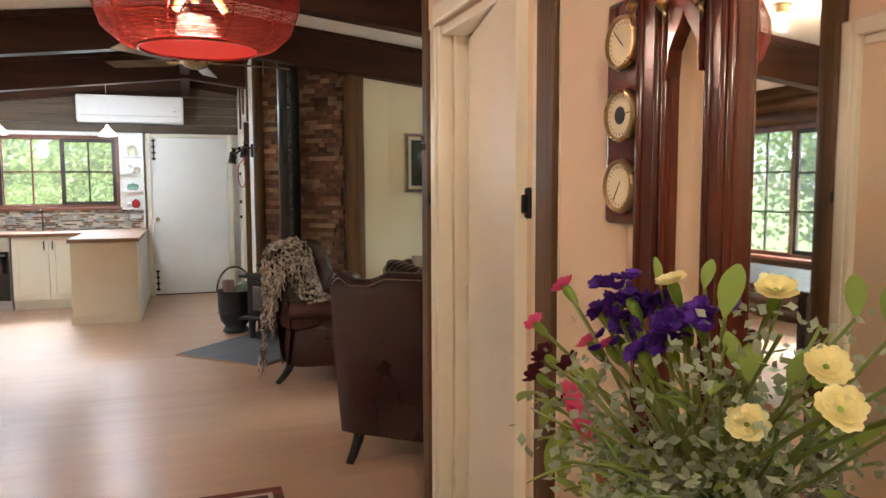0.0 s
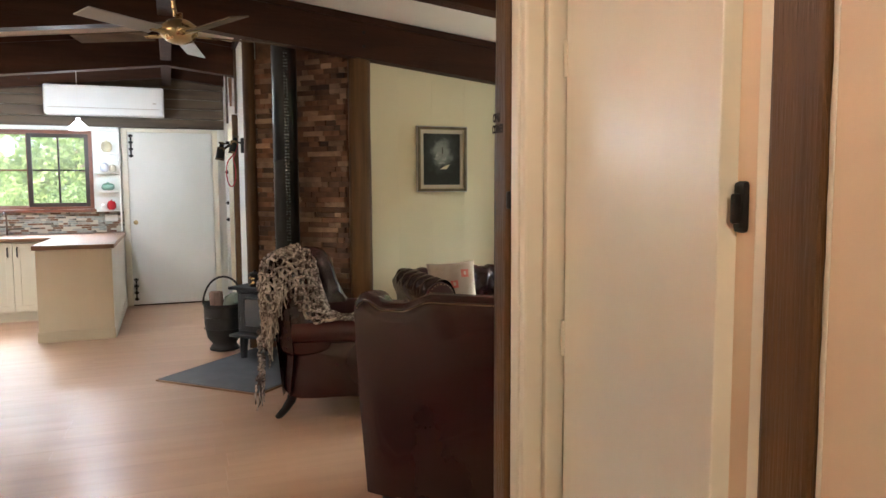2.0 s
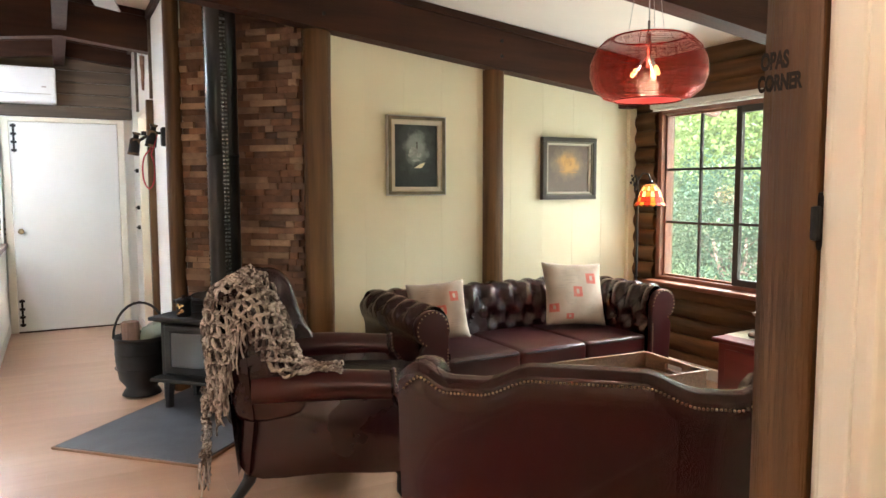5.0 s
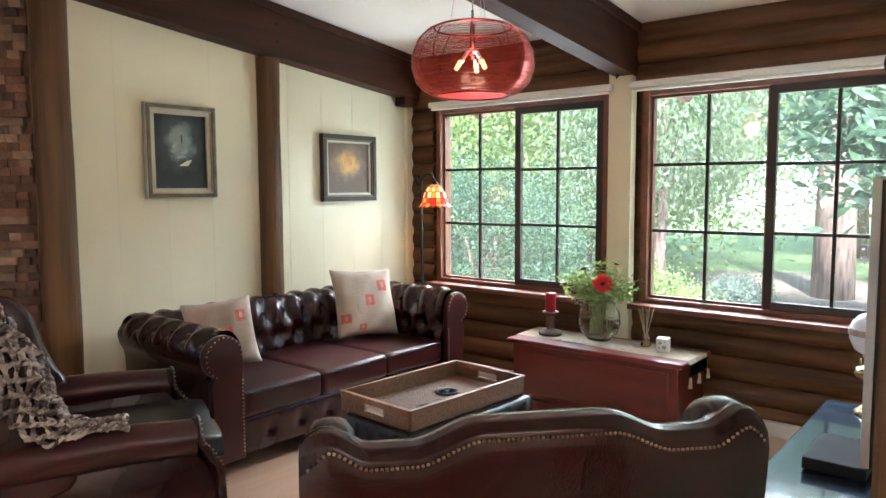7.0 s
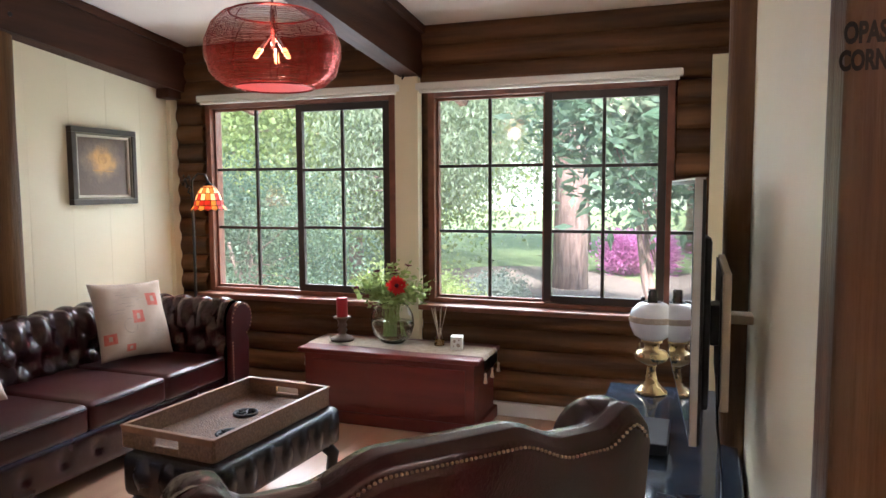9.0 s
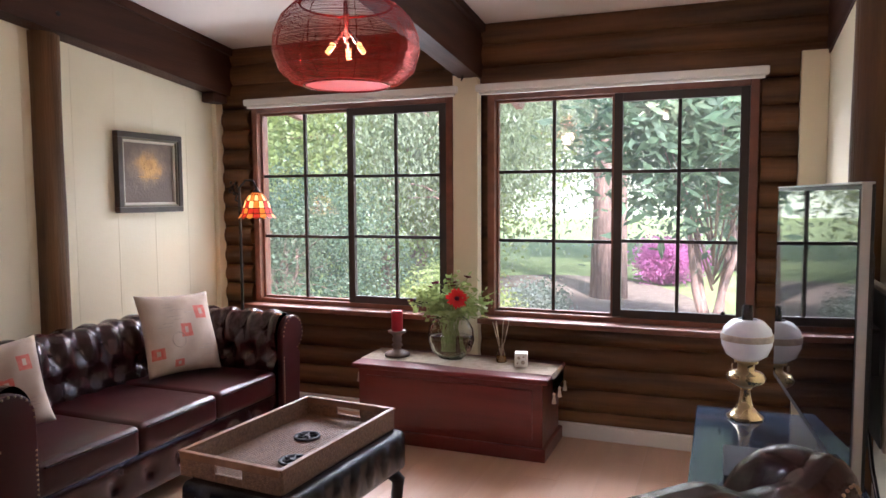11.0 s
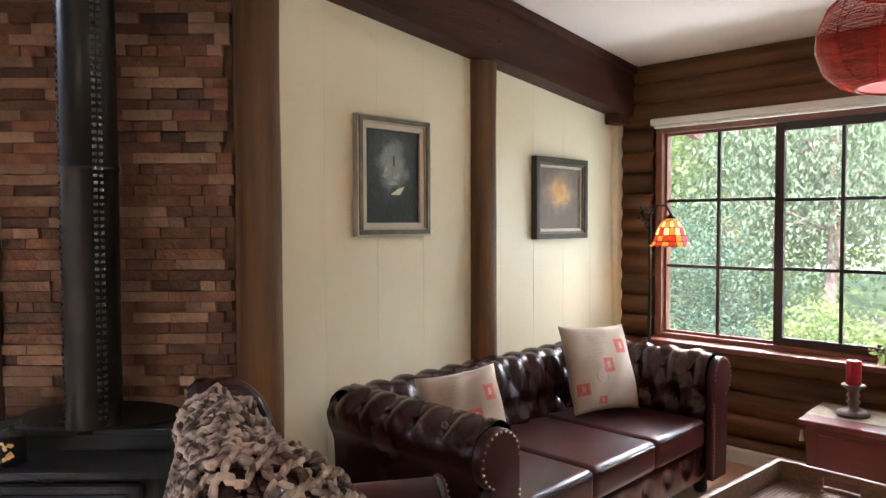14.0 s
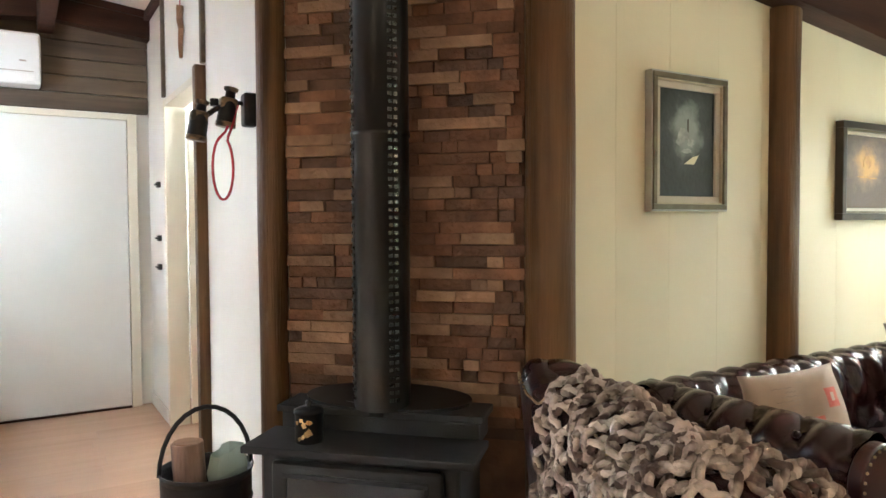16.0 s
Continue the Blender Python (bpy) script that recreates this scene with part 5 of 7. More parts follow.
df = thing("reed_diffuser", "small glass reed diffuser with wooden reeds on the chest", "diffuser", T(3.985, 4.40, CT))
part("bottle", lathe([(0.03, 0), (0.032, 0.006), (0.026, 0.05), (0.013, 0.082), (0.012, 0.105), (0.016, 0.108)], 22), GLASS, df, smooth=True).visible_shadow = False
part("oil", lathe([(0.0, 0.004), (0.027, 0.005), (0.024, 0.036), (0.0, 0.037)], 18), AMBER, df, smooth=True).visible_shadow = False
for k in range(7):
    a = 0.9 * k
    part("reed", tube([(0.008 * math.cos(a + 3), 0.008 * math.sin(a + 3), 0.01), (0.045 * math.cos(a), 0.05 * math.sin(a), 0.235)], 0.0022, 5), ENDPANEL, df)
cube = thing("tealight_cube", "small white pierced tealight holder on the chest", "candle holder", pose(3.92, 4.262, CT, 0, 0, 12))
part("block", box(-0.036, 0.036, -0.036, 0.036, 0, 0.082, 0.004), WHITE, cube)
for y, z, r in ((-0.012, 0.03, 0.012), (0.012, 0.055, 0.009), (-0.015, 0.062, 0.005), (0.018, 0.025, 0.005)):
    part("hole", lathe([(r, -0.001), (r, 0.001)], 12, m=T(-0.0365, y, z) @ pose(0, 0, 0, 0, 90)), INKGREY, cube)


def pendant(m, cord):
    """A squat drum of red wire round three bare bulbs."""
    p = thing("pendant_lamp", "squat red wire pendant lamp with three lit bulbs", "lamp", m, "red wire pendants")
    prof = [(0.155, 0.0), (0.20, 0.012), (0.243, 0.05), (0.265, 0.115), (0.262, 0.17), (0.235, 0.235), (0.195, 0.275), (0.165, 0.285)]

    def rad(z):
        for (r0, z0), (r1, z1) in zip(prof, prof[1:]):
            if z <= z1:
                k = (z - z0) / (z1 - z0)
                return r0 + (r1 - r0) * k
        return prof[-1][0]

    rnd = random.Random(9)
    bm = bmesh.new()
    for k in range(150):
        z0 = 0.004 + 0.278 * k / 149
        tilt, ph = rnd.uniform(-0.003, 0.003), rnd.uniform(0, 6.28)
        pts = []
        for i in range(41):
            a = 2 * math.pi * i / 40
            z = max(0.0, min(0.285, z0 + tilt * math.sin(a + ph)))
            pts.append((rad(z) * math.cos(a), rad(z) * math.sin(a), z))
        tube(pts, 0.00062, 3, bm, cap=False)
    part("wire_shade", bm, REDWIRE, p)["kind"] = "stuff"
    bm = bmesh.new()
    for k in range(10):
        a = 2 * math.pi * k / 10
        tube([(0.985 * r * math.cos(a), 0.985 * r * math.sin(a), z) for r, z in prof], 0.0018, 4, bm)
    part("ribs", bm, REDWIRE, p)
    for z, r in ((0.0, 0.155), (0.285, 0.165)):
        part("ring", tube([(r * math.cos(2 * math.pi * i / 32), r * math.sin(2 * math.pi * i / 32), z) for i in range(33)], 0.004, 6), REDWIRE, p)
    part("base_plate", lathe([(0.0, 0.006), (0.15, 0.006), (0.15, 0.002), (0.0, 0.002)], 32), REDPLATE, p, "glowing red diffuser plate")
    part("stem", lathe([(0.012, 0.15), (0.012, 0.30), (0.006, 0.32), (0.006, 0.36)], 12), CHROME, p)
    for k in range(3):
        a = 2 * math.pi * k / 3 + 0.4
        d = Vector((0.72 * math.cos(a), 0.72 * math.sin(a), -1.0)).normalized()
        o = Vector((0.01 * math.cos(a), 0.01 * math.sin(a), 0.20))
        holder = part("lamp_holder", tube([o, o + d * 0.07], 0.008, 10), CHROME, p)
        part("bulb", tube([o + d * 0.07, o + d * 0.078, o + d * 0.105, o + d * 0.112], 0.0115, 10, taper=0.8), BULB, holder, "lit clear bulb", smooth=True)
    part("cord", tube([(0, 0, 0.35), (0, 0, cord)], 0.003, 6), SILVER, p)
    for k in range(3):
        a = 2 * math.pi * k / 3
        part("wire", tube([(0.10 * math.cos(a), 0.10 * math.sin(a), 0.285), (0.012 * math.cos(a), 0.012 * math.sin(a), cord)], 0.0012, 4), SILVER, p)
    part("ceiling_rose", lathe([(0.06, cord - 0.02), (0.06, cord)], 24), CHROME, p)
    return p


pendant(T(2.355, 4.49, 1.838), ceil_z(2.355) - 1.84)
pendant(T(0.04, 2.05, 1.80), 0.867)
lamp("pendant_lamp_light", "POINT", T(2.355, 4.49, 1.93), 2.5, (1.0, 0.6, 0.36), 0.06)
lamp("pendant_lamp_light_hall", "POINT", T(0.04, 2.05, 1.89), 5, (1.0, 0.7, 0.5), 0.06)

fl = thing("floor_lamp", "slim dark floor lamp with a lit red and amber leaded shade", "lamp", T(3.90, 6.16, 0))
part("base", lathe([(0.12, 0), (0.12, 0.015), (0.03, 0.03), (0.012, 0.06)], 26), BLACKMETAL, fl, smooth=True)
part("pole", tube([(0, 0, 0.05), (0, 0, 1.42)], 0.010, 10), BLACKMETAL, fl)
part("arm", tube([(0, 0, 1.42), (-0.005, -0.005, 1.50), (0.0, -0.05, 1.545), (0.0, -0.11, 1.54), (0.0, -0.135, 1.49), (0, -0.135, 1.455)], 0.007, 8), BLACKMETAL, fl, smooth=True)
bm = bmesh.new()
for s in (1, -1):
    tube([(0, 0.0, 1.45), (0.0, 0.04, 1.47), (0, 0.055, 1.51), (0, 0.025, 1.53), (0, 0.015, 1.50)], 0.006, 6, bm)
    tube([(0, 0.0, 1.40), (0.0, 0.035, 1.42), (0, 0.02, 1.45)], 0.006, 6, bm)
part("scroll", bm, BLACKMETAL, fl)
SH = T(0, -0.135, 1.30)
ring = [(0.022, 0.170), (0.050, 0.150), (0.074, 0.112), (0.090, 0.066), (0.100, 0.030), (0.118, 0.004)]
SECTORS = 16
for k in range(SECTORS):
    for j, (p, q) in enumerate(zip(ring, ring[1:])):
        a0, a1 = 2 * math.pi * (k + 0.05) / SECTORS, 2 * math.pi * (k + 0.95) / SECTORS
        dip = 0.006 * (j == 4)
        bm = bmesh.new()
        vs = [bm.verts.new(SH @ Vector((r * math.cos(a), r * math.sin(a), z))) for r, a, z in ((p[0], a0, p[1]), (p[0], a1, p[1]), (q[0], a1, q[1]), (q[0] + dip, (a0 + a1) / 2, q[1] - dip), (q[0], a0, q[1]))]
        bm.faces.new(vs)
        bmesh.ops.solidify(bm, geom=bm.faces[:], thickness=0.003)
        colour = (AMBERSHADE, (AMBERSHADE, CREAMSHADE)[k % 2], (CREAMSHADE, AMBERSHADE, CREAMSHADE, REDSHADE)[k % 4], (REDSHADE, AMBERSHADE, REDSHADE)[k % 3], (AMBERSHADE, REDSHADE)[k % 2])[j]
        part("shade_pane", bm, colour, fl)
bm = bmesh.new()
for k in range(SECTORS):
    a = 2 * math.pi * k / SECTORS
    tube([SH @ Vector((r * math.cos(a), r * math.sin(a), z)) for r, z in ring], 0.0024, 4, bm)
for r, z in ring:
    tube([SH @ Vector((r * math.cos(2 * math.pi * i / 32), r * math.sin(2 * math.pi * i / 32), z)) for i in range(33)], 0.0024, 4, bm)
part("lead_lines", bm, BLACKMETAL, fl)
part("cap", lathe([(0.006, 0.2), (0.012, 0.185), (0.028, 0.172), (0.03, 0.165), (0.0, 0.165)], 18, m=SH), BLACKMETAL, fl, smooth=True)
for dy, dz, r in ((0.05, 1.50, 0.016), (0.02, 1.525, 0.014), (0.07, 1.475, 0.013), (0.035, 1.46, 0.014), (0.06, 1.53, 0.011)):
    part("cast_flower", lathe([(0.0, 0.006), (r * 0.4, 0.004), (r, 0.0), (r * 0.5, -0.004), (0, -0.004)], 10, m=T(-0.008, dy, dz) @ pose(0, 0, 0, 0, -90), wave=lambda a, z: 0.25 * math.cos(5 * a)), BLACKMETAL, fl, smooth=True)
lamp("floor_lamp_light", "POINT", T(3.90, 6.025, 1.34), 0.7, (1.0, 0.55, 0.2), 0.03)

# paintings


def canvas_mat(name, edge, mid, spot, size):
    """Procedural oil painting: a glowing middle in a dark field, with loose brush strokes."""
    m = mat(name, mid, edge, 0.5, scale=9, bump=0.25, fine=60)
    t = m.node_tree
    b = t.nodes["Principled BSDF"]
    tc, mp, gr, nz, add, ramp = (t.nodes.new("ShaderNode" + q) for q in ("TexCoord", "Mapping", "TexGradient", "TexNoise", "MixRGB", "ValToRGB"))
    gr.gradient_type = "SPHERICAL"
    mp.inputs["Scale"].default_value = size
    mp.inputs["Location"].default_value = (0, 0, -0.25)
    nz.inputs["Scale"].default_value, nz.inputs["Detail"].default_value = 16, 8
    add.inputs[0].default_value = 0.45
    t.links.new(tc.outputs["Object"], mp.inputs["Vector"])
    t.links.new(mp.outputs[0], gr.inputs["Vector"])
    t.links.new(tc.outputs["Object"], nz.inputs["Vector"])
    t.links.new(gr.outputs["Color"], add.inputs[1])
    t.links.new(nz.outputs["Fac"], add.inputs[2])
    t.links.new(add.outputs[0], ramp.inputs[0])
    e = ramp.color_ramp.elements
    e[0].position, e[0].color = 0.25, (*edge, 1)
    e[1].position, e[1].color = 0.63, (*spot, 1)
    x = ramp.color_ramp.elements.new(0.44)
    x.color = (*mid, 1)
    t.links.new(ramp.outputs[0], b.inputs["Base Color"])
    return m


def painting(x0, x1, z0, z1, art, label, mouldings):
    """A canvas in nested mouldings, each (name, width, depth, material) from the outside in."""
    cx, cz = (x0 + x1) / 2, (z0 + z1) / 2
    p = thing("framed_painting", label, "painting", T(cx, 6.583, cz), "paintings over the sofa")
    w, h = (x1 - x0) / 2, (z1 - z0) / 2
    f = 0.0
    for nm, t, depth, mt in mouldings:
        bm = bmesh.new()
        a, b = w - f, h - f
        for q in ((-a, a, b - t, b), (-a, a, -b, -b + t), (-a, -a + t, -b + t, b - t), (a - t, a, -b + t, b - t)):
            box(q[0], q[1], -depth, 0, q[2], q[3], min(0.004, t * 0.3), bm=bm)
        part(nm, bm, mt, p)
        f += t
    part("canvas", box(-w + f, w - f, -0.012, -0.004, -h + f, h - f), art, p)
    return p


ART1 = canvas_mat("grey green still life", (0.018, 0.023, 0.021), (0.045, 0.056, 0.052), (0.26, 0.30, 0.27), (6.0, 1, 4.6))
ART2 = canvas_mat("golden sunset seascape", (0.125, 0.085, 0.055), (0.22, 0.15, 0.085), (0.60, 0.34, 0.09), (5.0, 1, 6.5))
PALE = mat("pale paint strokes", (0.45, 0.47, 0.43), (0.2, 0.22, 0.2), 0.5, scale=30)
GOLD = mat("golden paint strokes", (0.62, 0.36, 0.08), (0.4, 0.2, 0.05), 0.5, scale=30)


def dab(p, cx, cz, rx, rz, mt, seed, sharp=0.35):
    """An uneven dab of paint on a canvas."""
    r = random.Random(seed)
    bm = bmesh.new()
    n = 18
    pts = []
    for k in range(n):
        a = 2 * math.pi * k / n
        q = 1 + r.uniform(-sharp, sharp)
        pts.append((cx + rx * q * math.cos(a), cz + rz * q * math.sin(a)))
    prism(pts, 0.001, T(0, -0.0128, 0), bm=bm)
    part("brushwork", bm, mt, p)


BRONZE = mat("olive bronze frame", (0.20, 0.17, 0.11), (0.11, 0.09, 0.055), 0.32, 0.3, scale=12, bump=0.15)
p1 = painting(1.955, 2.415, 1.385, 1.945, ART1, "framed dark still life painting with pale blossoms", (("outer_edge", 0.007, 0.036, SILVER), ("frame", 0.022, 0.042, BRONZE), ("gilt_slip", 0.007, 0.034, FRAMEGILT), ("liner", 0.026, 0.024, MATBOARD)))
for k, (x, z, rx, rz) in enumerate(((-0.02, 0.035, 0.030, 0.028), (0.022, 0.005, 0.020, 0.018), (-0.045, 0.005, 0.018, 0.016), (0.0, -0.03, 0.03, 0.010))):
    dab(p1, x, z, rx, rz, PALE, k, 0.3)
prism([(-0.015, -0.085), (0.035, -0.055), (0.075, -0.045), (0.045, -0.085)], 0.001, T(0, -0.0128, 0), bm=(cloth := bmesh.new()))
part("brushwork", cloth, CREAM, p1, "pale painted cloth")
part("brushwork", box(0.004, 0.012, -0.0133, -0.012, 0.045, 0.10), FRAMEDARK, p1, "dark painted candle")
p2 = painting(3.275, 3.81, 1.345, 1.835, ART2, "framed golden sunset seascape painting", (("frame", 0.034, 0.042, FRAMEDARK), ("bronze_slip", 0.012, 0.036, BRONZE), ("liner", 0.016, 0.024, MATBOARD)))
for k, (x, z, rx, rz) in enumerate(((0.0, 0.05, 0.042, 0.030), (-0.04, -0.025, 0.05, 0.005), (0.05, -0.03, 0.04, 0.004))):
    dab(p2, x, z, rx, rz, GOLD, 10 + k, 0.15)

# television corner
unit = thing("tv_cabinet", "low dark blue cabinet with a glossy top under the television", "cabinet", T(2.62, 3.02, 0))
part("body", box(-1.0, 0.91, -0.27, 0.26, 0.05, 0.415, 0.006), BLUETOP, unit)
part("top", box(-1.02, 0.93, -0.28, 0.285, 0.417, 0.445, 0.006), BLUETOP, unit, "mirror glossy dark top")
part("plinth", box(-0.97, 0.88, -0.26, 0.22, 0.0, 0.05), PLASTIC, unit)
for k in range(3):
    dr = part("door", box(-0.98 + 0.63 * k, -0.98 + 0.62 + 0.63 * k - 0.01, 0.26, 0.276, 0.07, 0.40, 0.004), BLUETOP, unit)
    part("handle", box(-0.98 + 0.63 * k + 0.27, -0.98 + 0.63 * k + 0.35, 0.276, 0.29, 0.33, 0.342, 0.004), STEEL, dr)
TVM = pose(2.51, 2.955, 0, 0, 0, 4.9)
tvs = thing("television", "flat black television on a wall arm reflecting the windows", "television", TVM)
part("back", box(-0.50, 0.52, -0.05, -0.02, 0.80, 1.30, 0.015), PLASTIC, tvs)
part("bezel", box(-0.583, 0.583, -0.022, 0.008, 0.725, 1.460, 0.006), PLASTIC, tvs)
part("screen", box(-0.568, 0.568, 0.008, 0.0095, 0.748, 1.448), SCREEN, tvs, "glossy dark screen")
part("edge", box(-0.588, -0.5835, -0.012, 0.009, 0.725, 1.464, 0.002), SILVER, tvs)
part("edge", box(-0.583, 0.583, -0.02, 0.009, 1.4605, 1.466, 0.002), SILVER, tvs)
part("wall_arm", box(-0.45, -0.35, -0.11, -0.05, 0.98, 1.10, 0.01), BLACKMETAL, tvs)
mount = thing("wall_panel", "black and cream mounting panel on the wall behind the television", "panel")
part("board", box(2.02, 2.62, 2.81, 2.833, 0.80, 1.20, 0.006), ENDPANEL, mount)
part("plate", box(2.03, 2.61, 2.834, 2.839, 0.81, 1.19, 0.002), PLASTIC, mount)
part("spacer", box(2.44, 2.54, 2.721, 2.809, 0.98, 1.01, 0.006), ENDPANEL, mount)
sb = thing("set_top_box", "small black set top box on the cabinet", "box", T(2.72, 3.09, 0.445))
part("case", box(-0.16, 0.16, -0.10, 0.10, 0.006, 0.05, 0.006), BLACKCLOTH, sb)
part("feet", box(-0.12, 0.12, -0.08, 0.08, 0, 0.006), PLASTIC, sb)
lampo = thing("oil_lamp", "brass oil lamp with an etched white globe on the cabinet", "lamp", T(3.42, 3.10, 0.445))
part("base", lathe([(0.075, 0), (0.078, 0.008), (0.062, 0.02), (0.035, 0.05), (0.024, 0.09), (0.02, 0.125), (0.03, 0.14)], 30), BRASS, lampo, smooth=True)
part("font", lathe([(0.03, 0.14), (0.075, 0.165), (0.083, 0.185), (0.07, 0.205), (0.036, 0.215), (0.036, 0.245), (0.05, 0.25), (0.05, 0.262)], 30), BRASS, lampo, smooth=True)
part("globe", lathe([(0.05, 0.262), (0.085, 0.285), (0.105, 0.33), (0.108, 0.365), (0.098, 0.405), (0.07, 0.435), (0.045, 0.445), (0.043, 0.445), (0.068, 0.432), (0.095, 0.404), (0.105, 0.365), (0.102, 0.33), (0.083, 0.288), (0.048, 0.266)], 32), OPAL, lampo, "etched white glass globe", smooth=True)
part("chimney", lathe([(0.026, 0.26), (0.03, 0.34), (0.024, 0.42), (0.022, 0.505), (0.020, 0.505), (0.022, 0.42)], 20), GLASS, lampo, smooth=True)
part("etched_band", lathe([(0.1085, 0.352), (0.1095, 0.356), (0.1095, 0.376), (0.1085, 0.38)], 32), INKGREY, lampo, smooth=True)
part("wick_knob", lathe([(0.012, 0), (0.012, 0.006)], 12, m=T(0.0, 0.06, 0.23) @ pose(0, 0, 0, 90)), BRASS, lampo)
cab = thing("cable_tangle", "tangle of black and white cables and plugs on the cabinet", "cables", T(1.95, 2.92, 0.446))
rnd = random.Random(17)
for k in range(9):
    p = Vector((rnd.uniform(-0.15, 0.2), rnd.uniform(-0.08, 0.14), 0.006))
    pts = [p]
    for q in range(9):
        p = p + Vector((rnd.gauss(0, 0.05), rnd.gauss(0, 0.04), 0))
        pts.append(Vector((max(-0.25, min(0.4, p.x)), max(-0.14, min(0.24, p.y)), 0.006 + 0.02 * rnd.random())))
    part("cable", tube(pts, 0.0035, 6), WHITE if k % 4 == 0 else PLASTIC, cab, smooth=True)
for k in range(7):
    x, y = rnd.uniform(-0.15, 0.3), rnd.uniform(-0.08, 0.2)
    part("plug", box(-0.022, 0.022, -0.016, 0.016, 0, 0.035, 0.006, m=T(x, y, 0) @ pose(0, 0, 0, 0, 0, rnd.uniform(0, 180))), WHITE if k % 3 == 0 else PLASTIC, cab)
for k in range(3):
    part("cable", tube([(0.05 + 0.05 * k, -0.10, 0.01), (0.06 + 0.03 * k, -0.10, 0.15), (0.16 + 0.02 * k, -0.085, 0.28), (0.25, -0.08, 0.42)], 0.0035, 6), WHITE if k == 1 else PLASTIC, cab, smooth=True)

# stove corner
hearth = thing("hearth", "grey slate hearth slab with a thin timber edge under the stove", "hearth", DIAG)
part("slab", box(-0.46, 0.46, -1.21, 0.0, 0.0, 0.018, 0.004), SLATE, hearth)
part("edging", (lambda b: [box(*q, 0.0, 0.014, 0.003, bm=b) for q in ((-0.475, -0.461, -1.225, 0.0), (0.461, 0.475, -1.225, 0.0), (-0.475, 0.475, -1.225, -1.211))] and b)(bmesh.new()), TRAYWOOD, hearth)
st = thing("wood_stove", "matt black cast iron wood stove with a glass door", "stove", DIAG @ T(-0.01, -0.30, 0.018))
part("body", box(-0.335, 0.335, -0.15, 0.18, 0.19, 0.58, 0.012), IRON, st)
part("lower_top", box(-0.39, 0.39, -0.20, 0.05, 0.575, 0.60, 0.006), IRON, st)
part("riser", box(-0.36, 0.36, 0.04, 0.20, 0.58, 0.655, 0.008), IRON, st)
part("upper_top", box(-0.375, 0.375, 0.03, 0.22, 0.655, 0.68, 0.006), IRON, st)
dr = part("door", box(-0.29, 0.29, -0.185, -0.15, 0.235, 0.555, 0.02, segments=3), IRON, st)
part("glass", box(-0.23, 0.23, -0.189, -0.185, 0.285, 0.505, 0.001), SCREEN, dr, "sooty black stove glass")
bm = bmesh.new()
for q in ((-0.245, 0.245, 0.505, 0.52), (-0.245, 0.245, 0.27, 0.285), (-0.245, -0.23, 0.285, 0.505), (0.23, 0.245, 0.285, 0.505)):
    box(q[0], q[1], -0.193, -0.184, q[2], q[3], 0.003, bm=bm)
part("moulding", bm, IRON, dr)
part("handle", tube([(0.27, -0.19, 0.36), (0.285, -0.23, 0.36), (0.285, -0.235, 0.42)], 0.009, 8), STEEL, dr)
part("ash_lip", box(-0.36, 0.36, -0.24, -0.13, 0.19, 0.215, 0.008), IRON, st)
for sx in (-1, 1):
    for y in (-0.13, 0.16):
        part("leg", tube([(sx * 0.29, y, 0.20), (sx * 0.30, y, 0.10), (sx * 0.30, y, 0.0)], 0.038, 8, taper=0.7), IRON, st)
part("heat_shield", lathe([(0.0, 0), (0.31, 0), (0.31, 0.012), (0.0, 0.012)], 36, m=T(0, 0.16, 0.69) @ pose(0, 0, 0, 8) @ Matrix.Diagonal((1, 0.42, 1, 1))), FLUE, st, "half round black flue collar")
flue = part("flue", tube([(0, 0.10, 0.66), (0, 0.10, 2.80)], 0.075, 28), FLUE, st, "black enamelled flue pipe", smooth=True)
bm = lathe([(0.100, 0.68), (0.100, 1.62), (0.104, 1.625), (0.104, 1.64), (0.100, 1.645), (0.100, 2.66), (0.106, 2.66), (0.115, 2.82)], 32, m=T(0, 0.10, 0))
bmesh.ops.delete(bm, geom=[f for f in bm.faces if len(f.verts) > 4], context="FACES")
part("flue_shield", bm, FLUE, st, "perforated black flue guard", smooth=True)
SLOT = mat("shiny slot edges", (0.16, 0.18, 0.18), (0.08, 0.09, 0.09), 0.25, 0.8, scale=30)
bm = bmesh.new()
for k in range(74):
    for a in (-2.62, -2.45, -0.92, -0.72):
        box(-0.007, 0.007, -0.0025, 0.0025, -0.006, 0.006, bm=bm, m=T(0.1015 * math.cos(a), 0.10 + 0.1015 * math.sin(a), 0.72 + 0.026 * k) @ pose(0, 0, 0, 0, 0, math.degrees(a) + 90))
part("slots", bm, SLOT, st, "rows of small punched slots")["kind"] = "stuff"
can = thing("tea_canister", "small black and gold canister on the stove top", "canister", DIAG @ T(-0.20, -0.40, 0.618))
part("tin", lathe([(0.045, 0), (0.047, 0.004), (0.047, 0.095), (0.05, 0.097), (0.05, 0.108), (0.03, 0.118), (0.008, 0.12), (0.012, 0.135), (0.0, 0.14)], 24), BLACKMETAL, can, smooth=True)
bm = bmesh.new()
rnd = random.Random(6)
for k in range(14):
    a, z = -1.5 + rnd.uniform(-0.7, 0.7), rnd.uniform(0.02, 0.085)
    box(-0.006, 0.006, -0.001, 0.001, -0.007, 0.007, bm=bm, m=T(0.0472 * math.cos(a), 0.0472 * math.sin(a), z) @ pose(0, 0, 0, 0, rnd.uniform(0, 90), math.degrees(a) + 90))
part("gilt_pattern", bm, BRASS, can)
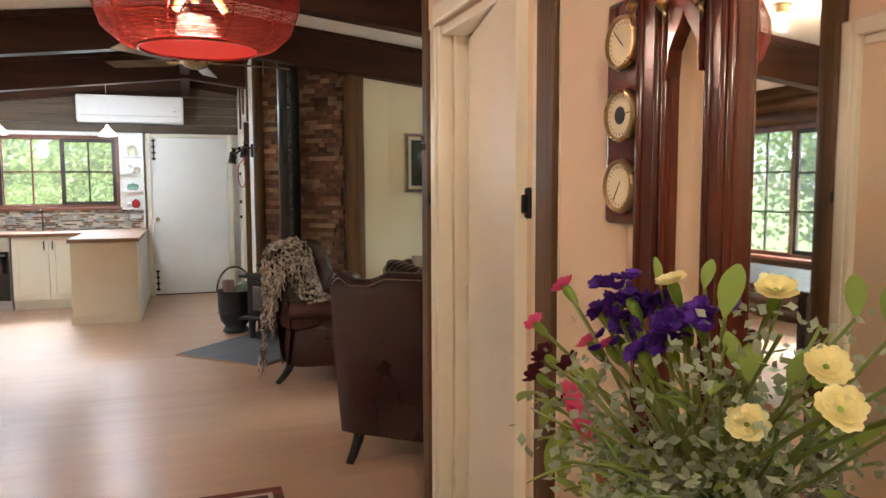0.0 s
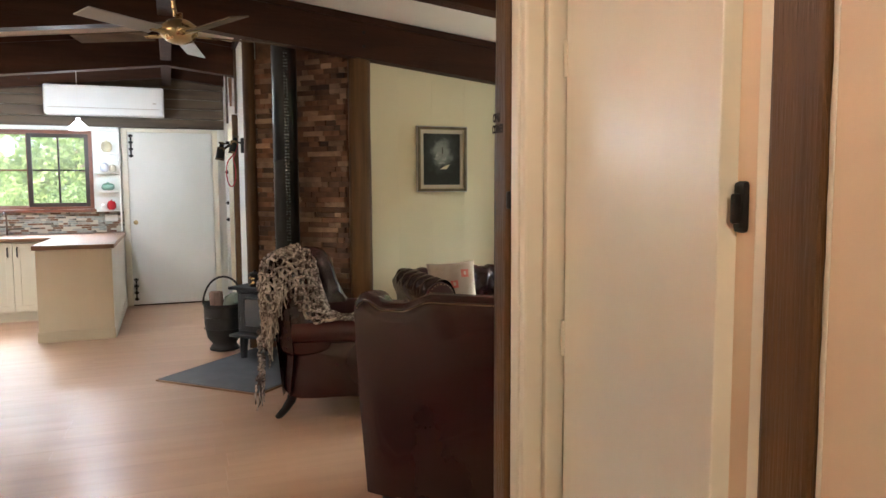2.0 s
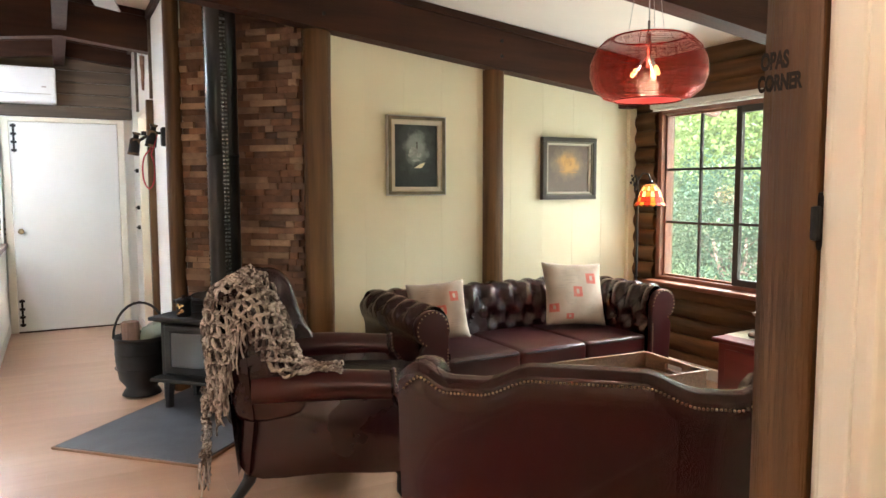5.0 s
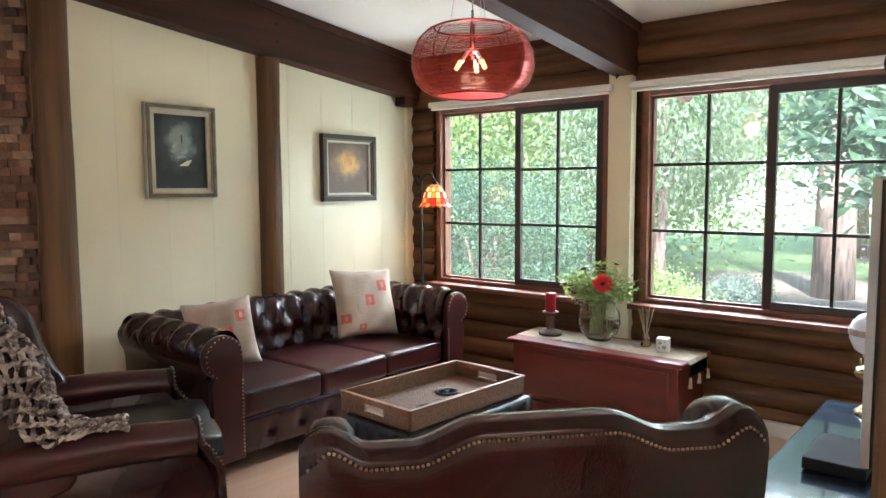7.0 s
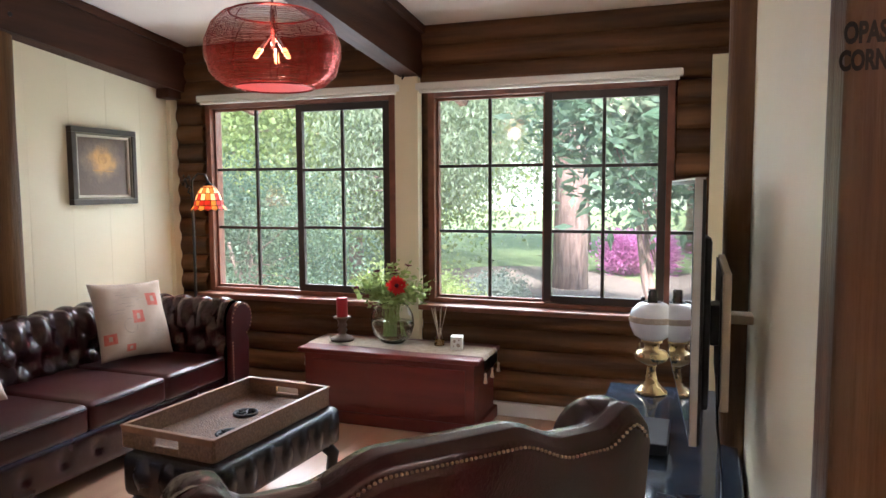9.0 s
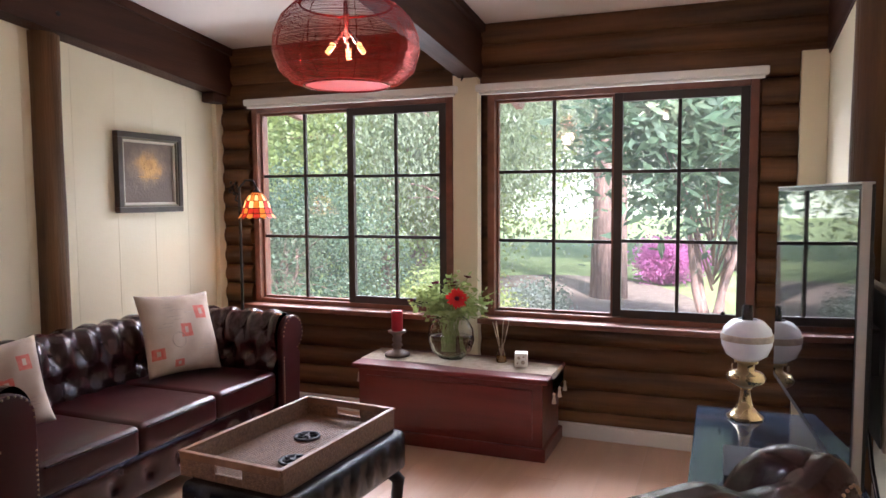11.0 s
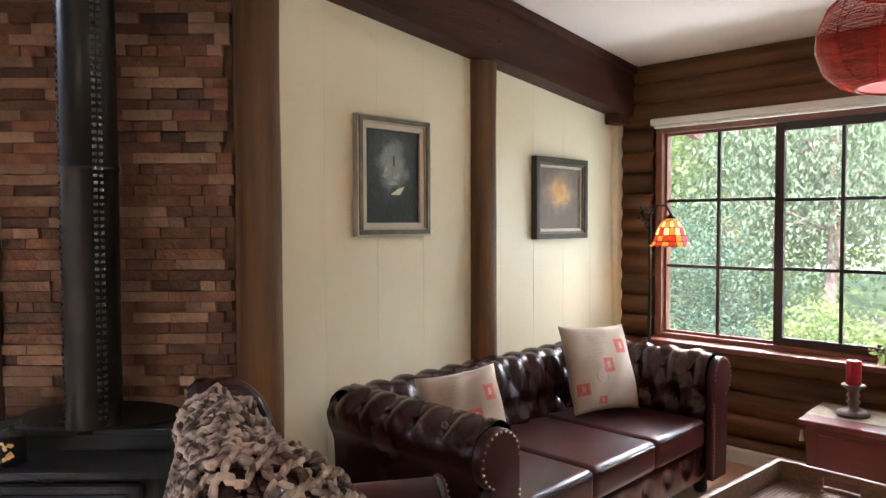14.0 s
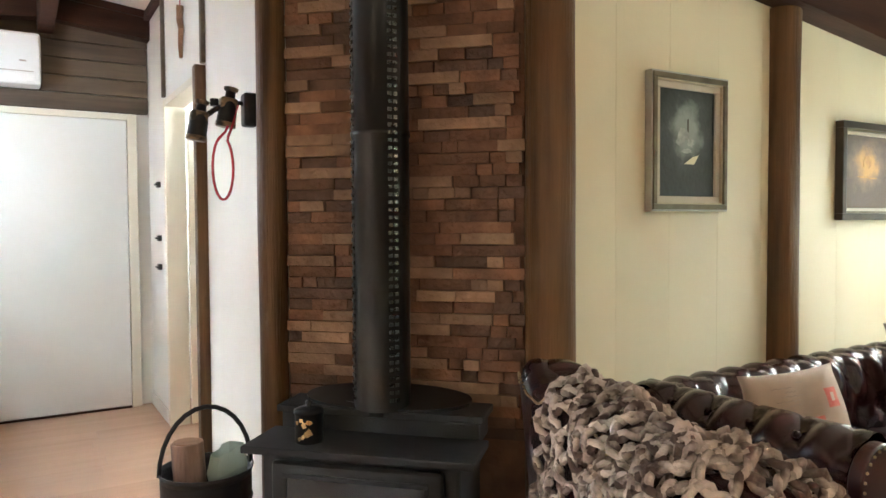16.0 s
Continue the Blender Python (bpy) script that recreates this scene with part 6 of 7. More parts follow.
tool = thing("stove_tool", "thin grey metal stove key lying on the stove top", "tool", DIAG @ T(-0.05, -0.21, 0.70))
part("rod", tube([(-0.16, 0.06, 0.004), (-0.09, 0.0, 0.006), (0.03, -0.03, 0.006), (0.06, -0.03, 0.006)], 0.005, 6), STEEL, tool)
bk = thing("coal_bucket", "black iron coal scuttle with a hoop handle beside the stove", "bucket", T(0.40, 7.32, 0))
part("body", lathe([(0.10, 0.0), (0.13, 0.01), (0.115, 0.04), (0.10, 0.06), (0.145, 0.12), (0.165, 0.25), (0.168, 0.40), (0.176, 0.42), (0.17, 0.42), (0.158, 0.25), (0.135, 0.13), (0.0, 0.12)], 30), IRON, bk, smooth=True)
for z in (0.2, 0.3):
    part("band", tube([(0.166 * math.cos(2 * math.pi * i / 28), 0.166 * math.sin(2 * math.pi * i / 28), z) for i in range(29)], 0.005, 6), IRON, bk)
part("handle", tube([(0.17 * math.cos(math.pi * k / 14), 0.0, 0.41 + 0.24 * math.sin(math.pi * k / 14)) for k in range(15)], 0.009, 8), IRON, bk, smooth=True)
lg = thing("firewood", "split firewood log standing in the bucket", "firewood", T(0.36, 7.35, 0.13))
part("bark", tube([(0, 0, 0), (-0.02, 0.02, 0.38)], 0.06, 12), BARK, lg)
part("end_grain", lathe([(0.0, 0.381), (0.05, 0.381), (0.05, 0.384), (0, 0.384)], 12, m=T(-0.02, 0.02, 0)), TRAYWOOD, lg)
nb = thing("kindling_bag", "crumpled clear bag of kindling in the bucket", "bag", T(0.47, 7.26, 0.40))
part("bag", sheet(14, 8, lambda u, v: ((0.07 + 0.02 * math.sin(5 * u * 6.28)) * math.cos(2 * math.pi * u) * (1 - 0.4 * abs(v - 0.5)), (0.06 + 0.015 * math.sin(7 * u * 6.28)) * math.sin(2 * math.pi * u) * (1 - 0.4 * abs(v - 0.5)), 0.15 * v - 0.06 + 0.02 * math.sin(9 * u)), closed_u=True), LEAF_D, nb, "grey translucent plastic")

# binoculars on the wall
BRASSWORN = mat("worn brass and black lacquer", (0.20, 0.13, 0.07), (0.03, 0.025, 0.02), 0.35, 0.7, scale=22, bump=0.1, contrast=(0.42, 0.58))
bn = thing("binoculars", "old brass and black binoculars on the wall, red strap", "binoculars", T(0.50, 7.47, 1.80))
part("peg", tube([(0.158, 0, 0.03), (0.04, 0, 0.035)], 0.009, 8), BLACKMETAL, bn)
part("bracket", box(0.10, 0.156, -0.035, 0.035, -0.06, 0.075, 0.014, segments=3), BLACKMETAL, bn, "black wall bracket", smooth=True)
for x, z, tilt in ((0.045, 0.025, 10), (-0.07, -0.035, 10)):
    at = T(x, 0, z) @ pose(0, 0, 0, 0, tilt)
    b = part("barrel", lathe([(0.036, -0.088), (0.038, -0.08), (0.036, -0.02), (0.033, 0.0), (0.026, 0.012), (0.020, 0.03), (0.019, 0.055)], 20, m=at), BLACKMETAL, bn, smooth=True)
    part("objective_ring", lathe([(0.040, -0.092), (0.040, -0.076), (0.036, -0.074)], 20, m=at), BRASSWORN, b, smooth=True)
    part("prism_housing", box(-0.036, 0.030, -0.028, 0.028, -0.022, 0.024, 0.012, segments=3, m=at), BRASSWORN, b, smooth=True)
    part("eyepiece", lathe([(0.020, 0.05), (0.028, 0.056), (0.030, 0.066), (0.024, 0.068), (0.0, 0.064)], 18, m=at), BRASSWORN, b, smooth=True)
part("bridge", tube([(-0.05, 0, -0.03), (-0.01, 0, 0.0), (0.03, 0, 0.02)], 0.011, 8), BRASSWORN, bn)
part("focus_wheel", lathe([(0.0, -0.014), (0.017, -0.014), (0.017, 0.014), (0.0, 0.014)], 16, m=T(-0.012, 0, 0.028)), BLACKMETAL, bn)
part("strap", tube([(0.075, -0.02, 0.02), (0.05, -0.04, -0.06), (0.03, -0.04, -0.11)] + [(0.008 + 0.040 * math.sin(q), -0.04, -0.235 + 0.125 * math.cos(q)) for q in [0.5 + 5.4 * k / 20 for k in range(21)]] + [(0.02, -0.04, -0.09), (0.06, -0.02, 0.0)], 0.0055, 6), REDWAX, bn, "thin red leather strap", smooth=True)

# ---- things: kitchen ----
kd = thing("door_3", "white ledged kitchen door, closed, with black iron bolts", "door")
kd["kind"] = "structure"
part("slab", box(-0.46, 0.50, NORTH - 0.05, NORTH - 0.012, 0.012, 2.10, 0.004), WHITE, kd)
part("frame", box(-0.53, -0.464, NORTH - 0.06, NORTH - 0.002, 0, 2.15, 0.004), WHITEPAINT, kd)
part("frame", box(0.504, 0.57, NORTH - 0.06, NORTH - 0.002, 0, 2.15, 0.004), WHITEPAINT, kd)
part("frame", box(-0.464, 0.504, NORTH - 0.06, NORTH - 0.002, 2.104, 2.15, 0.004), WHITEPAINT, kd)
part("threshold", box(-0.46, 0.50, NORTH - 0.07, NORTH - 0.004, 0.0, 0.011), BEAM, kd)
for z in (0.20, 1.94):
    bm = box(-0.435, -0.415, NORTH - 0.062, NORTH - 0.05, z - 0.14, z + 0.14, 0.003)
    for q in (-0.12, -0.04, 0.04, 0.12):
        box(-0.45, -0.40, NORTH - 0.068, NORTH - 0.05, z + q - 0.012, z + q + 0.012, 0.004, bm=bm)
    part("bolt", bm, BLACKMETAL, kd, "black iron tower bolt")
part("handle", ball(0.028, T(-0.40, NORTH - 0.085, 1.02)), BRASS, kd, smooth=True)


def cabinet(x0, x1, label):
    c = thing("base_cabinet", label, "cabinet", group="kitchen cabinets")
    part("body", box(x0, x1, 9.50, NORTH, 0.10, 0.865), CABINET, c)
    part("kick", box(x0, x1, 9.53, NORTH, 0.0, 0.10), CABINET, c)
    mid = (x0 + x1) / 2
    for a, b, hx in ((x0, mid, mid - 0.045), (mid, x1, mid + 0.045)):
        d = part("door", box(a + 0.003, b - 0.003, 9.482, 9.50, 0.11, 0.855, 0.002), CABINET, c)
        bm = bmesh.new()
        for q in ((a + 0.003, b - 0.003, 0.785, 0.855), (a + 0.003, b - 0.003, 0.11, 0.18), (a + 0.003, a + 0.07, 0.18, 0.785), (b - 0.07, b - 0.003, 0.18, 0.785)):
            box(q[0], q[1], 9.472, 9.483, q[2], q[3], 0.003, bm=bm)
        part("door_frame", bm, CABINET, d)
        part("handle", tube([(hx, 9.472, 0.71), (hx, 9.45, 0.72), (hx, 9.45, 0.80), (hx, 9.472, 0.81)], 0.007, 6), BLACKMETAL, d, "black bow handle")


cabinet(-1.98, -1.20, "cream shaker base cabinet with two doors and black handles")
cabinet(-3.40, -2.62, "cream shaker base cabinet with two doors and black handles")
ov = thing("oven", "stainless steel under bench oven with a long handle", "oven")
part("body", box(-2.60, -2.0, 9.50, NORTH, 0.0, 0.865), STEEL, ov)
part("door", box(-2.59, -2.01, 9.475, 9.50, 0.12, 0.70, 0.006), SCREEN, ov)
part("handle", tube([(-2.56, 9.44, 0.66), (-2.04, 9.44, 0.66)], 0.011, 8), STEEL, ov)
part("panel", box(-2.59, -2.01, 9.48, 9.50, 0.72, 0.86, 0.004), STEEL, ov)
pen = thing("peninsula_unit", "beige panelled bench end with a white side panel", "cabinet")
part("body", box(-1.18, -0.56, 8.24, NORTH, 0.0, 0.865), ENDPANEL, pen)
part("end_panel", box(-1.185, -0.545, 8.225, 8.24, 0.09, 0.862, 0.003), ENDPANEL, pen)
part("skirting", box(-1.195, -0.538, 8.212, 8.24, 0.0, 0.10, 0.006), ENDPANEL, pen)
part("side_panel", box(-0.559, -0.54, 8.242, NORTH, 0.0, 0.862, 0.003), WHITE, pen)
part("stile", box(-0.539, -0.532, 8.26, NORTH, 0.0, 0.10, 0.003), WHITE, pen)
wt = thing("worktop", "polished brown timber kitchen worktop, L shaped", "worktop")
part("slab", box(-3.42, -1.19, 9.45, NORTH, 0.867, 0.905, 0.005), WORKTOP, wt)
part("slab", box(-1.21, -0.52, 8.19, NORTH, 0.866, 0.906, 0.005), WORKTOP, wt)
splash = structure("trim_splashback", box(-3.42, -0.52, NORTH - 0.014, NORTH - 0.002, 0.907, 1.154), MATBOARD, "mosaic splashback of narrow grey and brown tiles")
TILE = mat("mosaic tiles", (0.42, 0.40, 0.36), (0.14, 0.12, 0.10), 0.2, scale=7, bump=0.03, contrast=(0.42, 0.58))
rnd = random.Random(12)
tile_meshes = []
for w in (0.05, 0.08, 0.11):
    for c in range(4):
        bm = box(-w / 2 + 0.0015, w / 2 - 0.0015, -0.004, 0.0, -0.0105, 0.0105)
        me = bpy.data.meshes.new("tile")
        bm.to_mesh(me)
        bm.free()
        me.materials.append((TILE, WORKTOP, MATBOARD, PALE)[c])
        tile_meshes.append((w, me))
n_tiles = 0
for j in range(10):
    x = -2.45
    while x < -0.60 and n_tiles < 295:
        w, me = rnd.choice(tile_meshes)
        t = new("tile", me)
        t.parent = splash
        t.matrix_basis = T(x + w / 2, NORTH - 0.014, 0.921 + 0.0244 * j)
        x += w
        n_tiles += 1
ac = thing("air_conditioner", "white wall mounted split air conditioner above the door", "air conditioner")
part("case", box(-1.305, -0.035, NORTH - 0.25, NORTH - 0.03, 2.275, 2.615, 0.03, segments=4), APPLIANCE, ac)
part("flap", box(-1.27, -0.07, NORTH - 0.256, NORTH - 0.2, 2.29, 2.35, 0.008), APPLIANCE, ac)
part("grille", box(-1.26, -0.08, NORTH - 0.252, NORTH - 0.24, 2.355, 2.36), INKGREY, ac)
part("lamp", box(-0.16, -0.12, NORTH - 0.253, NORTH - 0.245, 2.42, 2.43), INKGREY, ac)
shelf = thing("wall_shelf", "narrow white open shelf of kitchen bits beside the window", "shelf")
part("back", box(-0.82, -0.56, NORTH - 0.02, NORTH - 0.002, 1.16, 2.15), WHITE, shelf)
part("side", box(-0.565, -0.545, NORTH - 0.14, NORTH - 0.003, 0.908, 2.15, 0.002), WHITE, shelf)
for z in (1.17, 1.40, 1.62, 1.85, 2.12):
    part("board", box(-0.82, -0.566, NORTH - 0.13, NORTH - 0.021, z - 0.012, z + 0.008, 0.002), WHITE, shelf)
GREENC = mat("green glaze", (0.35, 0.55, 0.42), (0.25, 0.45, 0.33), 0.2)
REDC = mat("red glaze", (0.55, 0.03, 0.04), (0.42, 0.02, 0.03), 0.2)
for nm, lb, x, z, r, h, mt in (("tea_caddy", "red ceramic caddy on the shelf", -0.66, 1.178, 0.05, 0.10, REDC), ("storage_jar", "white ceramic jar on the shelf", -0.74, 1.178, 0.03, 0.07, WHITE), ("bowl", "green glass bowl on the shelf", -0.69, 1.408, 0.07, 0.08, GREENC), ("jar", "pale ceramic jar on the shelf", -0.72, 1.628, 0.045, 0.10, OPAL), ("jar", "pale ceramic jar on the shelf", -0.63, 1.628, 0.04, 0.08, MATBOARD), ("teapot", "cream teapot on the shelf", -0.69, 1.858, 0.06, 0.12, CREAM)):
    o = thing(nm, lb, "crockery", T(x, NORTH - 0.08, z))
    part("pot", lathe([(r * 0.6, 0), (r, h * 0.3), (r, h * 0.7), (r * 0.7, h), (r * 0.2, h * 1.05), (0, h * 1.05)], 18), mt, o, smooth=True)
    part("lid", ball(r * 0.2, T(0, 0, h * 1.1)), mt, o, smooth=True)
sw = thing("power_outlet", "white double power outlet on the tiles", "outlet")
part("plate", box(-0.74, -0.60, NORTH - 0.03, NORTH - 0.019, 1.04, 1.12, 0.004), WHITE, sw)
part("switch", box(-0.70, -0.68, NORTH - 0.034, NORTH - 0.029, 1.09, 1.105, 0.002), WHITE, sw)
tp = thing("sink_tap", "chrome swan neck tap at the sink", "tap", T(-1.75, NORTH - 0.12, 0.905))
part("spout", tube([(0, 0, 0), (0, 0, 0.20), (0, -0.04, 0.26), (0, -0.12, 0.26), (0, -0.14, 0.22)], 0.011, 8), CHROME, tp, smooth=True)
part("lever", tube([(0.0, 0, 0.05), (0.07, 0, 0.08)], 0.008, 6), CHROME, tp)
for x, z in ((-0.86, 2.03), (-1.95, 2.03)):
    kp = thing("kitchen_pendant", "small lit white glass pendant over the bench", "lamp", T(x, 9.05, z), "kitchen pendants")
    part("shade", lathe([(0.09, 0.0), (0.085, 0.03), (0.05, 0.07), (0.02, 0.09), (0.02, 0.12)], 22), COOLBULB, kp, "lit white glass shade", smooth=True)
    part("cord", tube([(0, 0, 0.12), (0, 0, ceil_z(x) - z)], 0.003, 5), WHITE, kp)
    lamp("kitchen_pendant_light", "POINT", T(x, 9.05, z - 0.08), 9, (0.86, 0.93, 1.0), 0.08)

fan = thing("ceiling_fan", "brass ceiling fan at rest, two blades coloured pale for reflected light", "fan", T(0.07, 5.1, 2.27))
part("motor", lathe([(0.0, -0.05), (0.04, -0.045), (0.075, -0.03), (0.10, 0.0), (0.10, 0.045), (0.06, 0.075), (0.02, 0.09), (0.02, 0.12)], 28), BRASS, fan, smooth=True)
part("rod", tube([(-0.02, 0, 0.1), (-0.05, 0, 0.42)], 0.013, 10), BRASS, fan)
for k, a in enumerate((8, 80, 152, 224, 296)):
    # two blades take pale silver in place of the light they reflect
    b = part("blade", box(0.17, 0.62, -0.055, 0.055, -0.004, 0.004, 0.003, m=pose(0, 0, 0.0, 0, 0, a) @ pose(0, 0, 0, 12)), SILVER if k % 2 else CLAD, fan, "thin fan blade")
    part("blade_iron", box(0.08, 0.20, -0.015, 0.015, -0.004, 0.006, 0.003, m=pose(0, 0, -0.004, 0, 0, a) @ pose(0, 0, 0, 12)), BRASS, b)

# pantry doorway
dp = thing("door_4", "cream painted pantry doorway with a dark timber edge, open", "door")
dp["kind"] = "structure"
part("jamb", box(0.645, 0.775, 9.50, 9.56, 0, 2.16, 0.004), WHITEPAINT, dp)
part("jamb", box(0.605, 0.775, 8.375, 8.443, 0, 2.17, 0.008), LOGUP, dp, "rough brown timber door post")
part("head", box(0.645, 0.775, 8.445, 9.50, 2.115, 2.16, 0.004), WHITEPAINT, dp)
part("slab", box(0.78, 1.56, 9.46, 9.495, 0.01, 2.10, 0.004), WHITEPAINT, dp)
for z in (1.05, 1.25, 1.62):
    kx = thing("latch", "small black iron latch on the wall", "latch", T(0.655, 9.80, z), "wall latches")
    part("plate", box(-0.02, 0.005, -0.03, 0.03, -0.02, 0.02, 0.004), BLACKMETAL, kx)
    part("bar", box(-0.035, -0.02, -0.05, 0.02, -0.006, 0.006, 0.003), BLACKMETAL, kx)
for y in (8.385, 9.53):
    structure("trim_pantry_wall", box(0.636, 0.659, y - 0.02, y + 0.02, 2.18, 2.88, 0.003), CLAD, "dark timber batten above the pantry doorway")
structure("trim_pantry_cornice", box(0.62, 0.658, 7.40, NORTH - 0.03, 2.815, 2.875, 0.004), BEAM, "dark timber cornice along the ceiling")
rk = thing("pantry_shelf", "white pantry shelving seen through the doorway", "shelf")
for z in (0.45, 0.9, 1.35, 1.8):
    part("board", box(1.25, 2.4, 8.62, 9.44, z, z + 0.02), WHITE, rk)
for x in (1.25, 2.38):
    part("side", box(x, x + 0.02, 8.62, 9.44, 0, 2.0), WHITE, rk)
rb = thing("red_bin", "red plastic bin in the pantry", "bin", T(1.05, 9.2, 0))
part("tub", lathe([(0.12, 0), (0.14, 0.02), (0.17, 0.55), (0.18, 0.56), (0.165, 0.56), (0.13, 0.03), (0, 0.03)], 24), REDC, rb, smooth=True)
part("lid", lathe([(0.18, 0.56), (0.185, 0.60), (0.1, 0.66), (0, 0.67)], 24), REDC, rb, smooth=True)
for k, (z, mt) in enumerate(((0.47, GREENC), (0.92, MATBOARD), (1.37, WHITE))):
    jr = thing("pantry_jar", "jar on the pantry shelf", "jar", T(1.36, 9.05, z), "pantry jars")
    part("pot", lathe([(0.05, 0), (0.06, 0.02), (0.06, 0.14), (0.045, 0.17)], 18), mt, jr, smooth=True)
    part("lid", lathe([(0.047, 0.17), (0.047, 0.19), (0, 0.195)], 18), BRASS, jr)
# area lamp added inside the pantry to brighten it; it has no window
lamp("pantry_daylight", "AREA", look((2.3, 9.0, 2.4), (1.2, 9.0, 1.0)), 30, (0.95, 1, 1), 0.6)
orn = thing("wall_ornament", "orange and red hanging ornament high on the wall", "ornament", T(0.64, 8.9, 2.45))
part("figure", tube([(0, 0, 0.16), (0, 0.02, 0.08), (0, -0.02, 0.02), (0, 0.01, -0.06), (0, 0, -0.14)], 0.022, 8, taper=0.5), TRAYWOOD, orn)
part("cord", tube([(0, 0, 0.14), (0, 0.0, 0.25)], 0.003), REDWAX, orn)

# ---- things: hall ----
bar = thing("barometer", "mahogany weather station board with three brass dials", "barometer", T(0.868, 1.25, 0))
part("board", box(-0.028, 0.0, -0.075, 0.075, 1.353, 1.81, 0.012, segments=3), MAHOGANY, bar)
for z in (1.432, 1.574, 1.718):
    mz = T(-0.028, 0, z) @ pose(0, 0, 0, 0, -90)
    d = part("bezel", lathe([(0.052, 0.0), (0.056, 0.008), (0.053, 0.018), (0.047, 0.022), (0.045, 0.012), (0.0, 0.012)], 32, m=mz), BRASS, bar, smooth=True)
    part("dial", lathe([(0.0, 0.0125), (0.0455, 0.0125), (0.0455, 0.0135), (0.0, 0.0135)], 32, m=mz), CREAM, d)
    bm = bmesh.new()
    for k in range(24):
        a = 2 * math.pi * k / 24
        box(0.036, 0.041, -0.0006, 0.0006, 0.0135, 0.0142, bm=bm, m=mz @ pose(0, 0, 0, 0, 0, math.degrees(a)))
    box(-0.010, 0.034, -0.001, 0.001, 0.0145, 0.0155, bm=bm, m=mz @ pose(0, 0, 0, 0, 0, 120 + 900 * (z - 1.4)))
    if 1.5 < z < 1.7:
        lathe([(0.0, 0.0136), (0.018, 0.0136), (0.018, 0.015), (0.0, 0.015)], 16, bm, mz)
    part("markings", bm, BLACKMETAL, d, "fine dial marks and hand")
MIRROR = mat("silvered mirror", (0.86, 0.87, 0.86), (0.85, 0.86, 0.85), 0.015, 1.0, bump=0)
hs = thing("hall_stand", "tall carved mahogany hall stand with mirrors and a table", "hall stand", T(0, 0.60, 0))
part("backboard", box(0.835, 0.872, -0.572, 0.572, 0.0, 2.28, 0.006), MAHOGANY, hs)
for s in (-1, 1):
    for a, b in ((0.466, 0.572), (0.304, 0.380)):
        pil = part("pilaster", box(0.806, 0.834, s * a, s * b, 0.82, 2.18, 0.006), MAHOGANY, hs, "fluted mahogany pilaster")
        for q in (0.12, 0.34, 0.82):
            y = s * (a + (b - a) * q)
            part("reed", tube([(0.806, y, 0.84), (0.806, y, 2.14)], 0.007, 8), MAHOGANY, pil, smooth=True)
    part("side_panel", box(0.826, 0.834, s * 0.381, s * 0.465, 0.83, 1.80), HALLCREAM, hs, "narrow pale panel under an arch")
    pts = [(s * 0.381, 2.16), (s * 0.381, 1.62)] + [(s * (0.423 - 0.042 * math.cos(math.pi * k / 10) ** 3), 1.64 + 0.085 * math.sin(math.pi * k / 10)) for k in range(1, 10)] + [(s * 0.465, 1.62), (s * 0.465, 2.16)]
    part("arch", prism(pts, 0.03, pose(0.812, 0, 0, 0, 0, 90), 0.003), MAHOGANY, hs)
    for y, z in ((0.374, 1.735), (0.470, 1.75), (0.560, 1.765)):
        mount = part("mount", lathe([(0, 0), (0.014, 0.004), (0.011, 0.012), (0, 0.017)], 14, m=T(0.795, s * y, z) @ pose(0, 0, 0, 0, -90), wave=lambda a, z: 0.2 * math.cos(4 * a)), BRASS, hs, "cast brass mount", smooth=True)
        part("drop", tube([(0.792, s * y, z - 0.008), (0.788, s * (y - 0.008), z - 0.022), (0.792, s * (y - 0.002), z - 0.036)], 0.006, 8, taper=0.4), BRASS, mount, smooth=True)
part("centre_mirror", box(0.826, 0.834, -0.303, 0.303, 0.83, 2.14), MIRROR, hs, "large bevelled mirror")
part("cornice", box(0.74, 0.872, -0.61, 0.61, 2.18, 2.26, 0.02, segments=3), MAHOGANY, hs)
part("table_top", box(0.385, 0.834, -0.50, 0.50, 0.76, 0.80, 0.010, segments=3), MAHOGANY, hs)
part("apron", box(0.42, 0.834, -0.46, 0.46, 0.62, 0.76, 0.004), MAHOGANY, hs)
for s in (-1, 1):
    part("leg", lathe([(0.03, 0), (0.035, 0.05), (0.022, 0.1), (0.034, 0.35), (0.024, 0.55), (0.034, 0.62)], 16, m=T(0.45, s * 0.42, 0)), MAHOGANY, hs, smooth=True)
vs = thing("ceramic_vase", "dark tall vase of flowers on the hall stand", "vase", T(0.495, 0.575, 0.80) @ Matrix.Diagonal((1.05, 1.05, 1.17, 1)))
part("body", lathe([(0.05, 0), (0.055, 0.01), (0.085, 0.10), (0.075, 0.18), (0.05, 0.22), (0.055, 0.235), (0.045, 0.235), (0.0, 0.2)], 28), PLASTIC, vs, smooth=True)
ob = thing("wooden_finial", "small polished orange brown timber ornament on the hall stand", "ornament", T(0.66, 1.02, 0.80))
part("body", lathe([(0.03, 0), (0.025, 0.03), (0.018, 0.09), (0.02, 0.16), (0.024, 0.20), (0.018, 0.225), (0, 0.23)], 18), TRAYWOOD, ob, smooth=True)

bouq = thing("hall_bouquet", "large bouquet of violet, pink and lemon flowers in the hall", "flowers", T(0.488, 0.56, 1.07) @ Matrix.Diagonal((0.8, 0.8, 0.8, 1)))
rnd = random.Random(42)
stems, leaves, gum = bmesh.new(), bmesh.new(), bmesh.new()
heads = {"violet": PURPLE, "pink": HOTPINK, "lemon": LEMON, "burgundy": DARKPETAL}


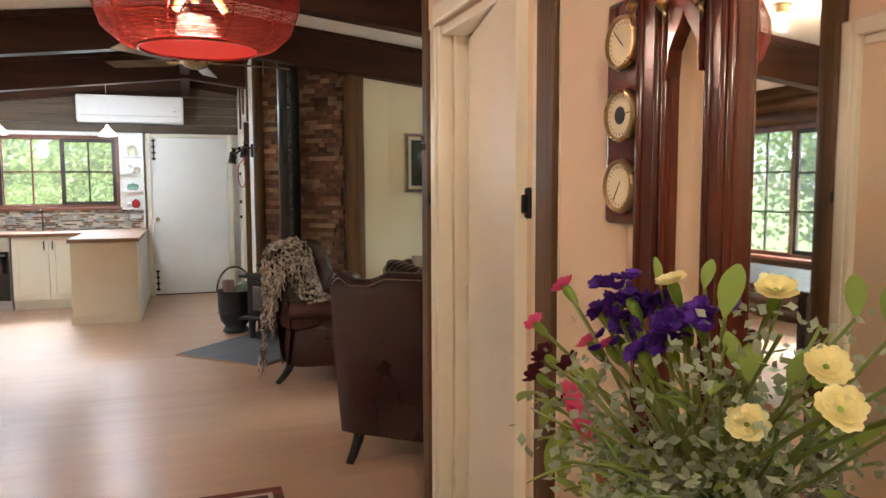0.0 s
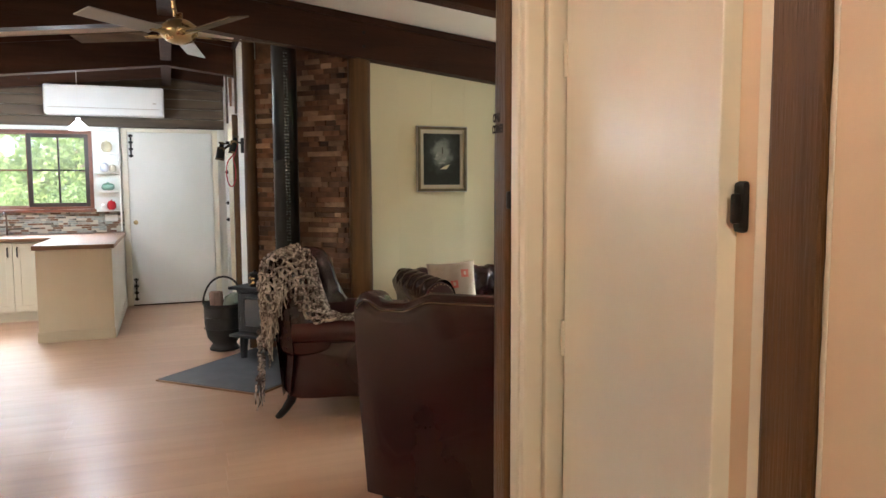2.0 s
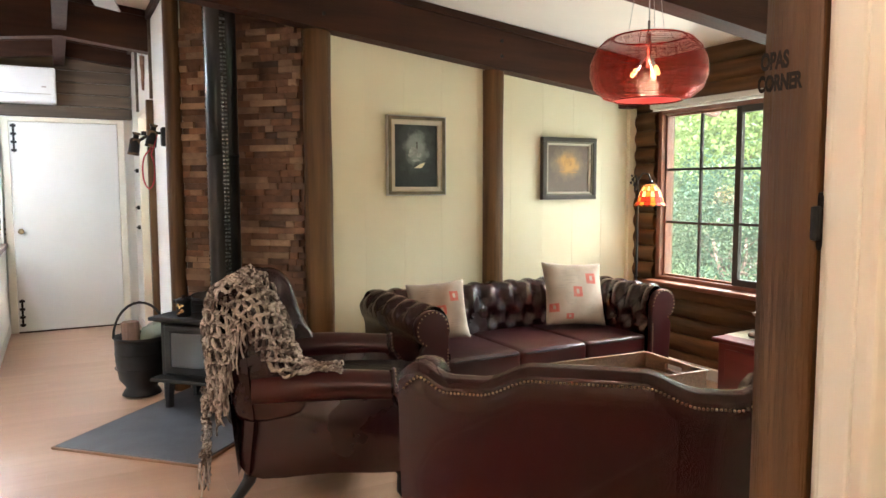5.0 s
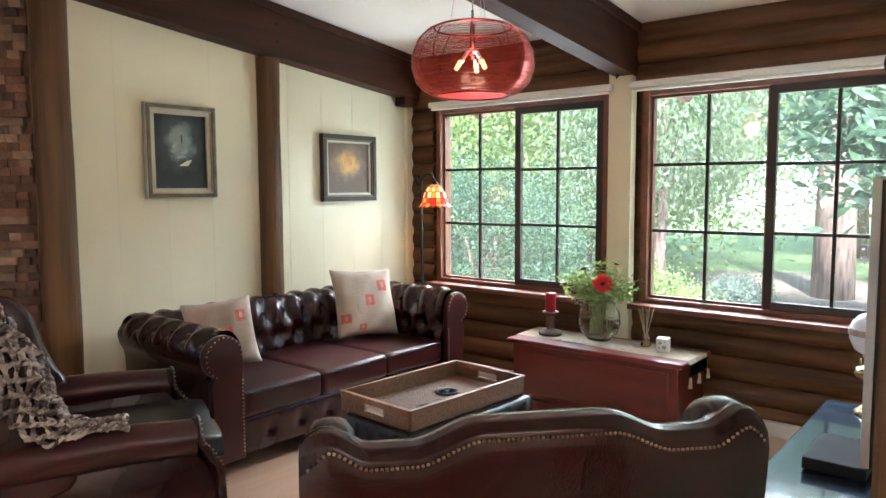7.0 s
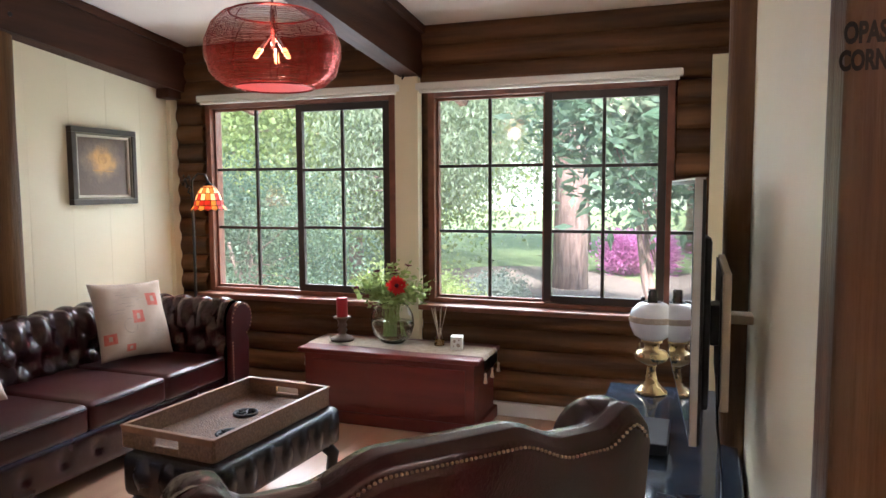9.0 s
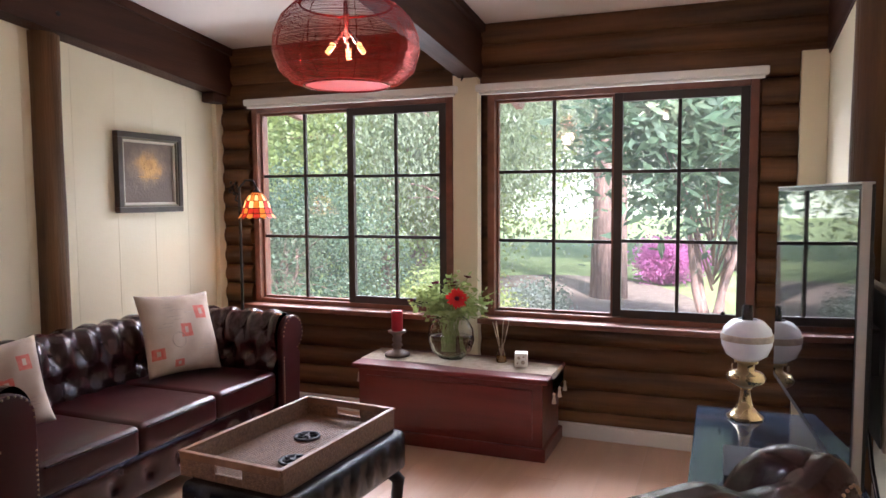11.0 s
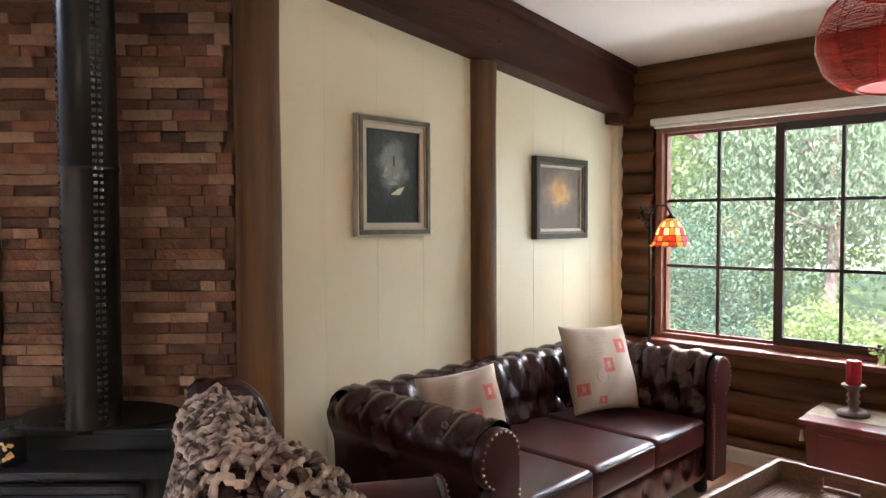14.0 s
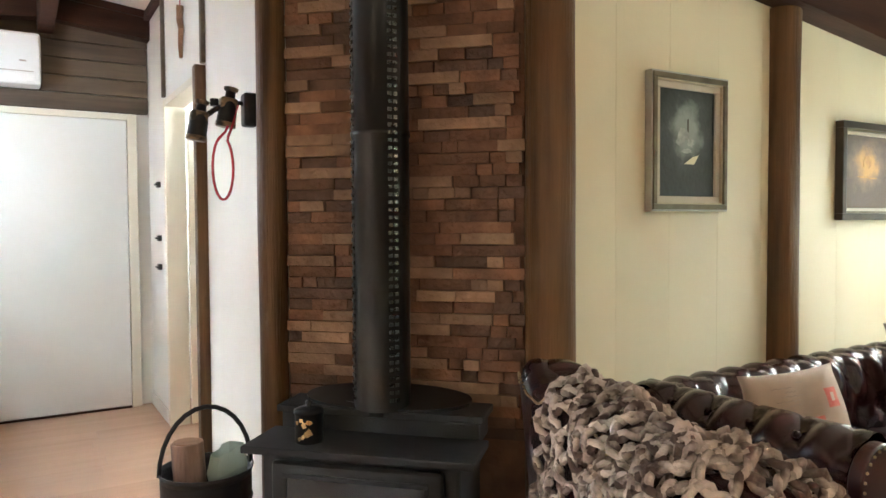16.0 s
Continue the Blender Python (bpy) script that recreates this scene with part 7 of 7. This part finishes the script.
def big_leaf(bm, p, d, length, width, rnd):
    d = Vector(d).normalized()
    s = d.cross(Vector((0.2, 0.3, 1))).normalized() * width
    n = s.cross(d).normalized()
    p = Vector(p)
    rows = []
    for k in range(7):
        t = k / 6
        w = math.sin(math.pi * min(0.98, t * 0.94 + 0.03)) ** 0.8
        c = p + d * length * t + Vector((0, 0, -0.25 * length * t * t))
        rows.append((bm.verts.new(c + s * w + n * 0.12 * width), bm.verts.new(c - n * 0.1 * width), bm.verts.new(c - s * w + n * 0.12 * width)))
    for a, b in zip(rows, rows[1:]):
        bm.faces.new((a[0], a[1], b[1], b[0]))
        bm.faces.new((a[1], a[2], b[2], b[1]))


def bloom(kind, tip, d):
    m = facing(tip, d)
    bm = bmesh.new()
    if kind == "violet":
        for q in range(9):
            o = m @ Matrix.Translation((rnd.gauss(0, 0.014), rnd.gauss(0, 0.014), rnd.gauss(0, 0.006))) @ Euler((rnd.gauss(0, 0.5), rnd.gauss(0, 0.5), 0)).to_matrix().to_4x4()
            petals(bm, o, 6, 0.0125, 0.0055, 0.7, rnd, 2)
    elif kind == "pink":
        petals(bm, m, 9, 0.020, 0.007, 0.6, rnd, 3)
    elif kind == "lemon":
        petals(bm, m, 12, 0.0215, 0.008, 0.45, rnd, 4)
    else:
        petals(bm, m, 8, 0.024, 0.008, 0.8, rnd, 2)
    f = part(kind + "_flower", bm, heads[kind], bouq, {"violet": "violet statice flower", "pink": "pink carnation", "lemon": "pale lemon carnation", "burgundy": "burgundy bud"}[kind])
    part("calyx", lathe([(0.003, -0.032), (0.007, -0.02), (0.008, -0.005), (0.005, 0.003)], 8, m=m), BUDGREEN, f, smooth=True)


origin = Vector((0, 0, 0.0))
spots = [("violet", q) for q in ((-0.06, 0.124, 0.320), (-0.05, 0.185, 0.266), (-0.07, 0.085, 0.302), (-0.05, 0.055, 0.300), (-0.06, -0.034, 0.301), (-0.08, 0.043, 0.240), (-0.07, 0.004, 0.262), (-0.05, 0.150, 0.285), (-0.04, 0.160, 0.235), (-0.06, -0.010, 0.290), (-0.05, 0.105, 0.275), (-0.06, 0.030, 0.285))]
spots += [("pink", q) for q in ((-0.06, 0.275, 0.293), (-0.06, 0.372, 0.217), (-0.05, 0.215, 0.215), (-0.05, 0.165, 0.222))]
spots += [("lemon", q) for q in ((-0.06, 0.013, 0.333), (-0.06, -0.148, 0.345), (-0.08, -0.228, 0.288), (-0.10, -0.262, 0.262), (-0.10, -0.158, 0.215), (-0.05, -0.31, 0.275))]
spots += [("burgundy", q) for q in ((-0.06, 0.33, 0.17), (-0.05, 0.27, 0.165), (-0.06, 0.36, 0.13), (-0.05, 0.255, 0.12))]
for kind, tip in spots:
    tip = Vector(tip)
    tube(stem_curve(origin + Vector((rnd.gauss(0, 0.02), rnd.gauss(0, 0.02), 0)), tip, rnd, 0.015), 0.0032, 5, stems)
    bloom(kind, tip, (tip.x - 0.05, tip.y, tip.z * 0.6 + 0.1))
for k in range(46):
    a, z = rnd.uniform(0, 6.28), rnd.uniform(0.0, 0.32)
    r = rnd.uniform(0.08, 0.30) * (1.1 - z)
    tip = Vector((r * math.cos(a) * 0.75 - 0.03, r * math.sin(a), z))
    tube(stem_curve(origin, tip, rnd, 0.02), 0.0022, 4, stems)
    if k % 3 == 0:
        for q in range(3):
            big_leaf(leaves, tip.lerp(origin, rnd.uniform(0, 0.5)), (rnd.gauss(0, 1), rnd.gauss(0, 1), rnd.uniform(0.1, 0.9)), rnd.uniform(0.05, 0.085), rnd.uniform(0.008, 0.013), rnd)
    else:
        for q in range(80):
            leaf(gum, tip.lerp(origin, rnd.uniform(0, 0.8)) + Vector((rnd.gauss(0, 0.028), rnd.gauss(0, 0.028), rnd.gauss(0, 0.028))), rnd.uniform(0.010, 0.022), rnd, 0.0, 0.32)
for y, z, x, size in ((0.05, 0.365, -0.05, 0.055), (-0.02, 0.37, -0.04, 0.05), (-0.078, 0.375, -0.06, 0.085), (-0.10, 0.30, -0.06, 0.06), (-0.17, 0.30, -0.06, 0.06), (-0.13, 0.30, -0.07, 0.07), (-0.19, 0.37, 0.0, 0.06), (-0.23, 0.37, 0.0, 0.07), (-0.27, 0.36, 0.0, 0.075), (-0.20, 0.26, -0.06, 0.045), (-0.33, 0.35, 0.0, 0.06)):
    tube(stem_curve(origin, (x, y, z - size * 0.8), rnd, 0.015), 0.0024, 4, stems)
    big_leaf(leaves, (x, y, z - size * 0.8), (rnd.gauss(0, 0.18), rnd.gauss(0, 0.25), 1), size, size * 0.17, rnd)
for y, z, d, size in ((0.37, 0.10, (0, 1, -0.25), 0.075), (0.33, 0.09, (0, 1, 0.1), 0.07), (0.30, 0.11, (0, 0.6, -0.6), 0.07), (0.27, 0.08, (0, 0.1, -1), 0.085), (0.30, 0.05, (0, 0.3, -1), 0.07), (0.24, 0.12, (0, 0.9, 0.4), 0.07)):
    big_leaf(leaves, (-0.06, y, z), d, size, size * 0.2, rnd)
    tube(stem_curve(origin, (-0.06, y, z), rnd, 0.015), 0.0024, 4, stems)
for k in range(16):
    p = Vector((rnd.uniform(-0.10, -0.02), rnd.uniform(0.05, 0.20), rnd.uniform(0.0, 0.10)))
    tube(stem_curve(origin, p, rnd, 0.02), 0.0024, 4, stems)
    big_leaf(leaves, p, (rnd.gauss(-0.3, 0.5), rnd.gauss(0.6, 0.5), rnd.uniform(-0.2, 0.6)), rnd.uniform(0.05, 0.08), rnd.uniform(0.011, 0.016), rnd)
for k in range(34):
    p = Vector((rnd.uniform(-0.20, 0.02), rnd.uniform(-0.30, 0.12), rnd.uniform(-0.02, 0.16)))
    tube(stem_curve(origin, p, rnd, 0.02), 0.0024, 4, stems)
    for q in range(3):
        big_leaf(leaves, p.lerp(origin, 0.2 * q), (rnd.gauss(-0.5, 0.6), rnd.gauss(0, 0.6), rnd.uniform(0.0, 0.8)), rnd.uniform(0.04, 0.075), rnd.uniform(0.009, 0.014), rnd)
part("stems", stems, LEAF_A, bouq)["kind"] = "stuff"
FOLIAGE = leaf_mat("fresh green foliage", (0.40, 0.55, 0.14), (0.24, 0.38, 0.09))
DUSTY = leaf_mat("dusty gum foliage", (0.36, 0.42, 0.30), (0.17, 0.23, 0.13))
part("leaves", leaves, FOLIAGE, bouq, smooth=True)["kind"] = "stuff"
part("gum_leaves", gum, DUSTY, bouq, "dusty grey green foliage")["kind"] = "stuff"
bm = bmesh.new()
petals(bm, facing((-0.08, 0.172, 0.135), (-0.78, 0.52, -0.42)), 26, 0.062, 0.009, 0.22, rnd, 3)
part("gerbera", bm, HOTPINK, bouq, "large hot pink gerbera")

rug = thing("hall_rug", "red brown patterned rug runner on the hall floor", "rug", T(-0.05, 1.1, 0.0))
RUGM = mat("red brown rug pile", (0.20, 0.045, 0.03), (0.09, 0.03, 0.022), 0.95, scale=14, bump=0.6, fine=200, contrast=(0.42, 0.58))
part("pile", box(-0.42, 0.42, -2.2, 2.26, 0.001, 0.010, 0.003), RUGM, rug)
bm = bmesh.new()
for s in (-1, 1):
    box(s * 0.36 - 0.012, s * 0.36 + 0.012, -2.1, 2.18, 0.010, 0.0112, bm=bm)
box(-0.372, 0.372, 2.18, 2.2, 0.010, 0.0112, bm=bm)
part("border", bm, MATBOARD, rug)

# ---- things: dining side, seen in the mirror ----
DARKWOOD = mat("dark dining timber", (0.05, 0.025, 0.015), (0.03, 0.015, 0.009), 0.35, scale=5, stretch=(4, 4, 0.4), bump=0.1)
dt = thing("dining_table", "dark timber dining table by the window", "table", T(-2.55, 4.35, 0))
part("tabletop", box(-0.5, 0.5, -0.9, 0.9, 0.72, 0.755, 0.008), DARKWOOD, dt)
for sx in (-1, 1):
    for sy in (-1, 1):
        part("leg", box(sx * 0.43 - 0.035, sx * 0.43 + 0.035, sy * 0.82 - 0.035, sy * 0.82 + 0.035, 0, 0.72, 0.006), DARKWOOD, dt)
dc = thing("dining_chair", "dark slatted timber dining chair at the table", "chair", pose(-1.75, 4.0, 0, 0, 0, 90), "dining chairs")
part("seat", box(-0.22, 0.22, -0.21, 0.21, 0.43, 0.46, 0.012), DARKWOOD, dc)
for sx in (-1, 1):
    part("leg", box(sx * 0.19 - 0.018, sx * 0.19 + 0.018, 0.16, 0.196, 0, 0.43, 0.004), DARKWOOD, dc)
    part("back_post", box(sx * 0.19 - 0.018, sx * 0.19 + 0.018, -0.22, -0.184, 0, 1.0, 0.004), DARKWOOD, dc)
for z in (0.62, 0.95):
    part("rail", box(-0.17, 0.17, -0.214, -0.19, z - 0.03, z + 0.03, 0.004), DARKWOOD, dc)
for k in range(5):
    part("slat", box(-0.14 + 0.07 * k - 0.014, -0.14 + 0.07 * k + 0.014, -0.208, -0.196, 0.65, 0.92, 0.003), DARKWOOD, dc)
copy_thing(dc, pose(-1.75, 4.75, 0, 0, 0, 90))
dl = thing("ceiling_spot", "round lit ceiling lamp over the dining table", "lamp", T(-2.3, 4.0, ceil_z(2.3) - 0.10), "ceiling lamps")
part("body", lathe([(0.05, 0.04), (0.05, 0.10)], 20), BRASS, dl)
part("bulb", ball(0.034, T(0, 0, 0.035)), glow("lit warm globe", (1.0, 0.62, 0.30), 3.0), dl, smooth=True)
lamp("dining_light", "POINT", T(-2.3, 4.0, ceil_z(2.3) - 0.15), 9, (1.0, 0.74, 0.5), 0.03)
# unseen globe and point lamp added behind the walk to light the hall
hl = thing("ceiling_spot", "unseen round ceiling lamp added to light the hall", "lamp", T(0.05, -0.6, 2.60), "ceiling lamps")
part("body", lathe([(0.05, 0.03), (0.05, 0.07)], 20), BRASS, hl)
part("bulb", ball(0.05, T(0, 0, 0.0)), glow("added warm hall globe", (1.0, 0.76, 0.5), 5.0), hl, smooth=True)
lamp("hall_light", "POINT", T(0.05, -0.6, 2.40), 18, (1.0, 0.84, 0.66), 0.08)
